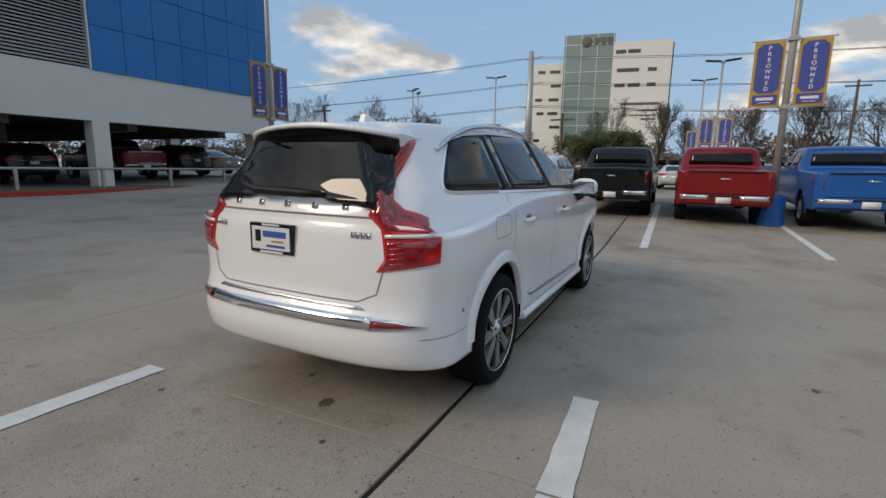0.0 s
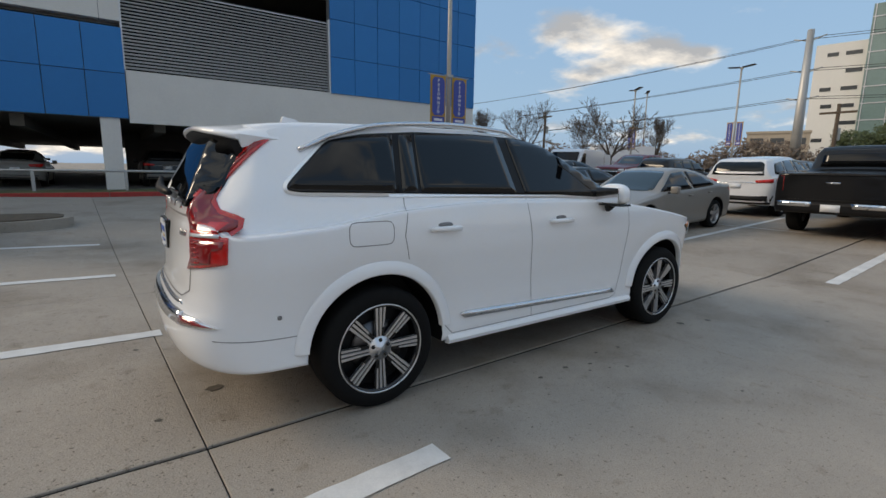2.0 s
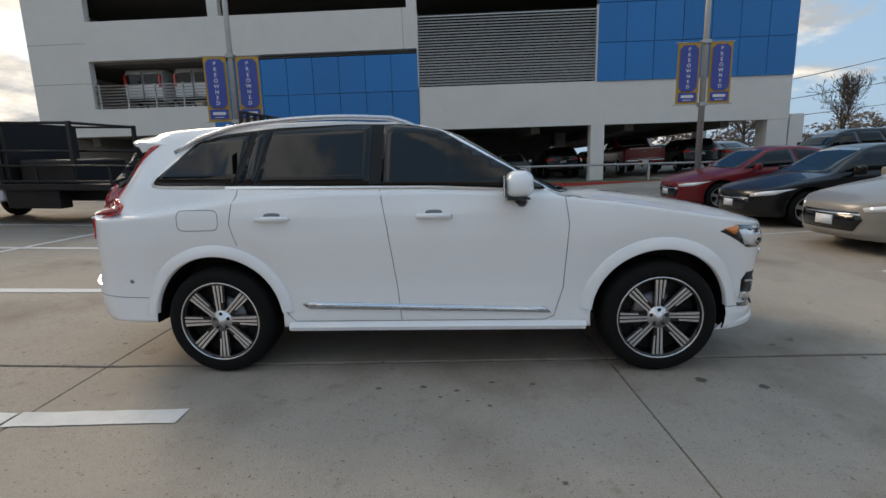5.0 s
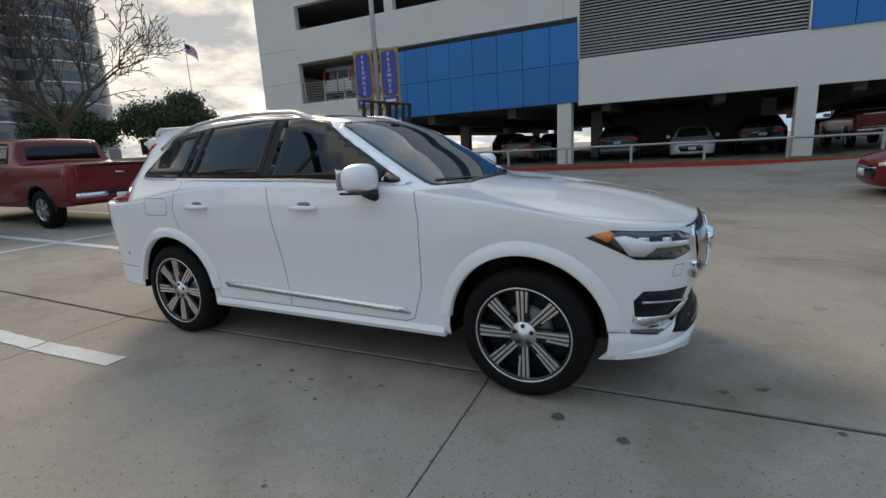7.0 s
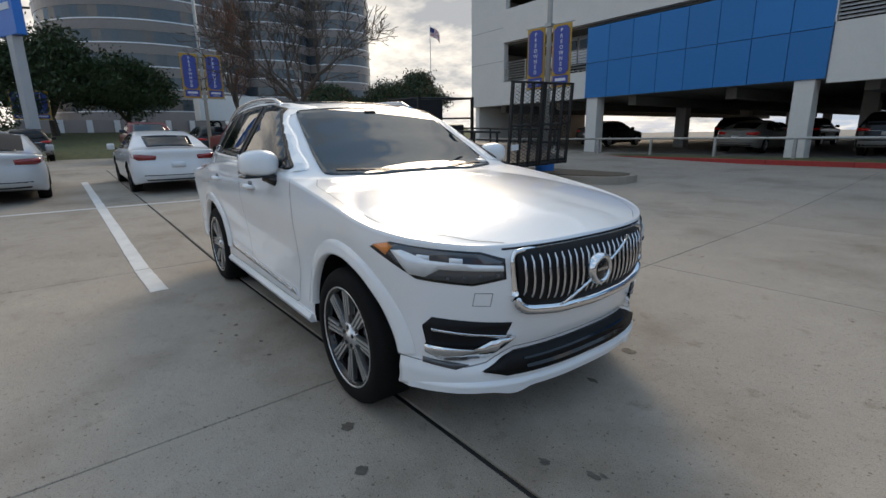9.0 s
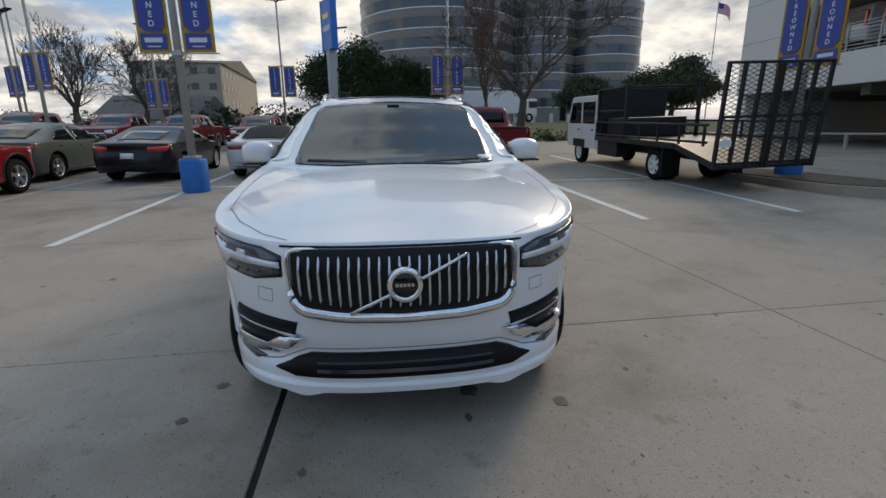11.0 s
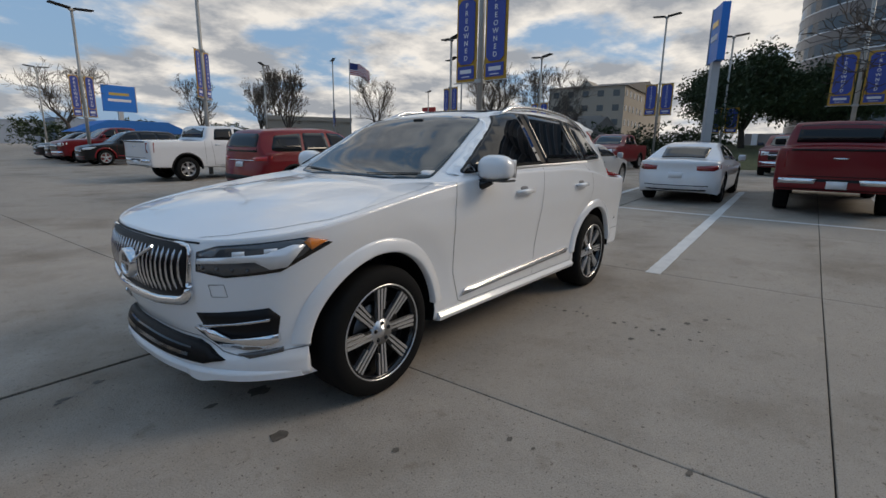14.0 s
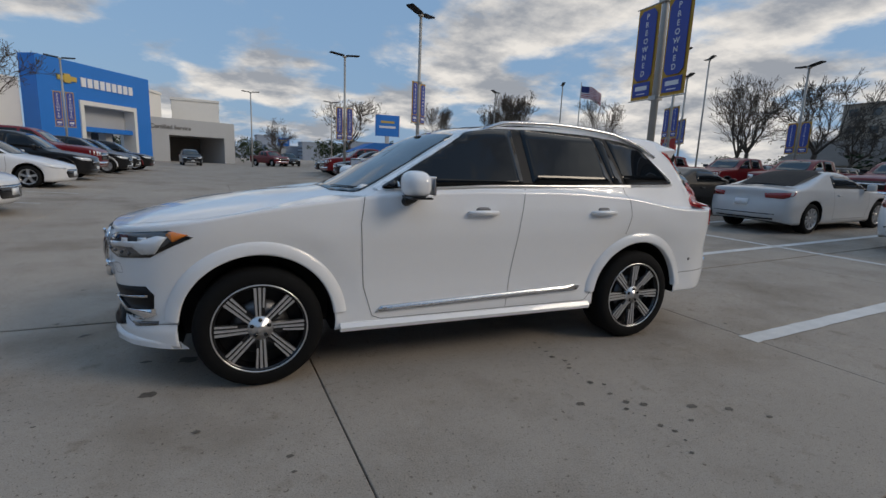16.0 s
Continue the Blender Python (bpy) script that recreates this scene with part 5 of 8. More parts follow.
def pickup_spec(L=5.85, H=1.92, W=2.04, extended=False):
    n, t = L * 0.5, -L * 0.5
    a0, a1 = t + 1.22, n - 0.98
    c0 = -0.92                                              # back of the cab
    return dict(cat="pickup truck", nose=n, tail=t, half=W / 2, corner_n=0.42, corner_t=0.22, bow_n=3.2, bow_t=5.0, lean=3.1, crown=0.05, tail_taper=-0.02, fine=0.7,
                belt=[(t, 1.34), (c0 - 0.2, 1.33), (0, 1.31), (n - 1.4, 1.26), (n - 0.5, 1.19), (n, 1.08)],
                top=[(t, 1.36), (t + 0.1, 1.365), (c0 - 0.22, 1.37), (c0 - 0.10, 1.42), (c0 + 0.05, H - 0.07), (c0 + 0.16, H - 0.015), (-0.2, H), (0.35, H - 0.03), (0.62, H - 0.14), (1.18, 1.36), (1.32, 1.32), (n - 0.6, 1.27), (n - 0.12, 1.16), (n, 1.09)],
                low=[(t, 0.52), (t + 0.5, 0.48), (0, 0.42), (n, 0.38)], side_in=[(0.36, 0.09), (0.5, 0.03), (0.7, 0.0), (1.1, 0.0), (1.34, 0.03)],
                nose_in=[(0.36, 0.08), (0.5, 0.0), (0.9, 0.0), (1.1, 0.05)], tail_in=[(0.5, 0.06), (0.62, 0.0), (1.36, 0.0)],
                axles=(a0, a1), tail_mat=PICKUP_LAMP, wheel_r=0.405, spokes=6, rim_r=0.60, gap=0.075, tyre_w=0.27, lips=2,
                glass={"front_window": [(1.05, 1.345), (0.52, H - 0.16), (0.14, H - 0.10), (0.12, 1.35)], "rear_window": [(0.03, 1.352), (0.05, H - 0.10), (c0 + 0.34, H - 0.12), (c0 + 0.22, 1.37)]},
                seams=[[(1.05, 1.30), (1.06, 0.8), (0.98, 0.5), (0.05, 0.5), (0.07, 1.32)], [(0.05, 0.5), (c0 + 0.2, 0.5), (c0 + 0.12, 1.33)], [(c0 - 0.12, 1.33), (c0 - 0.12, 0.55)]],
                handles=[(0.20, 1.17), (c0 + 0.34, 1.18)], mirror=(0.85, 1.42, 0.24), mirror_mat=PLASTIC,
                head=[(n - 0.42, W / 2 - 0.03, 1.10), (n - 0.12, W / 2 - 0.16, 1.09), (n - 0.04, W / 2 - 0.40, 1.06), (n - 0.04, W / 2 - 0.40, 0.93), (n - 0.16, W / 2 - 0.14, 0.90), (n - 0.40, W / 2 - 0.03, 1.0)],
                tail_lamp=[(t + 0.20, W / 2 - 0.01, 1.29), (t + 0.02, W / 2 - 0.08, 1.29), (t + 0.0, W / 2 - 0.15, 1.28), (t + 0.0, W / 2 - 0.15, 0.98), (t + 0.02, W / 2 - 0.08, 0.97), (t + 0.20, W / 2 - 0.01, 0.98)],
                screen=[(1.24, 0), (1.20, 0.5), (1.08, 0.74), (0.72, 0.66), (0.58, 0.60), (0.56, 0), (0.58, -0.60), (0.72, -0.66), (1.08, -0.74), (1.20, -0.5)],
                extras=[("rear_glass", "rear", [(-0.76, 1.44), (0.76, 1.44), (0.72, H - 0.13), (0.66, H - 0.09), (-0.66, H - 0.09), (-0.72, H - 0.13)], GLASS), ("rear_bumper", "rear", [(-0.95, 0.55), (0.95, 0.55), (0.97, 0.74), (0.55, 0.76), (-0.55, 0.76), (-0.97, 0.74)], PLASTIC), ("bumper_chrome", "rear", [(-0.93, 0.66), (-0.35, 0.66), (-0.32, 0.76), (-0.93, 0.76)], CHROME), ("bumper_chrome", "rear", [(0.35, 0.66), (0.93, 0.66), (0.93, 0.76), (0.32, 0.76)], CHROME),
                        ("tailgate_seam", "rear", [(-0.80, 0.80), (0.80, 0.80), (0.80, 0.815), (-0.80, 0.815)], PLASTIC), ("tailgate_ledge", "rear", [(-0.78, 1.295), (0.78, 1.295), (0.78, 1.335), (-0.78, 1.335)], PLASTIC), ("rear_plate", "rear", rect_z(0.58, 0.72, -0.16, 0.16), PLATE), ("tailgate_emblem", "rear", [(-0.10, 1.135), (0.10, 1.135), (0.13, 1.17), (-0.13, 1.17)], SATIN),
                        ("grille", "front", [(-0.62, 1.04), (-0.62, 0.72), (0.62, 0.72), (0.62, 1.04)], GLOSS_BLACK), ("grille_bar", "front", [(-0.62, 0.90), (0.62, 0.90), (0.62, 0.95), (-0.62, 0.95)], CHROME), ("front_bumper", "front", [(-0.9, 0.46), (0.9, 0.46), (0.92, 0.64), (-0.92, 0.64)], CHROME)])


# facing away beyond the joint in front of the white car
make_car("pickup_truck", "black crew-cab pickup truck with chrome bumper corners, tail to the aisle", pickup_spec(), BLACK_PAINT, place(12.05, 0.10, 2))
make_car("pickup_truck", "bright red crew-cab pickup truck with chrome bumper corners", pickup_spec(), RED_PAINT, place(11.65, -2.55, 2))
make_car("pickup_truck", "bright blue crew-cab pickup truck with body-coloured bumper", pickup_spec(), BLUE_PAINT, place(11.75, -5.30, 2), trim=BLUE_PAINT)
make_car("suv", "white compact sport utility with roof rails, tail to the aisle", suv_spec(4.65, 1.68), WHITE2, place(14.1, 3.1, 2))
make_car("suv", "black sport utility beside the blue pickup", suv_spec(4.9, 1.78), BLACK_PAINT, place(12.4, -8.1, 2))
sed = sedan_spec(4.92, 1.46, 1.85)
make_car("sedan", "taupe grey four-door sedan with black grille, nose to the aisle", sed, GREY_PAINT, place(7.85, 3.15, 181))
make_car("sedan", "black four-door sedan, nose to the aisle", sed, BLACK_PAINT, place(8.0, 6.0, 181))
make_car("sedan", "dark cherry red four-door sedan, nose to the aisle", sed, CHERRY_PAINT, place(7.9, 8.9, 181))

# behind the white car
make_car("pickup_truck", "dark cherry red crew-cab pickup with gold tailgate emblem and black bumper", pickup_spec(), CHERRY_PAINT, place(-11.6, 2.75, 182), trim=TRUCK_BLACK)
ev = sedan_spec(4.70, 1.44, 1.85)
ev["tail_mat"] = DARK_RED_LAMP
make_car("sedan", "white fastback electric sedan with dark lamps, tail to the aisle", ev, WHITE2, place(-11.35, -0.20, 182), rim=PLASTIC)
cam_spec = sedan_spec(4.84, 1.38, 1.91, True)
cam_spec["tail_mat"] = DARK_RED_LAMP
conv = make_car("convertible", "silver convertible with folded-up black canvas roof", cam_spec, SILVER_PAINT, place(-11.4, -3.55, 182))
must = make_car("coupe", "black two-door coupe with triple red tail lamps", sedan_spec(4.79, 1.38, 1.91, True), BLACK_PAINT, place(-10.7, -6.55, 182))
make_car("sedan", "dark grey-green four-door sedan", sedan_spec(4.9, 1.45, 1.86), GREEN_GREY, place(-10.6, -9.6, 182))
make_car("suv", "metallic red three-row sport utility with black lower cladding", suv_spec(5.04, 1.76, 1.98), RED_PAINT, place(-5.38, -8.95, 182))
make_car("pickup_truck", "white extended-cab pickup with black bed rack", pickup_spec(5.8, 1.86, 2.0), WHITE2, place(-5.6, -15.3, 182))

# far rows, built once and copied with other paints
def far_rows():
    proto = {"sedan": sedan_spec(), "suv": suv_spec(4.7, 1.70), "pickup": pickup_spec()}
    for q in proto.values():
        q["fine"] = 0.45
    names = {"sedan": "sedan", "suv": "suv", "pickup": "pickup_truck"}
    made = {}
    paints = {"white": WHITE2, "black": BLACK_PAINT, "red": RED_PAINT, "silver": SILVER_PAINT, "grey": GREY_PAINT, "navy": NAVY_PAINT, "cherry": CHERRY_PAINT}
    words = {"sedan": "four-door sedan", "suv": "sport utility vehicle", "pickup": "crew-cab pickup truck"}

    def put(kind, colour, x, y, heading, where, dz=0.0):
        label = colour + " " + words[kind] + " " + where
        m = place(x, y, heading, dz)
        if kind not in made:
            made[kind] = make_car(names[kind], label, proto[kind], paints[colour], m, group="far parked cars")
            return
        c = copy_thing(made[kind], m)
        tagged(c, label, group="far parked cars")
        src = made[kind].children[0].data.materials[0]
        for o in c.children_recursive:
            for sl in o.material_slots:
                if sl.material is src:
                    sl.link = "OBJECT"
                    sl.material = paints[colour]
    rnd = random.Random(5)
    W1 = "parked in the row behind"
    for kind, colour, x, y, h in (("pickup", "cherry", -24.5, -7.2, 0), ("pickup", "navy", -25.5, 1.0, 0), ("suv", "black", -26.5, 4.0, 180), ("pickup", "silver", -24.0, -11.0, 0), ("pickup", "navy", -23.5, -14.2, 0), ("pickup", "black", -21.5, -17.3, 0), ("sedan", "silver", -20.5, -20.5, 0), ("suv", "white", -21.5, -23.4, 0), ("suv", "grey", -30.5, -4.0, 180), ("sedan", "white", -31, 2.2, 180), ("pickup", "grey", -31, -9.5, 180), ("suv", "silver", -31.5, -13.0, 180), ("sedan", "cherry", -31, -16.5, 180), ("suv", "white", -33, -20.0, 180), ("pickup", "white", -39, -12, 0), ("suv", "cherry", -39, -6, 0), ("sedan", "black", -39, -17, 0), ("pickup", "silver", -39, -22, 0), ("suv", "white", -40, -28, 0), ("suv", "black", -24, -28, 0)):
        put(kind, colour, x, y, h + rnd.uniform(-2, 2), W1)
    W2 = "parked nose-in across the aisle"
    for kind, colour, x, y, h in (("suv", "red", -6.2, -26.5, 2), ("pickup", "red", -6.6, -30.0, 2), ("suv", "red", -6.4, -33.4, 2), ("suv", "cherry", -6.5, -36.8, 2), ("pickup", "white", -13.0, -22.5, 2), ("suv", "white", -14.0, -27, 2), ("pickup", "silver", -14.5, -31, 2)):
        put(kind, colour, x, y, h, W2)
    W3 = "parked in the dealership row"
    for kind, colour, x, y, h in (("sedan", "white", 8.2, -8.3, 180), ("sedan", "white", 9.0, -15.3, 180), ("suv", "black", 9.2, -19.3, 180), ("pickup", "black", 10.2, -22.6, 180), ("suv", "white", 9.2, -26.0, 180), ("suv", "white", 9.4, -29.4, 180), ("suv", "cherry", 9.2, -33.0, 180), ("suv", "silver", 6.5, -55, 100), ("pickup", "black", -2, -62, 120), ("suv", "black", -4.5, -63, 100)):
        put(kind, colour, x, y, h, W3)
    W4 = "parked beyond the front row"
    for kind, colour, x, y, h in (("suv", "white", 19.5, 9.0, 0), ("suv", "white", 21.5, 5.3, 180), ("sedan", "silver", 22, 1.2, 180), ("pickup", "white", 22.5, 13, 180), ("sedan", "silver", 28, -1.0, 0), ("suv", "navy", 27, 3.0, 0), ("sedan", "grey", 23, -5, 180), ("sedan", "black", 15.0, 12.4, 180), ("suv", "black", 14.5, 15.6, 180)):
        put(kind, colour, x, y, h, W4)
    W5 = "parked in the shade of the garage"
    for kind, colour, x, y, h in (("sedan", "white", 2.6, 23.0, 270), ("pickup", "white", 9.3, 24.0, 90), ("suv", "black", 12.4, 24.0, 90), ("sedan", "grey", 14.6, 24.5, 90), ("suv", "grey", -0.6, 23.5, 90), ("suv", "black", 5.4, 24.5, 90), ("sedan", "grey", -5.8, 24.0, 90), ("suv", "silver", -8.6, 30.0, 90), ("sedan", "black", -13.8, 24.0, 90), ("suv", "black", -7, 36, 90), ("sedan", "silver", -10, 38, 90), ("suv", "white", 0, 38, 90), ("sedan", "grey", 10.5, 38, 90), ("suv", "silver", 16, 38, 90)):
        put(kind, colour, x, y, h, W5, 0.10)


far_rows()
for s in (0.0,):
    bm = bmesh.new()
    rows = []
    for i in range(9):
        y = -0.58 + 1.16 * i / 8
        q = (y / 0.58) ** 2
        rows.append([bm.verts.new((x, y * w, z - 0.05 * q)) for x, z, w in ((0.32, 1.345, 1.0), (0.0, 1.392, 1.0), (-0.6, 1.385, 1.02), (-1.1, 1.27, 1.05), (-1.65, 1.09, 1.08))])
    for a, b in zip(rows, rows[1:]):
        for k in range(4):
            bm.faces.new((a[k], b[k], b[k + 1], a[k + 1])).smooth = True
    part("canvas_roof", bm, CANVAS, conv, "black canvas top")
# ---- ground sheet, lines, kerbs ----
gm = bmesh.new()
gu = [-900, -300, -80, -4 * GU, -2 * GU, 0, 2 * GU, 4 * GU, 5 * GU, 60, 300, 900]
gvs = [-900, -300, -80, -6 * GV, -5 * GV, -GV, 2 * GV, 3 * GV, 4 * GV, 4.8 * GV, 5 * GV, 60, 300, 900]
gg = {}
for i, u in enumerate(gu):
    for j, v in enumerate(gvs):
        x, y = from_grid(u, v)
        gg[i, j] = gm.verts.new((x, y, ground_z(x, y) - 0.014))
for i in range(len(gu) - 1):
    for j in range(len(gvs) - 1):
        f = gm.faces.new((gg[i, j], gg[i + 1, j], gg[i + 1, j + 1], gg[i, j + 1]))
        f.material_index = 1 if -4.1 * GU <= gu[i] and gu[i + 1] <= 5.1 * GU and -5.1 * GV <= gvs[j] and gvs[j + 1] <= 4.9 * GV else 0
ground = solid("ground", gm, [FAR_CONCRETE, JOINT], "pale worn concrete ground of a car park", kind="structure")


def stripe(x0, y0, x1, y1, w, mat, label, seed=0):
    """A painted line with a slightly ragged edge, following the lie of the land."""
    bm = bmesh.new()
    a, b = Vector((x0, y0)), Vector((x1, y1))
    n = max(4, int((b - a).length / 0.12))
    nrm = Vector((-(b - a).y, (b - a).x)).normalized()
    rnd = random.Random(seed)
    rows = []
    for i in range(n + 1):
        p = a.lerp(b, i / n)
        row = []
        for s in (-1, 1):
            q = p + nrm * s * (w / 2 + rnd.uniform(-0.006, 0.006))
            row.append(bm.verts.new((q.x, q.y, ground_z(q.x, q.y) + 0.006)))
        rows.append(row)
    for r0, r1 in zip(rows, rows[1:]):
        bm.faces.new((r0[0], r1[0], r1[1], r0[1]))
    solid("painted_line", bm, mat, label, "road marking", "bay lines", "structure")


WL, OL = "white painted parking bay line on concrete", "worn white painted parking bay line"
for k, (x0, y0, x1, y1, w, mt) in enumerate(((-1.452, -1.512, -2.46, -1.562, 0.155, LINE), (-2.48, -1.565, -13.0, -1.95, 0.15, LINE), (-2.50, 1.29, -13.0, 0.80, 0.165, LINE), (-2.80, 4.05, -13.5, 3.70, 0.16, LINE), (-2.20, -4.49, -13.0, -4.85, 0.14, LINE),
                                             (-2.30, -7.66, -13.0, -7.95, 0.12, OLD_LINE), (-2.4, -10.6, -13.0, -10.9, 0.12, OLD_LINE), (-2.4, -13.5, -8, -13.7, 0.12, OLD_LINE), (-3.0, 6.95, -15.5, 6.75, 0.15, LINE),
                                             (5.15, -1.27, 13.5, -1.00, 0.15, LINE), (5.55, -4.17, 13.5, -3.85, 0.14, LINE), (5.6, -7.05, 13.5, -6.7, 0.13, OLD_LINE), (5.15, 1.73, 13.0, 1.95, 0.13, LINE), (5.3, 4.60, 12, 4.8, 0.12, OLD_LINE), (5.3, 7.45, 12, 7.65, 0.12, OLD_LINE), (5.4, 10.3, 12, 10.5, 0.12, OLD_LINE),
                                             (-7.45, -13.0, -7.62, -4.7, 0.11, OLD_LINE), (-7.62, -4.7, -7.75, 7.0, 0.12, LINE), (10.1, -9.0, 9.85, 1.9, 0.10, OLD_LINE), (9.85, 1.9, 9.6, 11.0, 0.09, OLD_LINE), (6.0, -13.2, 10, -13.2, 0.12, OLD_LINE), (6.0, -10.3, 10, -10.3, 0.12, OLD_LINE))):
    stripe(x0, y0, x1, y1, w, mt, WL if mt is LINE else OL, k)

rnd = random.Random(11)
def blot(x, y, r, label="dark dried oil spot on the concrete"):
    bm = bmesh.new()
    n = 12
    ph = rnd.uniform(0, 6)
    r *= 0.7
    st = rnd.uniform(0.45, 1.0)
    vs = [bm.verts.new((x + math.cos(2 * math.pi * i / n) * r * (1 + 0.25 * math.sin(3 * i + ph)) , y + math.sin(2 * math.pi * i / n) * r * st * (1 + 0.22 * math.cos(2 * i + ph)), ground_z(x, y) + 0.0035)) for i in range(n)]
    bm.faces.new(vs)
    solid("oil_spot", bm, OIL, label, "stain", "oil spots", "structure")


for x, y, r in ((-0.355, -1.168, 0.03), (-0.067, -1.146, 0.035), (0.655, -2.068, 0.02), (-2.645, -0.374, 0.03), (0.638, -1.108, 0.025), (0.376, -1.084, 0.03), (2.056, -1.146, 0.045), (2.736, -0.341, 0.03), (0.35, -1.388, 0.02), (2.121, 0.828, 0.07), (2.206, 0.309, 0.055), (2.707, -0.373, 0.05), (1.393, 1.838, 0.02), (-0.675, 1.884, 0.04), (2.519, -0.469, 0.035), (-0.56, -2.852, 0.05), (-2.3, -0.1, 0.08), (-2.05, 0.25, 0.05), (1.72, -1.05, 0.05), (1.95, 0.35, 0.09), (0.15, -1.2, 0.03), (0.22, -1.33, 0.02), (0.05, -1.28, 0.02), (-0.95, 2.0, 0.05), (-1.15, 2.1, 0.035), (-0.8, 2.12, 0.03), (-0.3, 1.75, 0.04), (-1.3, 2.25, 0.03)):
    blot(x, y, r)
for i in range(46):
    a = rnd.uniform(0, 2 * math.pi)
    d = rnd.uniform(2.0, 6.5)
    blot(d * math.cos(a), d * math.sin(a), rnd.uniform(0.012, 0.035))
for i in range(18):
    blot(-0.615 + 0.0033 * i + rnd.uniform(-0.05, 0.05), 0.767 + 0.0936 * i + rnd.uniform(-0.04, 0.04), rnd.uniform(0.012, 0.034))

# strip along the garage: kerb, grass, rail
KY = 16.9
bm = bmesh.new()
for x in np.arange(-22, 26, 2.4):
    box(bm, x, x + 2.385, KY, KY + 0.16, 0.20, 0.45, 0, 0.015)
solid("kerb", bm, RED_KERB, "red painted concrete fire-lane kerb", kind="structure")
bm = bmesh.new()
n = 60
rows = []
for i in range(n + 1):
    x = -24 + 50 * i / n
    rows.append([bm.verts.new((x, y, z + 0.02 * noise.noise((x, y, 0)))) for y, z in ((KY + 0.15, 0.42), (KY + 0.7, 0.47), (KY + 1.3, 0.47), (18.9, 0.46))])
for a, b in zip(rows, rows[1:]):
    for k in range(3):
        bm.faces.new((a[k], b[k], b[k + 1], a[k + 1]))
solid("verge", bm, GRASS, "strip of thin winter grass along the garage", kind="structure")
rail = thing("guard_rail", "galvanised pipe guard rail along the grass strip", "railing")
for x in np.arange(-20.6, 20.0, 2.62):
    bm = bmesh.new()
    box(bm, x - 0.05, x + 0.05, 17.66, 17.76, 0.40, 1.16, 0, 0.012)
    part("post", bm, GALV, rail)
for z, r in ((1.17, 0.045),):
    bm = bmesh.new()
    tube(bm, [(-21, 17.71, z), (20, 17.71, z)], r, 8)
    part("rail", bm, GALV, rail)

# planted island with the near banner pole, by the ramp truck
bm = bmesh.new()
isl = smooth_poly([(-7.6, 8.55), (-4.2, 8.75), (-3.4, 9.4), (-3.6, 10.6), (-7.2, 10.7), (-9.0, 9.9)], 3, 0.6)
prism(bm, isl, 0.02, 0.30, "z")
solid("island_kerb", bm, FAR_CONCRETE, "low concrete kerb of a planting island", kind="structure")
bm = bmesh.new()
c = Vector((sum(p[0] for p in isl) / len(isl), sum(p[1] for p in isl) / len(isl)))
prism(bm, [((p[0] - c.x) * 0.93 + c.x, (p[1] - c.y) * 0.86 + c.y) for p in isl], 0.25, 0.325, "z")
solid("mulch_bed", bm, MULCH, "dry mulch bed in the island", kind="structure")
bm = bmesh.new()
box(bm, -14, -6.5, 16.2, 16.9, 0.28, 0.30)
solid("kerb_ramp", bm, YELLOW, "yellow painted kerb ramp", kind="structure")


# ---- parking garage ----
G0, GD = 18.68, 62.0
def wall_piece(name, x0, x1, z0, z1, mat, label, y0=G0, y1=G0 + 0.35, bevel=0.0):
    bm = bmesh.new()
    box(bm, x0, x1, y0, y1, z0, z1, 0, bevel)
    return solid(name, bm, mat, label, kind="structure")


GL, GR = -20.5, 14.62
SW = "smooth off-white stucco band of the parking garage"
wall_piece("wall_band", -1.95, GR, 2.98, 4.90, STUCCO, SW)
wall_piece("wall_band", GL, -11.75, 3.14, 4.42, STUCCO, SW)
wall_piece("wall_end", GL, -17.6, 4.424, 6.6, STUCCO, "off-white stucco end bay of the parking garage")
wall_piece("wall_band", GL, -1.97, 6.604, 8.35, STUCCO, SW)
wall_piece("wall_end", GL, -17.5, 8.354, 9.6, STUCCO, "off-white stucco end bay of the parking garage")
wall_piece("wall_band", GL, -1.97, 9.604, 12.2, STUCCO, SW)
wall_piece("wall_band", -1.966, 6.05, 9.0, 12.2, STUCCO, SW)
wall_piece("wall_pier", -2.42, -1.97, 8.354, 9.6, STUCCO, "off-white stucco pier of the parking garage", G0 + 0.02)
wall_piece("wall_pier", -11.6, -11.1, 8.354, 9.6, STUCCO, "off-white stucco pier of the parking garage", G0 + 0.02)
wall_piece("wall_joint", -2.62, -2.60, 6.32, 8.35, SEAM, "dark control joint in the stucco", G0 - 0.004, G0 + 0.05)
for zz in (5.6, 7.4):
    wall_piece("wall_joint", GL, -17.6, zz, zz + 0.02, SEAM, "dark control joint in the stucco", G0 - 0.004, G0 + 0.05)
# side walls, back and floors
wall_piece("wall_side", GL, GL + 0.35, 0.3, 12.2, STUCCO, "off-white stucco end wall of the garage", G0 + 0.355, 30.0)
wall_piece("wall_side", GR - 0.35, GR, 4.9, 12.2, BLUE_PANEL, "blue clad end wall of the garage", G0 + 0.355, GD)
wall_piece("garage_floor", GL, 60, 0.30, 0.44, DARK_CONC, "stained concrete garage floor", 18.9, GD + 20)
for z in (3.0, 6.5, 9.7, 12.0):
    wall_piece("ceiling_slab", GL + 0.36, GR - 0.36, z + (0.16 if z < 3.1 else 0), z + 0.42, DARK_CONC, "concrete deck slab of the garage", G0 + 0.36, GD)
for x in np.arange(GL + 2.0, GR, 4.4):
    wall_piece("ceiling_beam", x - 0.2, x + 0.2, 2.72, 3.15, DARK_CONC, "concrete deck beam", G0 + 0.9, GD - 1)
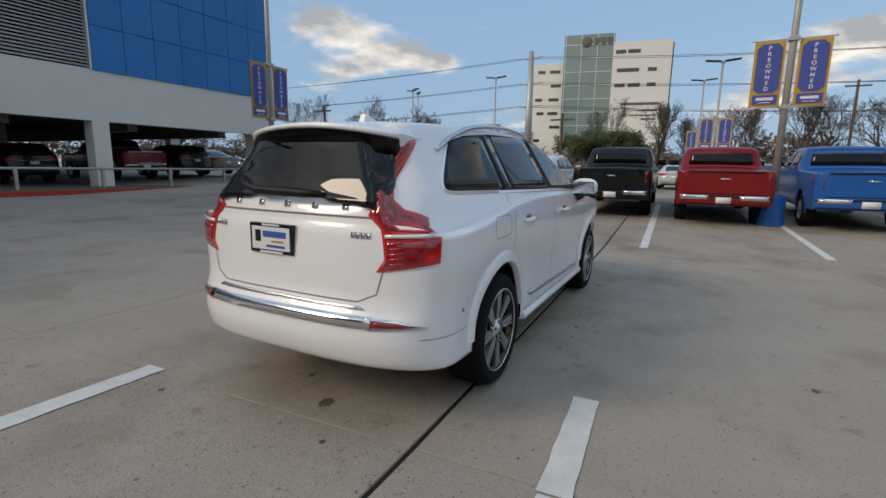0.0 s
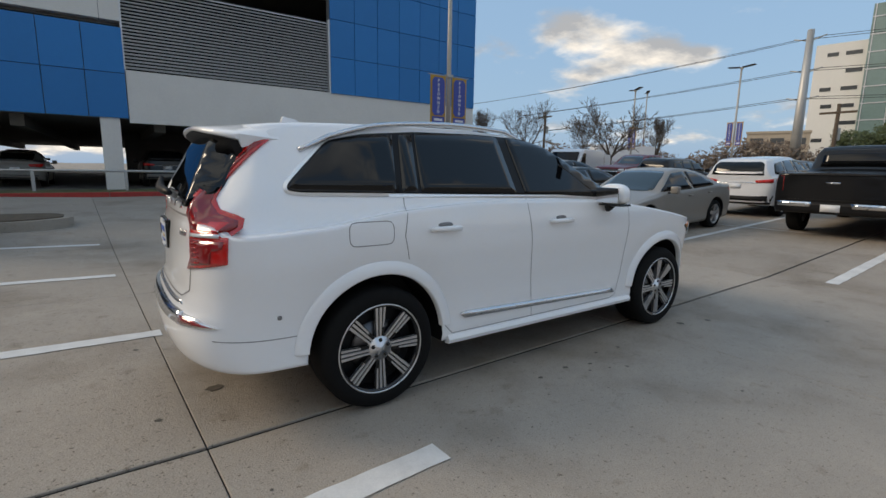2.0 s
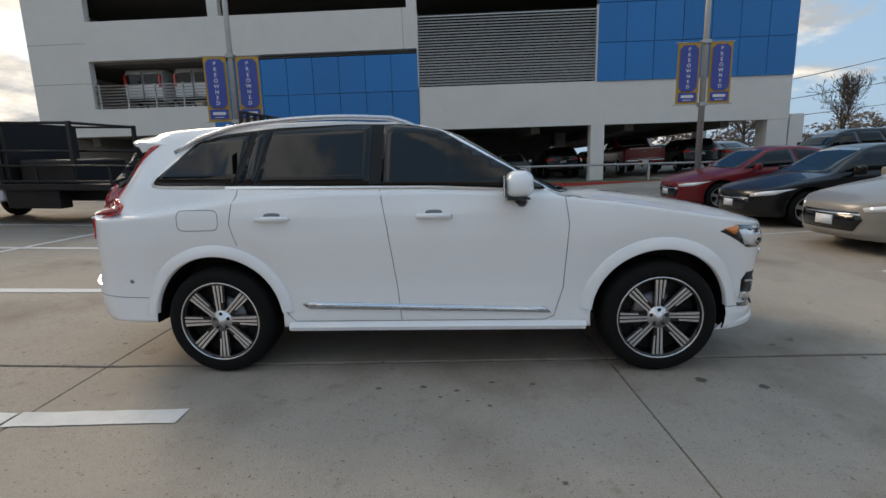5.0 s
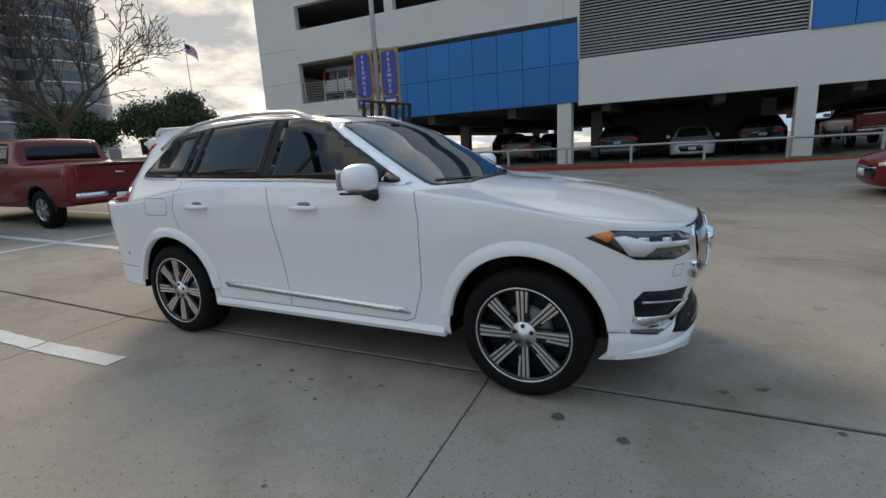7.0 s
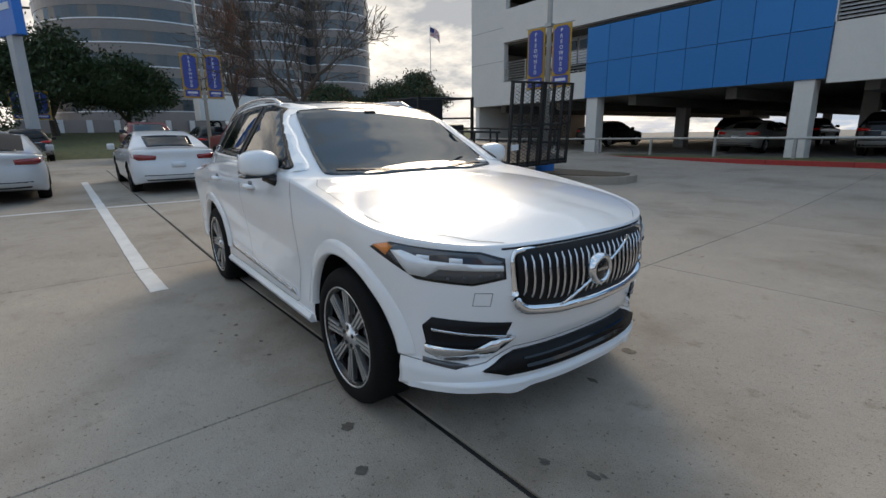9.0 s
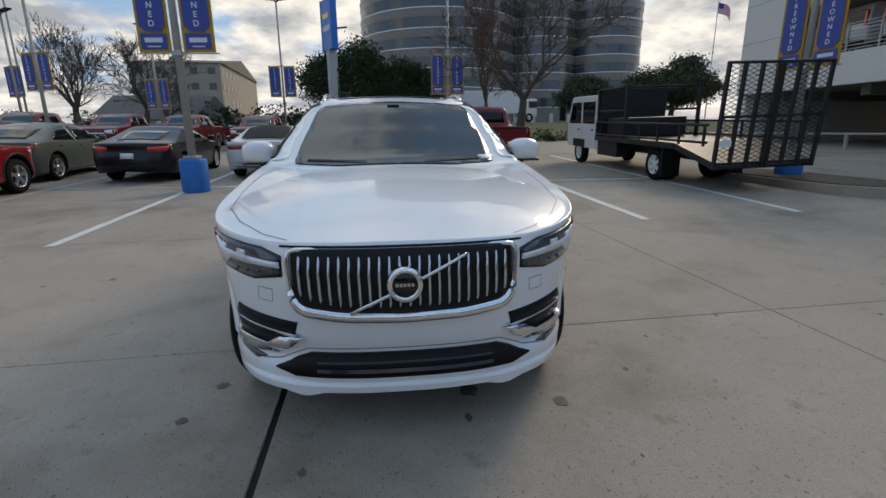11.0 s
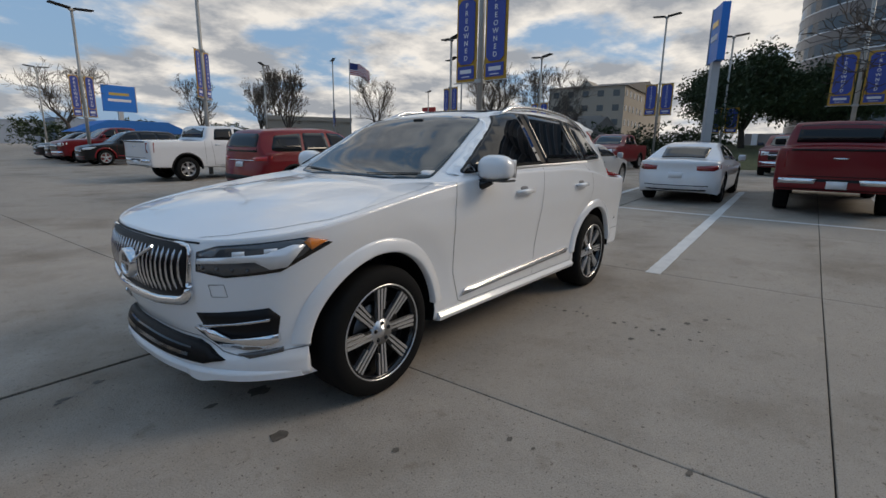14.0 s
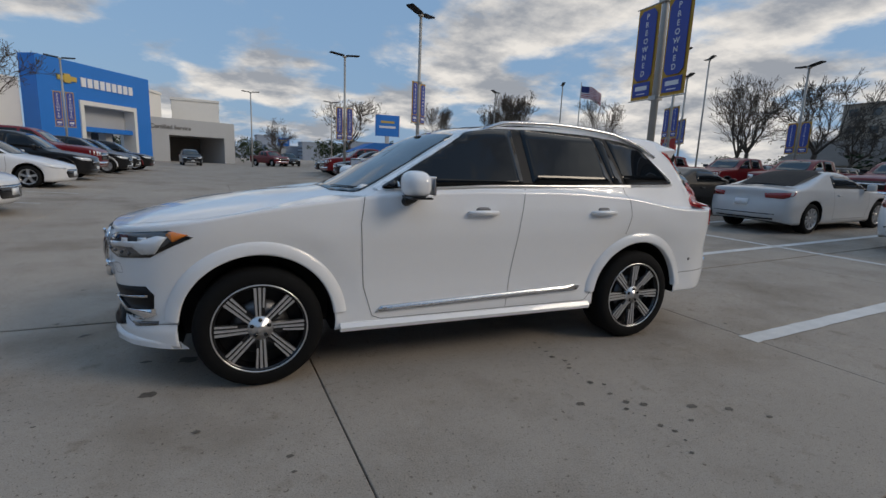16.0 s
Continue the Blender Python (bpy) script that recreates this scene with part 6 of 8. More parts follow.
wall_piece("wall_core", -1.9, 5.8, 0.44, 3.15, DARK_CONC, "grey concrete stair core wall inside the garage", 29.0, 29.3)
for x in np.arange(-11.35, 16, 8.78):
    for y in (G0 + 0.01, 27.5, 36.5, 45.5, 54.5):
        bm = bmesh.new()
        box(bm, x - 0.31, x + 0.31, y, y + 0.6, 0.40, 3.2, 0, 0.02)
        solid("column", bm, STUCCO, "square white-painted garage column", "column", "garage columns", "structure")
bm = bmesh.new()
box(bm, GR - 0.9, GR, G0 + 0.01, G0 + 0.9, 0.40, 2.975, 0, 0.02)
solid("column", bm, STUCCO, "square white-painted garage column", "column", "garage columns", "structure")


def panel_wall(name, x0, x1, z0, z1, nx, zs, label):
    """Blue metal cladding > each panel."""
    base = wall_piece(name, x0, x1, z0, z1, SEAM, label, G0 + 0.03, G0 + 0.36)
    w = (x1 - x0) / nx
    for a, b in zip(zs, zs[1:]):
        me = None
        for i in range(nx):
            if me is None:
                bm = bmesh.new()
                box(bm, 0.012, w - 0.012, -0.06, 0.028, 0.012, b - a - 0.012, 0, 0.004)
                me = mesh_of(bm, BLUE_PANEL, "panel")
            o = new("panel", me)
            o.parent = base
            o.location = (x0 + w * i, G0 + 0.0, a)
    return base


panel_wall("wall_cladding", -11.75, -1.97, 3.12, 6.38, 8, (3.12, 4.75, 6.38), "bright blue metal panel cladding on the garage")
panel_wall("wall_cladding", 6.10, GR, 4.86, 12.2, 7, (4.86, 6.5, 8.15, 9.8, 11.0, 12.2), "bright blue metal panel cladding on the garage")
lv = wall_piece("louvre_screen", -1.93, 6.03, 4.93, 8.05, PLASTIC, "grey horizontal louvre screen on the garage", G0 + 0.20, G0 + 0.35)
bm = bmesh.new()
prism(bm, [(0.0, 0.0), (0.02, 0.0), (0.15, 0.075), (0.15, 0.095)], 0, 7.96, "x")
lvm = mesh_of(bm, LOUVRE, "slat")
for i in range(25):
    o = new("slat", lvm)
    o.parent = lv
    o.location = (-1.93, G0 - 0.01, 4.96 + 0.1225 * i)
for x0, x1, z0, z1 in ((-2.0, -1.93, 4.9, 8.1), (6.03, 6.10, 4.9, 8.1)):
    bm = bmesh.new()
    box(bm, x0, x1, G0 - 0.03, G0 + 0.2, z0, z1)
    part("louvre_frame", bm, LOUVRE, lv)
# upper opening with railing and vans behind it
rl = thing("deck_railing", "white steel railing in the upper garage opening", "railing")
for i in range(8):
    bm = bmesh.new()
    tube(bm, [(-17.6, G0 + 0.15, 4.52 + 0.14 * i), (-11.75, G0 + 0.15, 4.52 + 0.14 * i)], 0.022, 6)
    part("rail", bm, GALV, rl)
for i in range(5):
    bm = bmesh.new()
    box(bm, -17.4 + 1.38 * i, -17.34 + 1.38 * i, G0 + 0.12, G0 + 0.18, 4.42, 5.55)
    part("post", bm, GALV, rl)


def make_van(x, y, z, heading, label):
    """A white panel van > body, rear doors, windows, lamps, wheels."""
    van = thing("van", label, "van", "white vans", Matrix.Translation((x, y, z)) @ Matrix.Rotation(radians(heading), 4, "Z"))
    bm = bmesh.new()
    prof = [(-2.6, 0.5), (-2.65, 1.1), (-2.55, 1.9), (-2.4, 2.08), (1.2, 2.08), (1.5, 1.95), (2.0, 1.25), (2.7, 1.1), (2.75, 0.5)]
    fs = prism(bm, prof, -0.98, 0.98, "y")
    bmesh.ops.bevel(bm, geom=[e for e in bm.edges], offset=0.09, segments=3, affect="EDGES", profile=0.6)
    part("body", bm, WHITE2, van)
    for s in (-1, 1):
        bm = bmesh.new()
        box(bm, -2.66, -2.585, s * 0.46 - 0.36, s * 0.46 + 0.36, 1.28, 1.80, 0, 0.02)
        part("rear_window", bm, GLASS, van)
        bm = bmesh.new()
        box(bm, -2.70, -2.55, s * 0.90 - 0.05, s * 0.90 + 0.05, 1.15, 1.75, 0, 0.015)
        part("tail_light", bm, RED_LAMP, van)
        bm = bmesh.new()
        prism(bm, [(1.0, 1.22), (1.86, 1.22), (1.42, 1.82), (1.0, 1.82)], s * 0.965, s * 0.99, "y")
        part("side_window", bm, GLASS, van)
        for cx in (-1.6, 1.7):
            wheel(van, cx, s * 0.98, 0.37, 0.24, 5, ALLOY2, 0.6, False, False)
    bm = bmesh.new()
    box(bm, -2.68, -2.64, -0.03, 0.03, 0.6, 1.9)
    part("door_seam", bm, SEAM, van)
    bm = bmesh.new()
    prism(bm, [(1.58, 1.88), (1.98, 1.30), (2.0, 1.32), (1.60, 1.90)], -0.80, 0.80, "y")
    part("windscreen", bm, GLASS, van)
    bm = bmesh.new()
    box(bm, -2.78, -2.6, -0.95, 0.95, 0.45, 0.62, 0, 0.03)
    part("bumper", bm, PLASTIC, van)
    return van


for x in (-13.4, -16.0):
    make_van(x, G0 + 4.0, 4.42, 90, "white cargo van parked on the upper garage deck")
def make_box_truck(x, y, heading):
    """A delivery truck > cargo box, cab, windows, bumper, wheels."""
    t = thing("box_truck", "white box truck parked beyond the car rows", "truck", m=place(x, y, heading))
    bm = bmesh.new()
    box(bm, -4.6, 1.6, -1.22, 1.22, 0.95, 3.45, 0, 0.04)
    part("cargo_box", bm, WHITE2, t)
    bm = bmesh.new()
    prism(bm, [(1.75, 0.55), (3.55, 0.55), (3.62, 1.25), (3.25, 2.35), (3.0, 2.45), (1.75, 2.45)], -1.02, 1.02, "y")
    cab = part("cab", bm, WHITE2, t)
    bm = bmesh.new()
    box(bm, -4.5, 3.3, -0.55, 0.55, 0.55, 0.93)
    part("chassis", bm, TRUCK_BLACK, t)
    for s in (1, -1):
        bm = bmesh.new()
        prism(bm, [(2.15, 1.50), (3.35, 1.50), (3.08, 2.25), (2.15, 2.25)], s * 1.015, s * 1.03, "y")
        part("side_window", bm, GLASS, cab)
        for wx in (-3.2, 2.75):
            wheel(t, wx, s * 1.05, 0.42, 0.26, 6, ALLOY2, 0.58, False, False)
    bm = bmesh.new()
    box(bm, 3.5, 3.68, -1.0, 1.0, 0.45, 0.72, 0, 0.03)
    part("front_bumper", bm, PLASTIC, t)
    return t


make_box_truck(42.0, 29.5, 145)
make_van(20.5, 16.0, ground_z(20, 16), 200, "white cargo van beyond the sedans")
make_van(26.0, 19.5, ground_z(20, 16), 200, "white delivery van beyond the sedans")


# ---- banner poles and lamps ----
WORDS = {}


def text_mesh(word, size, mat, parent, m, vertical=False):
    """Lettering from the built-in font, made once for each word."""
    if (word, mat.name) not in WORDS:
        cu = bpy.data.curves.new("word", "FONT")
        cu.body = "\n".join(word) if vertical else word
        cu.size = 1.0
        cu.align_x, cu.align_y = "CENTER", "CENTER"
        cu.space_line = 1.06
        cu.extrude = 0.012
        cu.offset = 0.018
        o = new("word", cu)
        dg = bpy.context.evaluated_depsgraph_get()
        me = bpy.data.meshes.new_from_object(o.evaluated_get(dg))
        bpy.data.objects.remove(o)
        me.materials.clear()
        me.materials.append(mat)
        WORDS[word, mat.name] = me
    t = new("lettering", WORDS[word, mat.name])
    t.parent = parent
    t.matrix_local = m @ Matrix.Scale(size, 4)
    return t




def banner(parent, x, w, z0, z1, word="PREOWNED", face=1):
    """A cloth banner > gold sheet, blue field, lower field, bars, lettering; hung from two arms, seen from both sides."""
    bn = new("banner")
    bn.parent = parent
    h = z1 - z0
    cx = x + w / 2 if w > 0 else x + w / 2
    W = abs(w)
    bm = bmesh.new()
    n = 8
    for s in (0.010, -0.010):
        rows = [[bm.verts.new((cx - W / 2 + W * i / n, s + 0.015 * math.sin(3.0 * i / n) * (j / 6) * (1 - j / 6) * 4, z0 + h * j / 6)) for i in range(n + 1)] for j in range(7)]
        for a, b in zip(rows, rows[1:]):
            for k in range(n):
                bm.faces.new((a[k], a[k + 1], b[k + 1], b[k]))
    part("sheet", bm, BANNER_GOLD, bn, "gold bordered vinyl banner")
    e = 0.07 * W / 0.75
    lo = z0 + h * 0.20
    c8 = 0.12 * W / 0.75
    for s in (1, -1):
        yy = -s * 0.030
        bm = bmesh.new()
        x0, x1, za, zb = cx - W / 2 + e, cx + W / 2 - e, lo + e * 0.3, z1 - e
        prism(bm, [(x0 + c8, za), (x1 - c8, za), (x1, za + c8), (x1, zb - c8), (x1 - c8, zb), (x0 + c8, zb), (x0, zb - c8), (x0, za + c8)], yy, yy + s * 0.004, "y")
        part("blue_field", bm, BANNER_BLUE, bn)
        bm = bmesh.new()
        box(bm, cx - W / 2 + e, cx + W / 2 - e, min(yy, yy + s * 0.004), max(yy, yy + s * 0.004), z0 + e, lo - e * 0.4)
        part("lower_field", bm, BANNER_BLUE, bn)
        for bw, bz, bh in ((0.56, 0.58, 0.30), (0.40, 0.18, 0.07)):
            zz = z0 + e + (lo - z0 - e * 1.4) * bz
            bh2 = bh * (lo - z0 - e * 1.4)
            bm = bmesh.new()
            box(bm, cx - W * bw / 2, cx + W * bw / 2, min(yy - s * 0.004, yy), max(yy - s * 0.004, yy), zz - bh2 / 2, zz + bh2 / 2)
            part("name_bar", bm, BANNER_WHITE, bn)
        text_mesh(word, h * 0.083, BANNER_WHITE, bn, Matrix.Translation((cx, yy - s * 0.006, (za + zb) / 2 + 0.0)) @ Matrix.Rotation(math.pi / 2, 4, "X") @ (Matrix.Identity(4) if s > 0 else Matrix.Rotation(math.pi, 4, "Y")), True)
    return bn


def light_pole(x, y, height, banners=None, base=False, turn=0.0, label="", heads=2, r=0.085, word="PREOWNED", bw=0.62, mat=None, gz=None):
    """A lamp post > pole, base, arms, lamp heads, banners."""
    pz = ground_z(x, y) if gz is None else gz
    lp = thing("street_lamp", label or "tall grey steel lamp post with twin flat lamp heads", "lamp post", "lamp posts", Matrix.Translation((x, y, pz)) @ Matrix.Rotation(radians(turn), 4, "Z"))
    mat = mat or POLE_PAINT
    z0 = 0.0
    if base:
        bm = bmesh.new()
        lathe(bm, [(0.001, 0.0), (0.285, 0.0), (0.29, -0.02), (0.29, -0.70), (0.27, -0.74), (0.001, -0.75)], 28)
        bmesh.ops.rotate(bm, verts=bm.verts[:], cent=(0, 0, 0), matrix=Matrix.Rotation(-math.pi / 2, 3, "X"))
        lo = min(v.co.z for v in bm.verts)
        bmesh.ops.translate(bm, verts=bm.verts[:], vec=(0, 0, -lo - 0.01))
        part("pole_base", bm, POLE_BLUE, lp, "bright blue painted concrete pole base")
        bm = bmesh.new()
        box(bm, -0.15, 0.15, -0.15, 0.15, 0.735, 0.80, 0, 0.02)
        part("base_plate", bm, mat, lp)
        z0 = 0.75
    bm = bmesh.new()
    tube(bm, [(0, 0, z0 - 0.02), (0, 0, height)], [r, r * 0.72], 14)
    part("pole", bm, mat, lp)
    if heads:
        for s in (-1, 1)[:heads]:
            bm = bmesh.new()
            box(bm, min(s * 0.08, s * 0.95), max(s * 0.08, s * 0.95), -0.17, 0.17, height + 0.02, height + 0.10, 0, 0.03)
            for v in bm.verts:
                v.co.z += abs(v.co.x) * 0.10
            part("lamp_head", bm, PLASTIC, lp)
        bm = bmesh.new()
        box(bm, -0.12, 0.12, -0.09, 0.09, height - 0.05, height + 0.06, 0, 0.02)
        part("lamp_bracket", bm, mat, lp)
    if banners:
        z0b, z1b = banners
        for s in (-1, 1):
            for z in (z0b - 0.02, z1b + 0.02):
                bm = bmesh.new()
                tube(bm, [(s * r * 0.6, 0, z), (s * (bw + 0.20), 0, z)], 0.014, 6)
                part("banner_arm", bm, GALV, lp)
            banner(lp, s * 0.13, s * bw, z0b, z1b, word)
        for z in (z0b - 0.02, z1b + 0.02):
            bm = bmesh.new()
            box(bm, -r - 0.02, r + 0.02, -r - 0.02, r + 0.02, z - 0.05, z + 0.05, 0, 0.01)
            part("pole_clamp", bm, GALV, lp)
    return lp


BL = "grey steel lamp post with two blue and gold banners"
BLB = "grey lamp post on blue base with two blue gold banners"
light_pole(6.78, 10.07, 9.0, (2.75, 4.35), True, 0, BLB, bw=0.60, gz=0.12)
light_pole(-6.33, 9.62, 9.0, (2.72, 4.45), True, 8, BLB, bw=0.62, gz=0.05)
light_pole(-7.0, -4.42, 8.5, (2.95, 4.95), True, 86, BLB, bw=0.66)
light_pole(9.75, -3.75, 8.5, (2.85, 4.35), True, 90, BLB, bw=0.62)
light_pole(-21.1, 3.07, 8.4, (2.85, 4.75), False, 90, BL, bw=0.72)
light_pole(-5.7, -16.4, 7.35, (2.9, 4.6), False, 40, BL, bw=0.42)
light_pole(-19.3, -15.1, 6.9, (2.75, 4.3), False, 70, BL, bw=0.62)
light_pole(-4.7, -27.5, 7.5, (2.4, 4.4), False, 10, BL, bw=0.42)
light_pole(-29.0, -14.5, 7.3, (2.4, 4.2), False, 70, BL, bw=0.75)
light_pole(-36.7, -27.5, 10.8, None, False, 60)
light_pole(-34.8, -7.9, 10.3, (3.6, 5.8), False, 86, BL, bw=0.85)
light_pole(-37.5, -4.0, 9.0, (2.4, 4.2), False, 90, BL, bw=0.85)
light_pole(-31.1, -40.8, 9.8, (2.9, 4.7), False, 60, BL, bw=0.75)
light_pole(-22.8, -40.7, 8.2, None, False, 40)
light_pole(-49.8, -43.3, 8.5, (3.0, 4.8), False, 60, BL, bw=0.75)
light_pole(-28, -22.0, 7.6, (3.0, 4.7), False, 60, BL, bw=0.7)
light_pole(0.2, -57, 8.4, None, False, 0)
light_pole(-9, -57, 7.8, None, False, 0)
light_pole(13.8, -42.0, 7.6, (2.6, 5.2), False, 20, BL, bw=0.5)
light_pole(30.2, -2.9, 7.6, (2.4, 4.3), False, 90, BL, bw=0.75, word="PREOWNED")
light_pole(40.5, -2.0, 8.2, (2.6, 4.3), False, 90, BL, bw=0.75)
light_pole(37.4, 14.7, 8.8, (3.0, 4.8), False, 90, BL, bw=0.45)
light_pole(47.2, 28.7, 9.4, (3.0, 4.6), False, 40, BL, bw=0.5)
light_pole(35.3, 22.2, 7.7, (2.8, 4.6), False, 60, BL, bw=0.55)


# ---- crew-cab landscape truck with its raised mesh ramp ----
def make_ramp_truck():
    tr = thing("ramp_truck", "white cab-over crew truck with black steel flatbed and raised mesh ramp", "truck", m=place(-9.15, 7.72, 180.5))
    # built facing +x, bed behind
    bm = bmesh.new()
    prof = [(1.62, 0.62), (1.62, 2.18), (1.72, 2.26), (3.75, 2.26), (3.92, 2.16), (4.25, 1.42), (4.27, 0.66), (4.15, 0.55), (1.8, 0.55)]
    prism(bm, prof, -1.0, 1.0, "y")
    bmesh.ops.bevel(bm, geom=bm.edges[:], offset=0.05, segments=2, affect="EDGES", profile=0.6)
    cab = part("cab", bm, WHITE2, tr, "white crew cab")
    for s in (-1, 1):
        for nm, poly in (("front_window", [(3.02, 1.36), (4.05, 1.36), (3.78, 2.06), (3.02, 2.06)]), ("rear_window", [(1.90, 1.36), (2.86, 1.36), (2.86, 2.06), (1.90, 2.06)])):
            bm = bmesh.new()
            prism(bm, poly, s * 0.99, s * 1.008, "y")
            part(nm, bm, GLASS, cab)
        for hx in (3.10, 1.98):
            bm = bmesh.new()
            box(bm, hx, hx + 0.16, min(s * 0.995, s * 1.02), max(s * 0.995, s * 1.02), 1.14, 1.18)
            part("door_handle", bm, PLASTIC, cab)
        for lx in (2.94, 1.80):
            bm = bmesh.new()
            box(bm, lx - 0.006, lx + 0.006, min(s * 0.99, s * 1.004), max(s * 0.99, s * 1.004), 0.62, 2.1)
            part("door_seam", bm, SEAM, cab)
        bm = bmesh.new()
        box(bm, 4.18, 4.32, s * 1.22 - 0.10, s * 1.22 + 0.10, 1.45, 1.95, 0, 0.03)
        part("mirror", bm, PLASTIC, cab)
        bm = bmesh.new()
        tube(bm, [(4.15, s * 0.99, 2.0), (4.25, s * 1.22, 1.96)], 0.015, 6)
        part("mirror_arm", bm, PLASTIC, cab)
        for cx in (3.15,):
            w_ = wheel(tr, cx, s * 0.98, 0.40, 0.22, 6, WHITE2, 0.62, False, False)
        for oy in (1.0, 0.72):
            wheel(tr, -1.75, s * oy, 0.40, 0.22, 6, WHITE2, 0.62, False, False)
        bm = bmesh.new()
        box(bm, 2.62, 3.70, min(s * 0.70, s * 1.005), max(s * 0.70, s * 1.005), 0.56, 0.86, 0, 0.04)
        part("wheel_house", bm, PLASTIC, tr)
        bm = bmesh.new()
        box(bm, 0.2, 1.5, min(s * 0.70, s * 1.05), max(s * 0.70, s * 1.05), 0.42, 0.92, 0, 0.02)
        part("tool_box", bm, TRUCK_BLACK, tr)
        bm = bmesh.new()
        box(bm, -2.30, -2.22, min(s * 0.62, s * 1.1), max(s * 0.62, s * 1.1), 0.15, 0.9)
        part("mud_flap", bm, PLASTIC, tr)
        # side rails
        for z in (1.06, 1.42):
            bm = bmesh.new()
            tube(bm, [(1.5, s * 1.12, z), (-3.9, s * 1.12, z)], 0.03, 6)
            part("side_rail", bm, TRUCK_BLACK, tr)
        for x in np.arange(-3.8, 1.6, 0.88):
            bm = bmesh.new()
            box(bm, x - 0.025, x + 0.025, s * 1.12 - 0.02, s * 1.12 + 0.02, 0.98, 1.44)
            part("stake", bm, TRUCK_BLACK, tr)
        # rack ends
        for x in (1.45, -0.30):
            bm = bmesh.new()
            box(bm, x - 0.04, x + 0.04, s * 1.08 - 0.04, s * 1.08 + 0.04, 0.98, 2.42)
            part("rack_post", bm, TRUCK_BLACK, tr)
        for z in (1.75, 2.38):
            bm = bmesh.new()
            tube(bm, [(1.45, s * 1.08, z), (-0.30, s * 1.08, z)], 0.035, 6)
            part("rack_rail", bm, TRUCK_BLACK, tr)
    bm = bmesh.new()
    prism(bm, [(3.96, 2.06), (4.20, 1.42), (4.275, 1.42), (4.00, 2.12)], -0.86, 0.86, "y")
    part("windscreen", bm, GLASS, cab)
    bm = bmesh.new()
    box(bm, -2.7, 4.0, -0.42, 0.42, 0.55, 0.80)
    part("chassis", bm, TRUCK_BLACK, tr)
    bm = bmesh.new()
    box(bm, -2.75, 1.55, -1.14, 1.14, 0.86, 1.0, 0, 0.01)
    part("bed_deck", bm, TRUCK_BLACK, tr)
    bm = bmesh.new()
    prism(bm, [(-2.75, 0.86), (-2.75, 1.0), (-4.2, 0.66), (-4.2, 0.52)], -1.12, 1.12, "y")
    part("dovetail", bm, TRUCK_BLACK, tr, "sloping rear deck")
    bm = bmesh.new()
    box(bm, 1.30, 1.42, -1.06, 1.06, 1.0, 2.40)
    part("headboard", bm, TRUCK_BLACK, tr)
    for z in (2.38,):
        for x in (1.45, -0.30):
            bm = bmesh.new()
            tube(bm, [(x, -1.08, z), (x, 1.08, z)], 0.035, 6)
            part("rack_bar", bm, TRUCK_BLACK, tr)
    bm = bmesh.new()
    box(bm, -0.1, 1.2, -0.9, 0.9, 1.0, 1.55, 0, 0.05)
    part("storage_chest", bm, TRUCK_BLACK, tr)
    # upright ramp gates with expanded mesh
    for s in (-1, 1):
        gate = new("ramp_gate")
        gate.parent = tr
        y0, y1 = (0.03, 1.14) if s > 0 else (-1.14, -0.03)
        lean = lambda z: -4.2 - (z - 0.55) * 0.06
        for y in (y0 + 0.02, (y0 * 2 + y1) / 3, (y0 + 2 * y1) / 3, y1 - 0.02):
            bm = bmesh.new()
            vs = []
            box(bm, -0.035, 0.035, y - 0.03, y + 0.03, 0.52, 2.62)
            for v in bm.verts:
                v.co.x += lean(v.co.z)
            part("upright", bm, TRUCK_BLACK, gate)
        for z in (0.58, 1.58, 2.60):
            bm = bmesh.new()
            tube(bm, [(lean(z), y0, z), (lean(z), y1, z)], 0.032, 6)
            part("cross_bar", bm, TRUCK_BLACK, gate)
        bm = bmesh.new()
        ny, nz = 12, 22
        for a in range(ny):
            for c in range(nz):
                ya, za = y0 + (y1 - y0) * (a + 0.5) / ny, 0.60 + 1.98 * (c + (0.5 if a % 2 else 0)) / nz
                dy, dz_ = (y1 - y0) / ny, 1.98 / nz / 2
                for q in (1, -1):
                    p0, p1 = Vector((lean(za), ya - dy * 0.5, za)), Vector((lean(za), ya + dy * 0.5, za + q * dz_))
                    n_ = Vector((0, -(p1 - p0).z, (p1 - p0).y)).normalized() * 0.006
                    bm.faces.new([bm.verts.new(v) for v in (p0 - n_, p1 - n_, p1 + n_, p0 + n_)])
        tagged(part("mesh", bm, TRUCK_BLACK, gate, "black expanded steel mesh", False), kind="stuff")
    bm = bmesh.new()
    box(bm, -4.30, -4.27, 0.85, 1.10, 0.98, 1.12)
    part("tail_plate", bm, PLATE, tr)


make_ramp_truck()
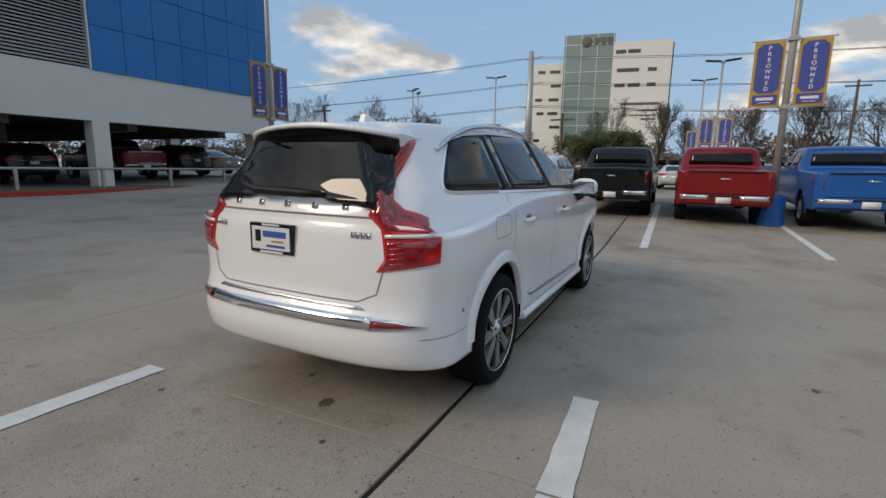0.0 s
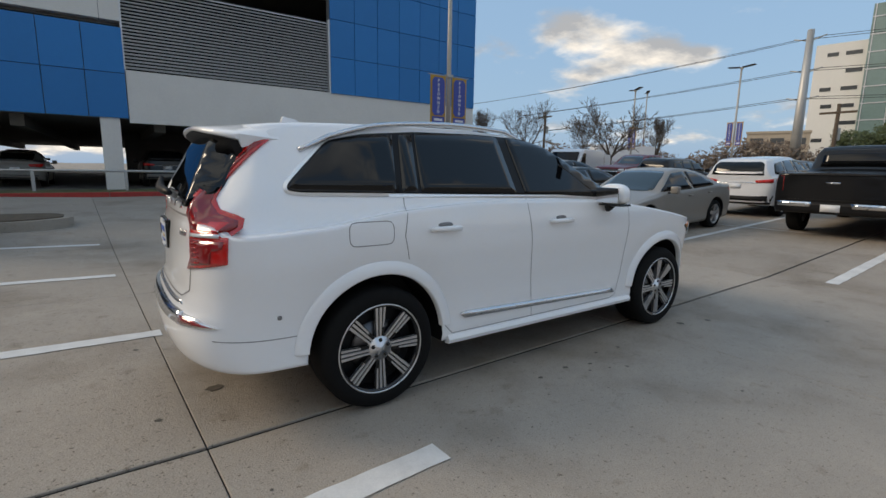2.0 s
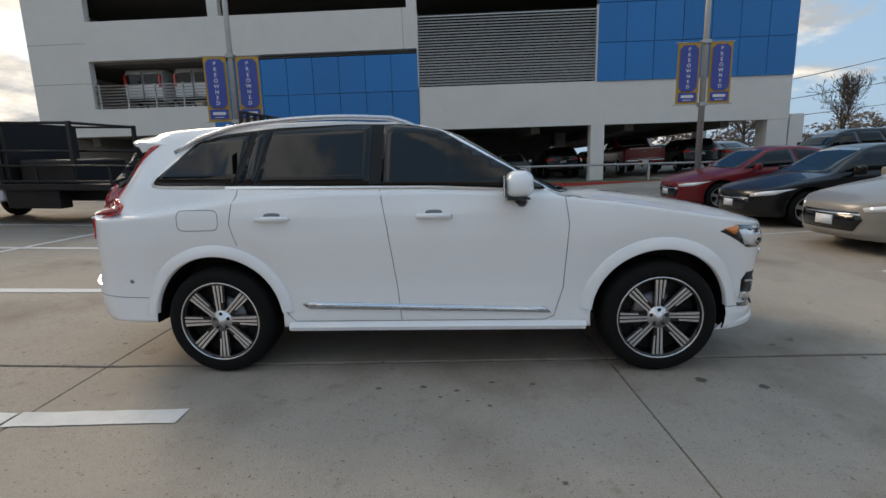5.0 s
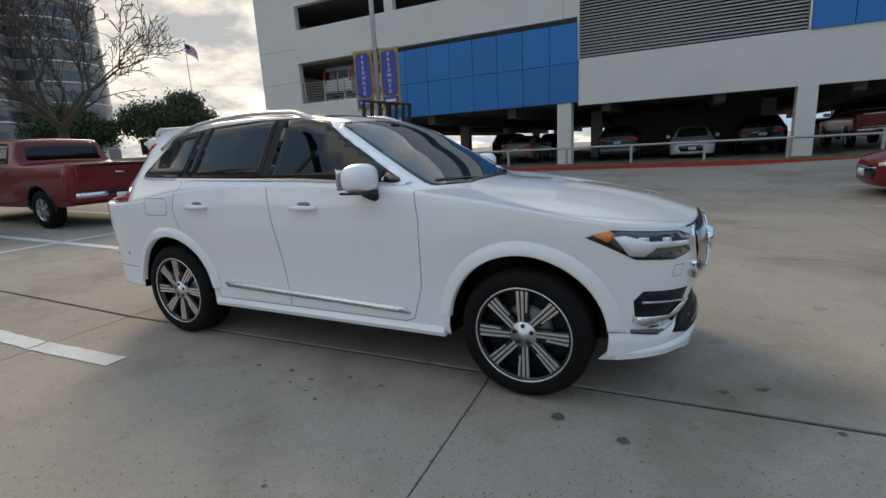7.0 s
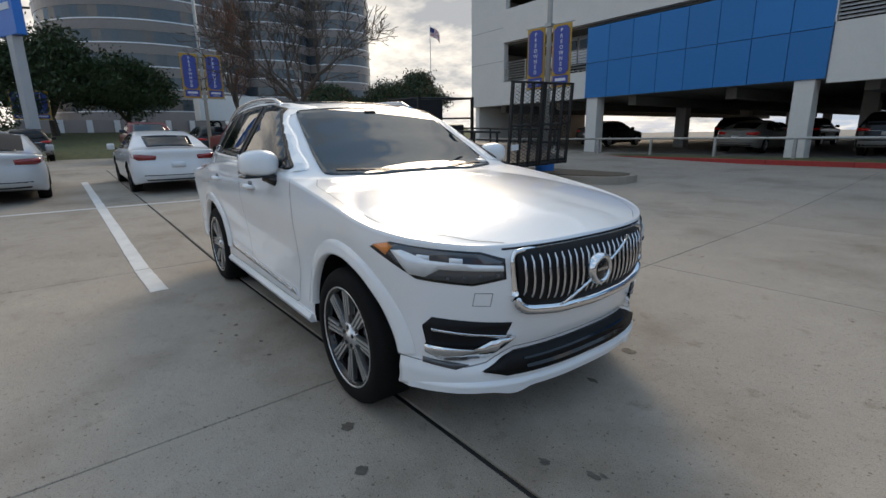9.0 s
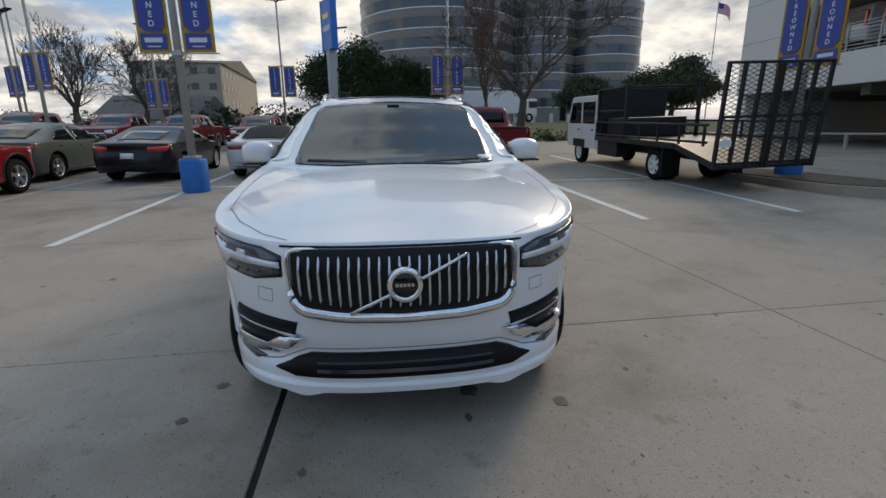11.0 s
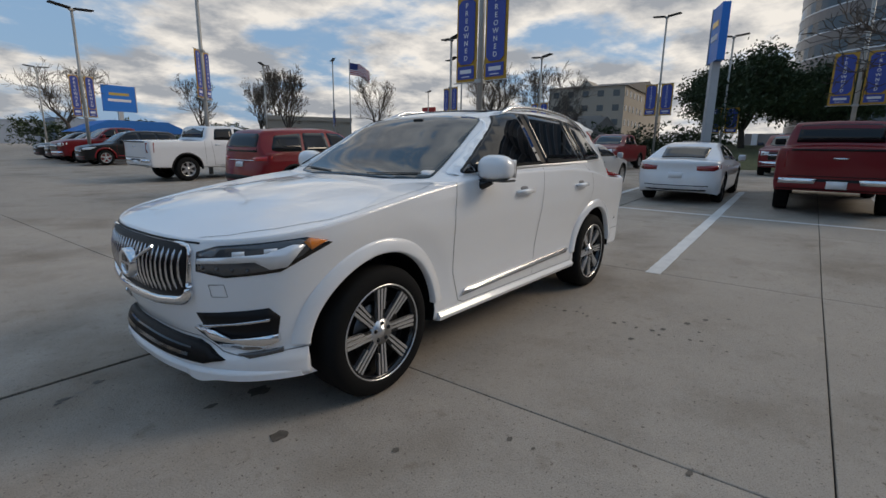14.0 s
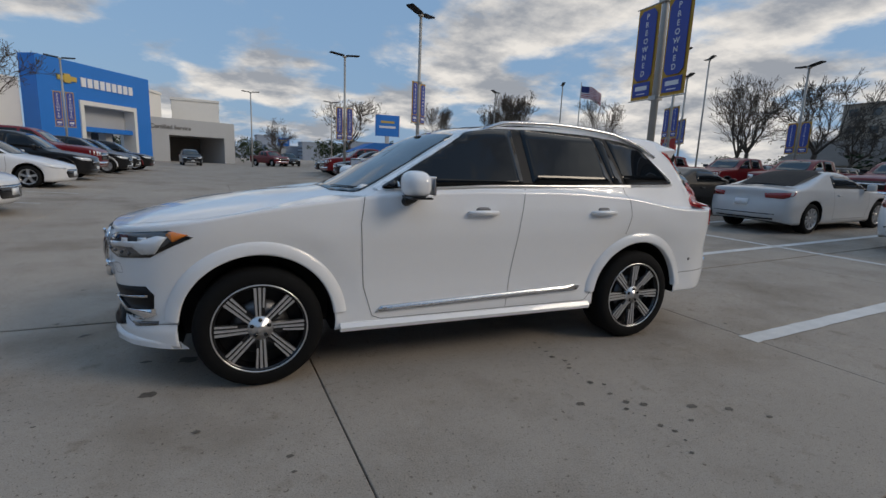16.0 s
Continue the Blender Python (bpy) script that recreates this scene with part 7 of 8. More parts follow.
# ---- trees ----
def bare_tree(seed, height, spread, trunk_r, depth=6, lean=0.0, first=0.28, up=0.35):
    """Trunk mesh and twig mesh of a leafless tree."""
    rnd_ = random.Random(seed)
    big, small = bmesh.new(), bmesh.new()
    tips = []

    def grow(p, d, length, r, level):
        n = 4 if level < 3 else 3
        pts, rad = [p], [r]
        q, dd = p.copy(), d.copy()
        for i in range(n):
            dd = (dd + Vector((rnd_.uniform(-1, 1), rnd_.uniform(-1, 1), rnd_.uniform(-0.6, 0.9))) * (0.10 + 0.05 * level)).normalized()
            q = q + dd * length / n
            pts.append(q.copy())
            rad.append(r * (1 - 0.42 * (i + 1) / n))
        if level >= 3:
            rad = [max(q_ * 1.2, 0.010) for q_ in rad]
        tube(big if level < 3 else small, pts, rad, (9, 7, 5, 4, 3, 3, 3)[min(level, 6)], level == 0)
        if level >= depth:
            tips.append(q)
            return
        kids = rnd_.choice((2, 3, 3)) if level else rnd_.choice((4, 5))
        for k in range(kids):
            a = rnd_.uniform(0, 2 * math.pi) if level else 2 * math.pi * (k + rnd_.uniform(-0.2, 0.2)) / kids
            open_ = rnd_.uniform(0.35, 0.75) * spread if level else rnd_.uniform(0.55, 0.85) * spread
            o = dd.orthogonal().normalized()
            side = (Matrix.Rotation(a, 3, dd) @ o)
            nd = (dd * math.cos(open_) + side * math.sin(open_) + Vector((0, 0, up * 0.25))).normalized()
            at = pts[-1] if k < 2 or level == 0 else pts[rnd_.randint(max(1, n - 2), n)]
            grow(at, nd, length * rnd_.uniform(0.62, 0.82), rad[-1] * (0.80 if kids < 3 else 0.70), level + 1)
        if level > 0:
            for k in range(2):
                i = rnd_.randint(1, n - 1)
                side = Matrix.Rotation(rnd_.uniform(0, 6.28), 3, dd) @ dd.orthogonal().normalized()
                if level + 2 <= depth:
                    grow(pts[i], (dd * 0.6 + side * 0.8 + Vector((0, 0, 0.15))).normalized(), length * 0.5, rad[i] * 0.45, min(level + 2, depth))
    grow(Vector((0, 0, -0.1)), Vector((lean, 0, 1)).normalized(), height * first, trunk_r, 0)
    top = max(t.z for t in tips)
    for bm in (big, small):
        for v in bm.verts:
            v.co *= height / top
    return big, small, [t * (height / top) for t in tips]


def leaf_cloud(centres, size, count, leaf, seed):
    """Many small leaf blades round the given places."""
    rnd_ = random.Random(seed)
    vs, fs = [], []
    for c in centres:
        for _ in range(count):
            p = c + Vector((rnd_.gauss(0, 1), rnd_.gauss(0, 1), rnd_.gauss(0, 0.7))) * size
            a = Vector((rnd_.uniform(-1, 1), rnd_.uniform(-1, 1), rnd_.uniform(-1, 1))).normalized()
            b = a.orthogonal().normalized()
            l = leaf * rnd_.uniform(0.6, 1.4)
            k = len(vs)
            vs += [tuple(p - a * l), tuple(p + b * l * 0.5), tuple(p + a * l), tuple(p - b * l * 0.5)]
            fs.append((k, k + 1, k + 2, k + 3))
    return vs, fs


def mesh_raw(name, vs, fs, mat):
    me = bpy.data.meshes.new(name)
    me.from_pydata(vs, [], fs)
    me.materials.append(mat)
    return me


TREES = []
for k, (h, spread, tr_, up, first) in enumerate(((7.2, 1.0, 0.20, 0.3, 0.26), (8.6, 0.55, 0.17, 0.9, 0.22), (6.4, 1.1, 0.18, 0.2, 0.24), (9.5, 0.75, 0.24, 0.5, 0.26))):
    big, small, tips = bare_tree(20 + k, h, spread, tr_, 6, 0.05, first, up)
    t = thing("tree", "bare leafless winter tree with a spreading crown", "tree", "bare trees")
    part("trunk", big, BARK, t)
    part("crown", small, BARK, t, "fine bare twigs")
    TREES.append((t, h))
    t.matrix_world = Matrix.Translation(((-17.3, 5.85), (-24.5, -39.5), (-4.0, -66), (-39, -25.3))[k] + (0.35,))
TREES[0][0].matrix_world = Matrix.Translation((-17.4, 5.85, ground_z(-17.4, 5.85) - 0.02)) @ Matrix.Scale(1.05, 4)
for k, x, y, sc, rot in ((0, -46.0, -23.6, 1.35, 70), (3, -34.5, -37.8, 0.95, 40), (3, -47.0, -30.3, 1.2, 130), (0, -14.3, -69.4, 1.35, 10), (1, -34.0, -56.4, 1.35, 200), (1, -20, -48, 0.9, 30), (2, 30.2, 20.7, 1.05, 50), (3, 40, 40, 1.0, 80), (1, 58, 2, 1.1, 10), (3, 62, -6, 1.0, 60), (1, 64, -13, 1.2, 100), (0, 66, -20, 1.3, 200), (3, 62, -30, 1.1, 300), (1, 52, 30, 0.9, 40), (3, 46, 36, 0.9, 20), (1, 34, 42, 0.95, 70), (3, 28, 46, 1.0, 120), (1, 60, -1, 0.9, 220), (0, 19, -40, 1.1, 90), (1, -29, -52, 1.0, 60), (2, -60, -28, 1.5, 150), (3, 70, 10, 1.2, 15), (1, 74, -8, 1.2, 140), (3, 72, -16, 1.2, 250), (1, 73, -26, 1.2, 20)):
    t, h = TREES[k]
    copy_thing(t, Matrix.Translation((x, y, ground_z(x, y) - 0.05)) @ Matrix.Rotation(radians(rot), 4, "Z") @ Matrix.Scale(sc, 4))
# the rusty-twigged tree before the tower
big, small, tips = bare_tree(41, 11.5, 0.42, 0.17, 6, 0.0, 0.20, 0.9)
t = thing("tree", "bald cypress with rusty brown winter twigs", "tree")
part("trunk", big, BARK, t)
part("crown", small, BARK_RED, t, "rusty brown twigs")
t.matrix_world = Matrix.Translation((-33.0, 7.6, 0.35))


def green_tree(x, y, h, w, seed, label, leaf_mat=LEAF, brown=False):
    big, small, tips = bare_tree(seed, h * 0.9, 1.0, 0.22, 4, 0.0, 0.22, 0.3)
    rnd_ = random.Random(seed)
    t = thing("tree", label, "tree", m=Matrix.Translation((x, y, ground_z(x, y) - 0.05)))
    for bm in (big, small):
        for v in bm.verts:
            v.co.x *= w / h
            v.co.y *= w / h
    part("trunk", big, BARK, t)
    part("limbs", small, BARK, t)
    cs = [Vector((p.x * w / h, p.y * w / h, p.z)) for p in tips]
    cs += [Vector((math.cos(a) * w * 0.42 * math.sqrt(r), math.sin(a) * w * 0.42 * math.sqrt(r), h * (0.45 + 0.45 * rnd_.random() * (1 - 0.6 * r)))) for a, r in ((rnd_.uniform(0, 6.28), rnd_.random()) for _ in range(120))]
    vs, fs = leaf_cloud(cs, h * 0.055, 90, 0.13, seed)
    ob = new("crown", mesh_raw("crown", vs, fs, leaf_mat))
    ob.parent = t
    if brown:
        vs, fs = leaf_cloud(rnd_.sample(cs, len(cs) // 3), h * 0.07, 30, 0.12, seed + 1)
        ob = new("brown_leaves", mesh_raw("brown_leaves", vs, fs, LEAF_BROWN))
        ob.parent = t


green_tree(-40.5, -3.0, 9.2, 9.5, 51, "dense dark green live oak")
green_tree(-43.5, 1.8, 8.4, 8.0, 52, "dense dark green live oak")
green_tree(-46.8, 30.5, 8.6, 11.0, 53, "live oak with green and browning leaves", brown=True)
green_tree(-50.0, 22.5, 7.0, 8.0, 54, "live oak with green and browning leaves", brown=True)
green_tree(56.0, 7.5, 6.0, 10.0, 55, "broad green evergreen tree", HEDGE_LEAF)
# hedges and far woods
def hedge(x0, y0, x1, y1, h, w, seed, mat, label, per_m=26):
    rnd_ = random.Random(seed)
    L = math.hypot(x1 - x0, y1 - y0)
    cs = [Vector((x0 + (x1 - x0) * k + rnd_.uniform(-w, w) * 0.4, y0 + (y1 - y0) * k + rnd_.uniform(-w, w) * 0.4, ground_z(x0, y0) + rnd_.random() ** 0.7 * h * (0.8 + 0.3 * math.sin(k * 31 + seed)))) for k in (rnd_.random() for _ in range(int(L * per_m * h / 2)))]
    vs, fs = leaf_cloud(cs, 0.16 * h ** 0.5, 12, 0.10 * h ** 0.6, seed)
    ob = new("hedge", mesh_raw("hedge", vs, fs, mat))
    tagged(ob, label, "hedge", kind="stuff")


hedge(-30, 8.5, -33, 24, 0.9, 1.2, 60, HEDGE_LEAF, "clipped evergreen hedge by the road", 40)
hedge(75, -45, 80, 60, 5.5, 6.0, 61, TWIG_HAZE, "leafless far woodland edge", 9)
hedge(20, 62, 78, 52, 5.0, 6.0, 62, TWIG_HAZE, "leafless far woodland edge", 9)
hedge(-12, -92, -70, -62, 4.0, 4.0, 63, LEAF, "dark far evergreen belt", 9)
hedge(-95, -70, -110, -10, 4.5, 5.0, 64, LEAF, "dark far evergreen belt", 8)
hedge(-48, -20, -55, -6, 3.5, 3.0, 65, LEAF, "dark evergreen shrubs", 10)
hedge(-6, -95, 40, -100, 4.0, 4.0, 66, LEAF, "dark far evergreen belt", 8)


# ---- buildings ----
def block(name, parent, x0, x1, y0, y1, z0, z1, mat, bevel=0.0, label=""):
    bm = bmesh.new()
    box(bm, x0, x1, y0, y1, z0, z1, 0, bevel)
    return part(name, bm, mat, parent, label)


def drum_tower(cx, cy, r, height, label):
    """An office tower with rounded bays > glass core, spandrel bands, bright mullion lines."""
    tw = thing("office_tower", label, "building", "office tower", Matrix.Translation((cx, cy, 0)))
    bm = bmesh.new()
    segs = 72
    def ring(rr, z0, z1, nm, mat):
        b = bmesh.new()
        vs0 = [b.verts.new((rr * math.cos(2 * math.pi * k / segs), rr * math.sin(2 * math.pi * k / segs), z0)) for k in range(segs)]
        vs1 = [b.verts.new((rr * math.cos(2 * math.pi * k / segs), rr * math.sin(2 * math.pi * k / segs), z1)) for k in range(segs)]
        for k in range(segs):
            f = b.faces.new((vs0[k], vs0[(k + 1) % segs], vs1[(k + 1) % segs], vs1[k]))
        b.faces.new(vs0[::-1]), b.faces.new(vs1)
        return part(nm, b, mat, tw)
    ring(r, -1, height, "glass_wall", TOWER_GLASS)
    z = 1.0
    while z < height:
        ring(r + 0.06, z, z + 1.35, "spandrel", TOWER_BAND)
        ring(r + 0.14, z + 1.35, z + 1.5, "sill_line", TOWER_LINE)
        z += 3.15
    return tw


drum_tower(-95.5, 10.5, 15.0, 52, "dark glass office tower with rounded bays and bright bands")
drum_tower(-94.5, 30.0, 7.8, 54, "dark glass office tower with rounded bays and bright bands")
drum_tower(-92.5, 43.0, 7.0, 56, "dark glass office tower with rounded bays and bright bands")
base = thing("tower_podium", "dark stone podium of the office tower", "building")
block("podium", base, -84, -80, -8, 44, 0.0, 4.2, TOWER_BAND)
for y in np.arange(-7, 43, 3.2):
    block("podium_pier", base, -79.9, -79.3, y, y + 0.7, 0, 4.2, TOWER_LINE)

# university block
un = thing("university_building", "white panel university block with a green glass stair tower", "building", m=Matrix.Translation((163, 27, 0)) @ Matrix.Rotation(radians(10), 4, "Z"))
wing_l = block("wing", un, 0, 20, 8, 24, 0, 36.3, UNI_WHITE)
core = block("glass_tower", un, -3, 14, -2.5, 13, 0, 44.0, UNI_GLASS)
wing_r = block("wing", un, -6, 16, -19, -2.3, 0, 40.5, UNI_WHITE)
block("wing_edge", un, -4, 16, -19.6, -18.9, 0, 40.0, ROOF_GREY)
for k in range(10):
    block("floor_line", core, -3.15, -2.95, -2.4, 12.9, 3 + 4.2 * k, 3.25 + 4.2 * k, TOWER_LINE)
for k in range(4):
    block("mullion", core, -3.12, -2.95, -2.3 + 4.9 * k, -2.1 + 4.9 * k, 0, 44, TOWER_LINE)
rnd_u = random.Random(3)
for z in (33.0, 28.5, 24.0, 19.5, 15, 10.5):
    for y0, w in ((10.2, 2.2), (14.0, 3.4), (19.5, 2.4)):
        if rnd_u.random() < 0.8:
            y0 += rnd_u.uniform(-0.6, 0.6)
            block("window", wing_l, -0.08, 0.1, y0, y0 + w, z, z + 1.0, WIN_DARK)
for z in (37.0, 31.5, 27.0, 8.0):
    for y0, w in ((-6.2, 3.0), (-10.5, 3.6), (-15.2, 2.6)):
        if rnd_u.random() < 0.85:
            y0 += rnd_u.uniform(-0.5, 0.5)
            block("window", wing_r, -6.08, -5.9, y0, y0 + w, z, z + 1.1, WIN_DARK)
for y0, w, z, h in ((-16.5, 11.0, 21.5, 0.8), (-16.2, 6.0, 19.6, 0.5), (-16.0, 8.0, 18.2, 0.4), (-16.0, 4.5, 17.0, 0.4)):
    block("name_bar", wing_r, -6.1, -5.95, y0, y0 + w, z, z + h, ROOF_GREY)
for y0 in (-1.8, 0.2, 2.2):
    block("roof_sign_bar", core, -3.25, -3.0, y0, y0 + 1.5, 40.6, 42.8, ROOF_GREY)
bm = bmesh.new()
lathe(bm, [(0.01, 0.2), (1.5, 0.2), (1.6, 0.0)], 24)
bmesh.ops.rotate(bm, verts=bm.verts[:], cent=(0, 0, 0), matrix=Matrix.Rotation(math.pi / 2, 3, "Z"))
bmesh.ops.translate(bm, verts=bm.verts[:], vec=(-3.1, 6.0, 41.6))
part("round_seal", bm, ROOF_GREY, core)

# blue arched showroom and the service hall
sr = thing("showroom", "bright blue metal showroom portal with white lettering bars", "building", m=Matrix.Translation((19.2, -53.5, 0)) @ Matrix.Rotation(radians(238.6), 4, "Z"))
block("portal_left", sr, 0.0, 4.2, -0.6, 1.2, 0, 10.0, DEALER_BLUE)
block("portal_right", sr, 11.6, 13.9, -0.6, 1.2, 0, 10.0, DEALER_BLUE)
block("portal_head", sr, 4.2, 11.6, -0.6, 1.2, 6.4, 10.0, DEALER_BLUE)
block("inner_frame", sr, 4.2, 11.6, -0.75, 0.9, 5.95, 6.4, UNI_WHITE)
block("inner_frame", sr, 4.2, 4.65, -0.75, 0.9, 0, 5.95, UNI_WHITE)
block("inner_frame", sr, 11.2, 11.6, -0.75, 0.9, 0, 5.95, UNI_WHITE)
block("canopy", sr, 4.65, 11.2, -0.4, 0.9, 3.3, 3.8, DEALER_BLUE)
block("upper_panel", sr, 4.65, 11.2, 0.6, 0.9, 3.8, 5.95, DEALER_GREY)
block("glazing", sr, 4.65, 11.2, 2.2, 2.4, 0, 3.3, WIN_DARK)
for x in (5.6, 8.4):
    block("entrance_column", sr, x, x + 0.9, 0.6, 1.5, 0, 3.3, DEALER_GREY)
for k in range(9):
    block("letter_bar", sr, 4.6 + 0.76 * k, 5.16 + 0.76 * k, -0.70, -0.6, 7.75, 8.65, BANNER_WHITE)
block("emblem_bar", sr, 2.0, 4.1, -0.72, -0.6, 8.05, 8.5, GOLD)
block("emblem_bar", sr, 2.7, 3.4, -0.74, -0.6, 7.85, 8.7, GOLD)
block("side_hall", sr, -30, 0, 1.4, 12, 0, 7.8, UNI_WHITE)
sv = thing("service_hall", "pale grey service entrance hall with a deep opening", "building", m=Matrix.Translation((2.2, -76.2, 0)) @ Matrix.Rotation(radians(29), 4, "Z"))
block("wall", sv, 0, 1.6, -8, 0, 0, 6.1, DEALER_GREY)
block("wall", sv, 9.3, 12.5, -8, 0, 0, 6.1, DEALER_GREY)
block("roof_band", sv, 1.6, 9.3, -8, 0, 3.9, 6.1, DEALER_GREY)
block("back_wall", sv, 1.6, 9.3, -8, -7.6, 0, 3.9, ROOF_GREY)
text_mesh("Certified Service", 0.78, ROOF_GREY, sv, Matrix.Translation((9.0, 0.06, 4.9)) @ Matrix.Rotation(math.pi, 4, "Z") @ Matrix.Rotation(math.pi / 2, 4, "X"))


def slab_block(name, label, x, y, turn, w, d, floors, fh, wall, win, nwin, z0=0.0, gable=False):
    b = thing(name, label, "building", m=Matrix.Translation((x, y, z0)) @ Matrix.Rotation(radians(turn), 4, "Z"))
    H = floors * fh
    wb = block("wall", b, 0, w, 0, d, 0, H, wall)
    for f in range(floors):
        for i in range(nwin):
            cx = w * (i + 0.5) / nwin
            ww = w / nwin * win[0]
            block("window", wb, cx - ww / 2, cx + ww / 2, -0.06, 0.05, f * fh + fh * 0.3, f * fh + fh * (0.3 + win[1]), WIN_DARK)
            if i < max(2, int(nwin * d / w)):
                cy = d * (i + 0.5) / max(2, int(nwin * d / w))
                block("window", wb, w - 0.05, w + 0.06, cy - ww / 2, cy + ww / 2, f * fh + fh * 0.3, f * fh + fh * (0.3 + win[1]), WIN_DARK)
                block("window", wb, -0.06, 0.05, cy - ww / 2, cy + ww / 2, f * fh + fh * 0.3, f * fh + fh * (0.3 + win[1]), WIN_DARK)
    if gable:
        bm = bmesh.new()
        prism(bm, [(-0.4, H), (d + 0.4, H), (d * 0.5, H + 3.0)], -0.4, w + 0.4, "x")
        part("roof", bm, ROOF_GREY, b)
    else:
        block("parapet", b, -0.2, w + 0.2, -0.2, d + 0.2, H, H + 0.5, wall)
    return b


slab_block("hotel", "beige stucco six-storey hotel with gabled bays", -96, -48, 95, 16, 40, 5, 2.9, BEIGE, (0.40, 0.42), 5, gable=True)
ht = thing("hotel_bay", "tan stucco gabled hotel bays", "building")
for k in range(4):
    bm = bmesh.new()
    prism(bm, [(-43.0 + 0.3 * k, 0), (-39.0 + 0.3 * k, 0), (-39.0 + 0.3 * k, 14.6), (-41.0 + 0.3 * k, 16.2), (-43.0 + 0.3 * k, 14.6)], -104 - 11 * k, -99 - 11 * k, "x")
    bay = part("bay", bm, BEIGE2, ht)
    for f in range(5):
        block("window", bay, -102.6 - 11 * k, -100.6 - 11 * k, -38.95 + 0.3 * k, -38.85 + 0.3 * k, 1.2 + 2.9 * f, 2.6 + 2.9 * f, WIN_DARK)
slab_block("office_block", "white concrete office slab with dark window bands", 25.5, -119.5, 75, 16, 9, 4, 3.4, UNI_WHITE, (0.85, 0.5), 6)
slab_block("office_block", "white concrete office slab with dark window bands", 6.5, -130, 5, 9.5, 9, 4, 3.3, UNI_WHITE, (0.9, 0.55), 4)
slab_block("house", "low tan house with a grey gabled roof", -66, -37, 70, 13, 8, 1, 3.2, BEIGE, (0.4, 0.4), 4, gable=True)
slab_block("house", "low tan building with a grey gabled roof", -74, -43, 80, 14, 9, 1, 4.2, BEIGE2, (0.4, 0.4), 4, gable=True)
slab_block("low_building", "low brown commercial building", -40, -70, 60, 22, 10, 1, 4.5, BEIGE, (0.6, 0.4), 6)
slab_block("low_building", "pale far office building", 150, 60, 200, 30, 12, 3, 3.6, BEIGE2, (0.7, 0.4), 8)
for x, y, w, h in ((-60, -330, 26, 26), (-82, -325, 18, 30), (-35, -345, 22, 20), (-20, -350, 12, 34), (30, -300, 14, 22), (-5, -330, 30, 14), (-120, -310, 40, 14)):
    slab_block("far_tower", "hazy far downtown tower", x, y, 5, w, 14, 5, h * 0.09, FAR_BLUE, (0.7, 0.35), 4)

# ---- signs, flags, wires ----
def pylon_sign(x, y, z1, sw, sh_, turn, label, post_r=0.22):
    b = thing("pylon_sign", label, "sign", m=Matrix.Translation((x, y, ground_z(x, y))) @ Matrix.Rotation(radians(turn), 4, "Z"))
    block("post", b, -post_r * 1.4, post_r * 1.4, -post_r, post_r, 0, z1 - sh_, DEALER_GREY)
    cabn = block("cabinet", b, -sw / 2, sw / 2, -0.22, 0.22, z1 - sh_, z1, DEALER_BLUE, 0.02)
    block("cabinet_edge", cabn, -sw / 2 - 0.08, -sw / 2, -0.26, 0.26, z1 - sh_ - 0.05, z1 + 0.05, DEALER_GREY)
    for s in (-1, 1):
        block("emblem_bar", cabn, -sw * 0.3, sw * 0.3, min(s * 0.22, s * 0.25), max(s * 0.22, s * 0.25), z1 - sh_ * 0.38, z1 - sh_ * 0.28, GOLD)
        block("name_bar", cabn, -sw * 0.35, sw * 0.35, min(s * 0.22, s * 0.25), max(s * 0.22, s * 0.25), z1 - sh_ * 0.62, z1 - sh_ * 0.52, BANNER_WHITE)


pylon_sign(-31.0, -3.75, 9.6, 1.9, 3.2, 25, "tall pylon sign with a blue cabinet and grey post")
pylon_sign(-22.5, -79, 8.9, 4.2, 3.6, 0, "blue cabinet sign with a gold emblem on a post")
pylon_sign(-4.5, -72, 4.0, 1.6, 1.2, 0, "small blue cabinet sign on a post")


def flagpole(x, y, h, turn, fw, label):
    b = thing("flagpole", label, "flagpole", m=Matrix.Translation((x, y, 0)) @ Matrix.Rotation(radians(turn), 4, "Z"))
    bm = bmesh.new()
    tube(bm, [(0, 0, 0), (0, 0, h)], [0.10, 0.05], 10)
    part("pole", bm, GALV, b)
    flag = new("flag")
    flag.parent = b
    fh = fw * 0.58
    for k in range(13):
        bm = bmesh.new()
        n = 14
        x0 = 0.4 if k < 7 else 0.0
        rows = [[bm.verts.new((0.06 + fw * q, 0.25 * math.sin(q * 7) * q, h - 0.4 - fh * (k + j) / 13 - 0.42 * fw * q * q - 0.05 * math.sin(9 * q))) for j in (0, 1)] for q in (x0 + (1 - x0) * i / n for i in range(n + 1))]
        for a, c in zip(rows, rows[1:]):
            bm.faces.new((a[0], c[0], c[1], a[1])).smooth = True
        part("stripe", bm, FLAG_RED if k % 2 == 0 else BANNER_WHITE, flag)
    bm = bmesh.new()
    n = 8
    rows = [[bm.verts.new((0.06 + fw * q, 0.25 * math.sin(q * 7) * q, h - 0.4 - fh * j * 7 / 13 - 0.42 * fw * q * q - 0.05 * math.sin(9 * q))) for j in (0, 1)] for q in (0.4 * i / n for i in range(n + 1))]
    for a, c in zip(rows, rows[1:]):
        bm.faces.new((a[0], c[0], c[1], a[1])).smooth = True
    part("canton", bm, FLAG_BLUE, flag)


flagpole(-35.7, -43.5, 11.6, 130, 2.3, "tall flagpole with a striped red, white and blue flag")
flagpole(-69.6, 50.8, 20.5, 100, 2.6, "tall flagpole with a hanging striped flag")

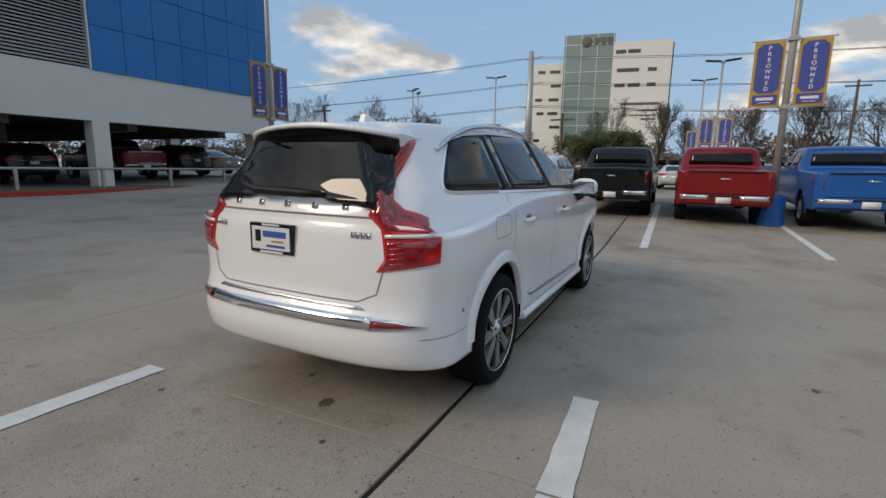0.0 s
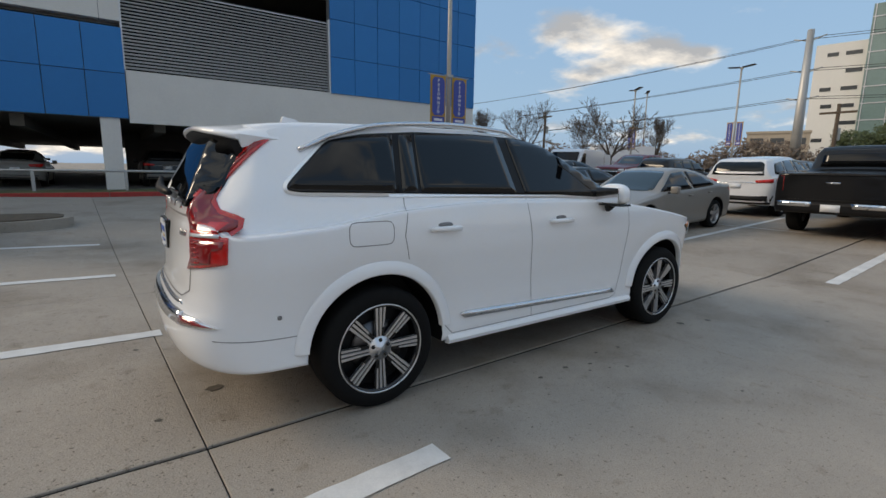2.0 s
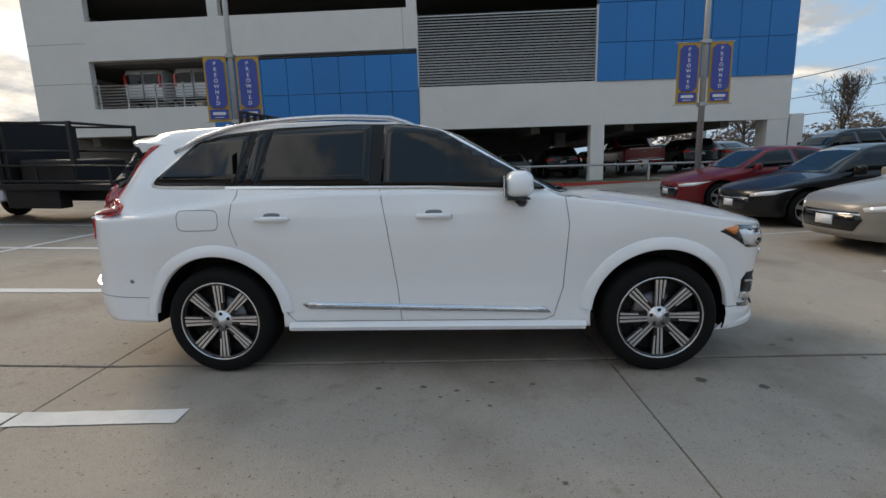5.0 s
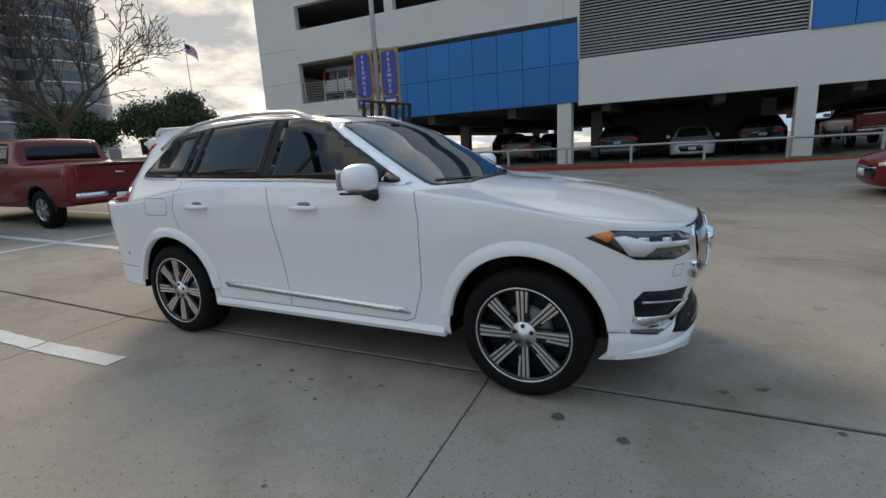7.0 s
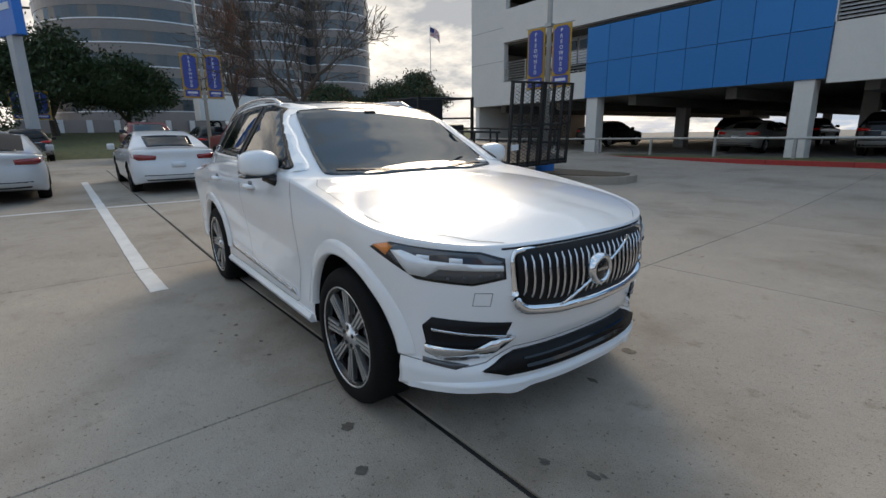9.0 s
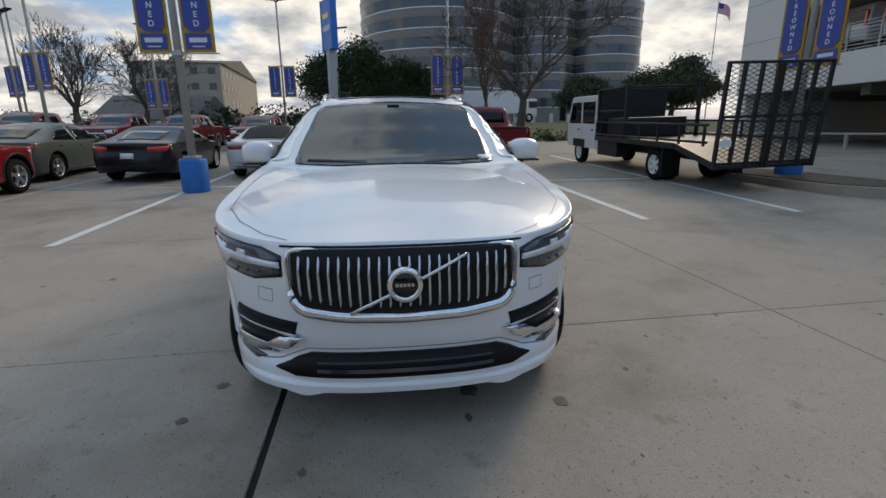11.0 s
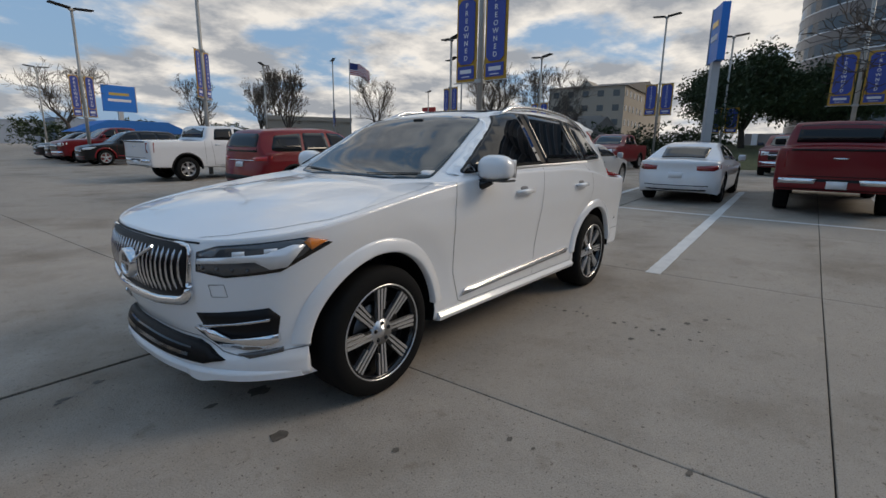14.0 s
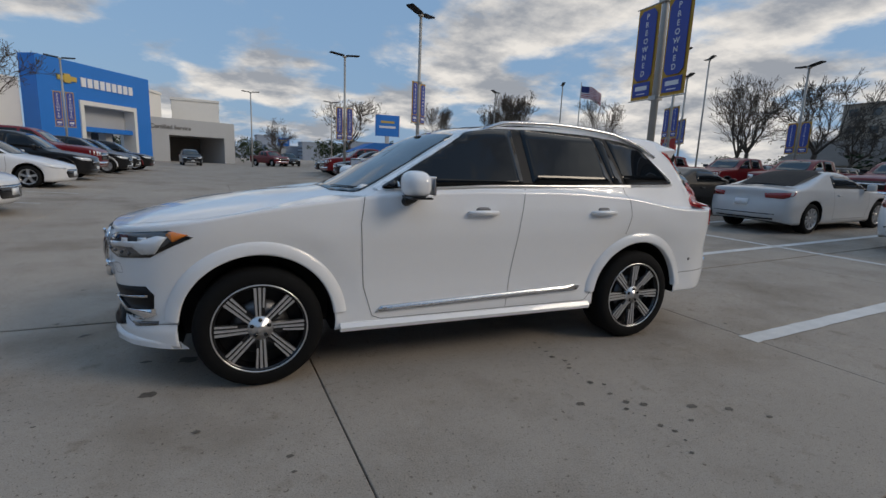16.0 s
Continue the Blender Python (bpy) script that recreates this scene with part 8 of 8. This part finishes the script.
# utility poles and wires
up_ = thing("utility_pole", "tall grey steel transmission pole with insulator arms", "utility pole", m=Matrix.Translation((78.5, 24.7, 0)))
bm = bmesh.new()
tube(bm, [(0, 0, 0), (0, 0, 21.3)], [0.75, 0.42], 12)
part("pole", bm, GALV, up_)
for z in (19.8, 15.6, 11.8):
    for s in (-1, 1):
        bm = bmesh.new()
        tube(bm, [(0, 0, z), (0, s * 1.9, z + 0.5)], 0.09, 6)
        part("arm", bm, GALV, up_)
for (x, y, h) in ((41.0, 9.4, 6.6), (42.0, 39.0, 8.6), (60, -16, 11)):
    wp = thing("utility_pole", "dark wooden utility pole with a cross-arm", "utility pole", m=Matrix.Translation((x, y, 0)))
    bm = bmesh.new()
    tube(bm, [(0, 0, 0), (0.1, 0, h)], [0.17, 0.12], 8)
    part("pole", bm, WOOD_POLE, wp)
    bm = bmesh.new()
    box(bm, -0.06, 0.06, -1.1, 1.1, h - 0.7, h - 0.55)
    part("cross_arm", bm, WOOD_POLE, wp)
    bm = bmesh.new()
    box(bm, 0.1, 0.5, -0.2, 0.2, h - 2.6, h - 1.7, 0, 0.05)
    part("transformer", bm, GALV, wp)
for dz_, y1 in ((20.2, 1.9), (20.2, -1.9), (16.0, 1.9), (16.0, -1.9), (12.2, 1.9), (12.2, -1.9)):
    bm = bmesh.new()
    pts = [(78.5 + 4 * q, 24.7 + y1 + (-130) * q, dz_ - 2.6 * 4 * q * (1 - q)) for q in (i / 16 for i in range(17))]
    tube(bm, pts, 0.035, 4)
    ob = solid("wire", bm, PLASTIC, "sagging black overhead power line", "power line", "overhead wires")
    bm = bmesh.new()
    pts = [(78.5 - 10 * q, 24.7 + y1 + 140 * q, dz_ - 2.6 * 4 * q * (1 - q)) for q in (i / 16 for i in range(17))]
    tube(bm, pts, 0.035, 4)
    solid("wire", bm, PLASTIC, "sagging black overhead power line", "power line", "overhead wires")

# road beyond the lot with a bank of grass and a box lorry
bm = bmesh.new()
vs = [bm.verts.new(v) for v in ((-31, -6, 0.40), (-31, 34, 0.40), (-42, 36, 2.2), (-42, -8, 2.0), (-62, -8, 2.2), (-62, 40, 2.4))]
bm.faces.new((vs[0], vs[1], vs[2], vs[3])), bm.faces.new((vs[3], vs[2], vs[5], vs[4]))
solid("grass_bank", bm, GRASS, "mown winter grass bank below the road", kind="structure")
lr = thing("box_lorry", "white box lorry on the raised road", "lorry", m=Matrix.Translation((-50, 12.6, 2.3)) @ Matrix.Rotation(radians(92), 4, "Z"))
block("cargo_box", lr, -4.6, 1.8, -1.2, 1.2, 0.9, 3.3, WHITE2, 0.04)
cb_ = block("cab", lr, 2.0, 3.9, -1.1, 1.1, 0.5, 2.5, WHITE2, 0.15)
block("cab_window", cb_, 2.9, 3.92, -1.12, 1.12, 1.5, 2.2, GLASS, 0.03)
for x in (-3.2, 3.0):
    for s in (-1, 1):
        wheel(lr, x, s * 1.15, 0.46, 0.25, 6, ALLOY2, 0.55, False, False)
gs = thing("road_sign", "green overhead street-name sign on a post", "sign", m=Matrix.Translation((-40, -38, 0)))
block("post", gs, -0.08, 0.08, -0.08, 0.08, 0, 5.0, GALV)
block("panel", gs, -0.05, 0.05, -1.5, 1.5, 4.2, 5.0, GREEN_SIGN)
rs = thing("street_sign", "orange store sign on two posts", "sign", m=Matrix.Translation((-60, -52, 0)))
block("post", rs, -0.1, 0.1, -1.0, -0.8, 0, 6.0, GALV)
block("panel", rs, -0.15, 0.15, -1.4, 1.4, 5.0, 8.2, RED_KERB)
hr = thing("service_tent", "blue fabric canopy roof", "canopy", m=Matrix.Translation((-18, -62, 0)))
bm = bmesh.new()
prism(bm, [(-6, 2.6), (6, 2.6), (3, 3.9), (-3, 3.9)], -3, 3, "y")
part("roof", bm, POLE_BLUE, hr)
for x in (-5.5, 5.5):
    block("post", hr, x - 0.1, x + 0.1, -0.1, 0.1, 0, 2.7, GALV)

# ---- concrete slabs of the car park, with open joints ----
GAP = 0.004
for iu in range(-4, 5):
    for iv in range(-5, 5):
        bm = bmesh.new()
        u0, u1, v0, v1 = iu * GU + GAP, (iu + 1) * GU - GAP, iv * GV + GAP, (iv + 1) * GV - (0.016 if iv == -1 else GAP)
        if iv == 0:
                v0 += 0.013
        if iv == 4:
            v1 = 4.8 * GV
        vs = []
        for z, e in ((-0.10, 0.0), (-0.004, 0.0), (0.0, 0.004)):
            for u, v in ((u0 + e, v0 + e), (u1 - e, v0 + e), (u1 - e, v1 - e), (u0 + e, v1 - e)):
                x, y = from_grid(u, v)
                vs.append(bm.verts.new((x, y, ground_z(x, y) + z)))
        for k in range(2):
            for i in range(4):
                bm.faces.new((vs[4 * k + i], vs[4 * k + (i + 1) % 4], vs[4 * k + 4 + (i + 1) % 4], vs[4 * k + 4 + i]))
        bm.faces.new(vs[8:])
        part("slab", bm, CONCRETE, ground)
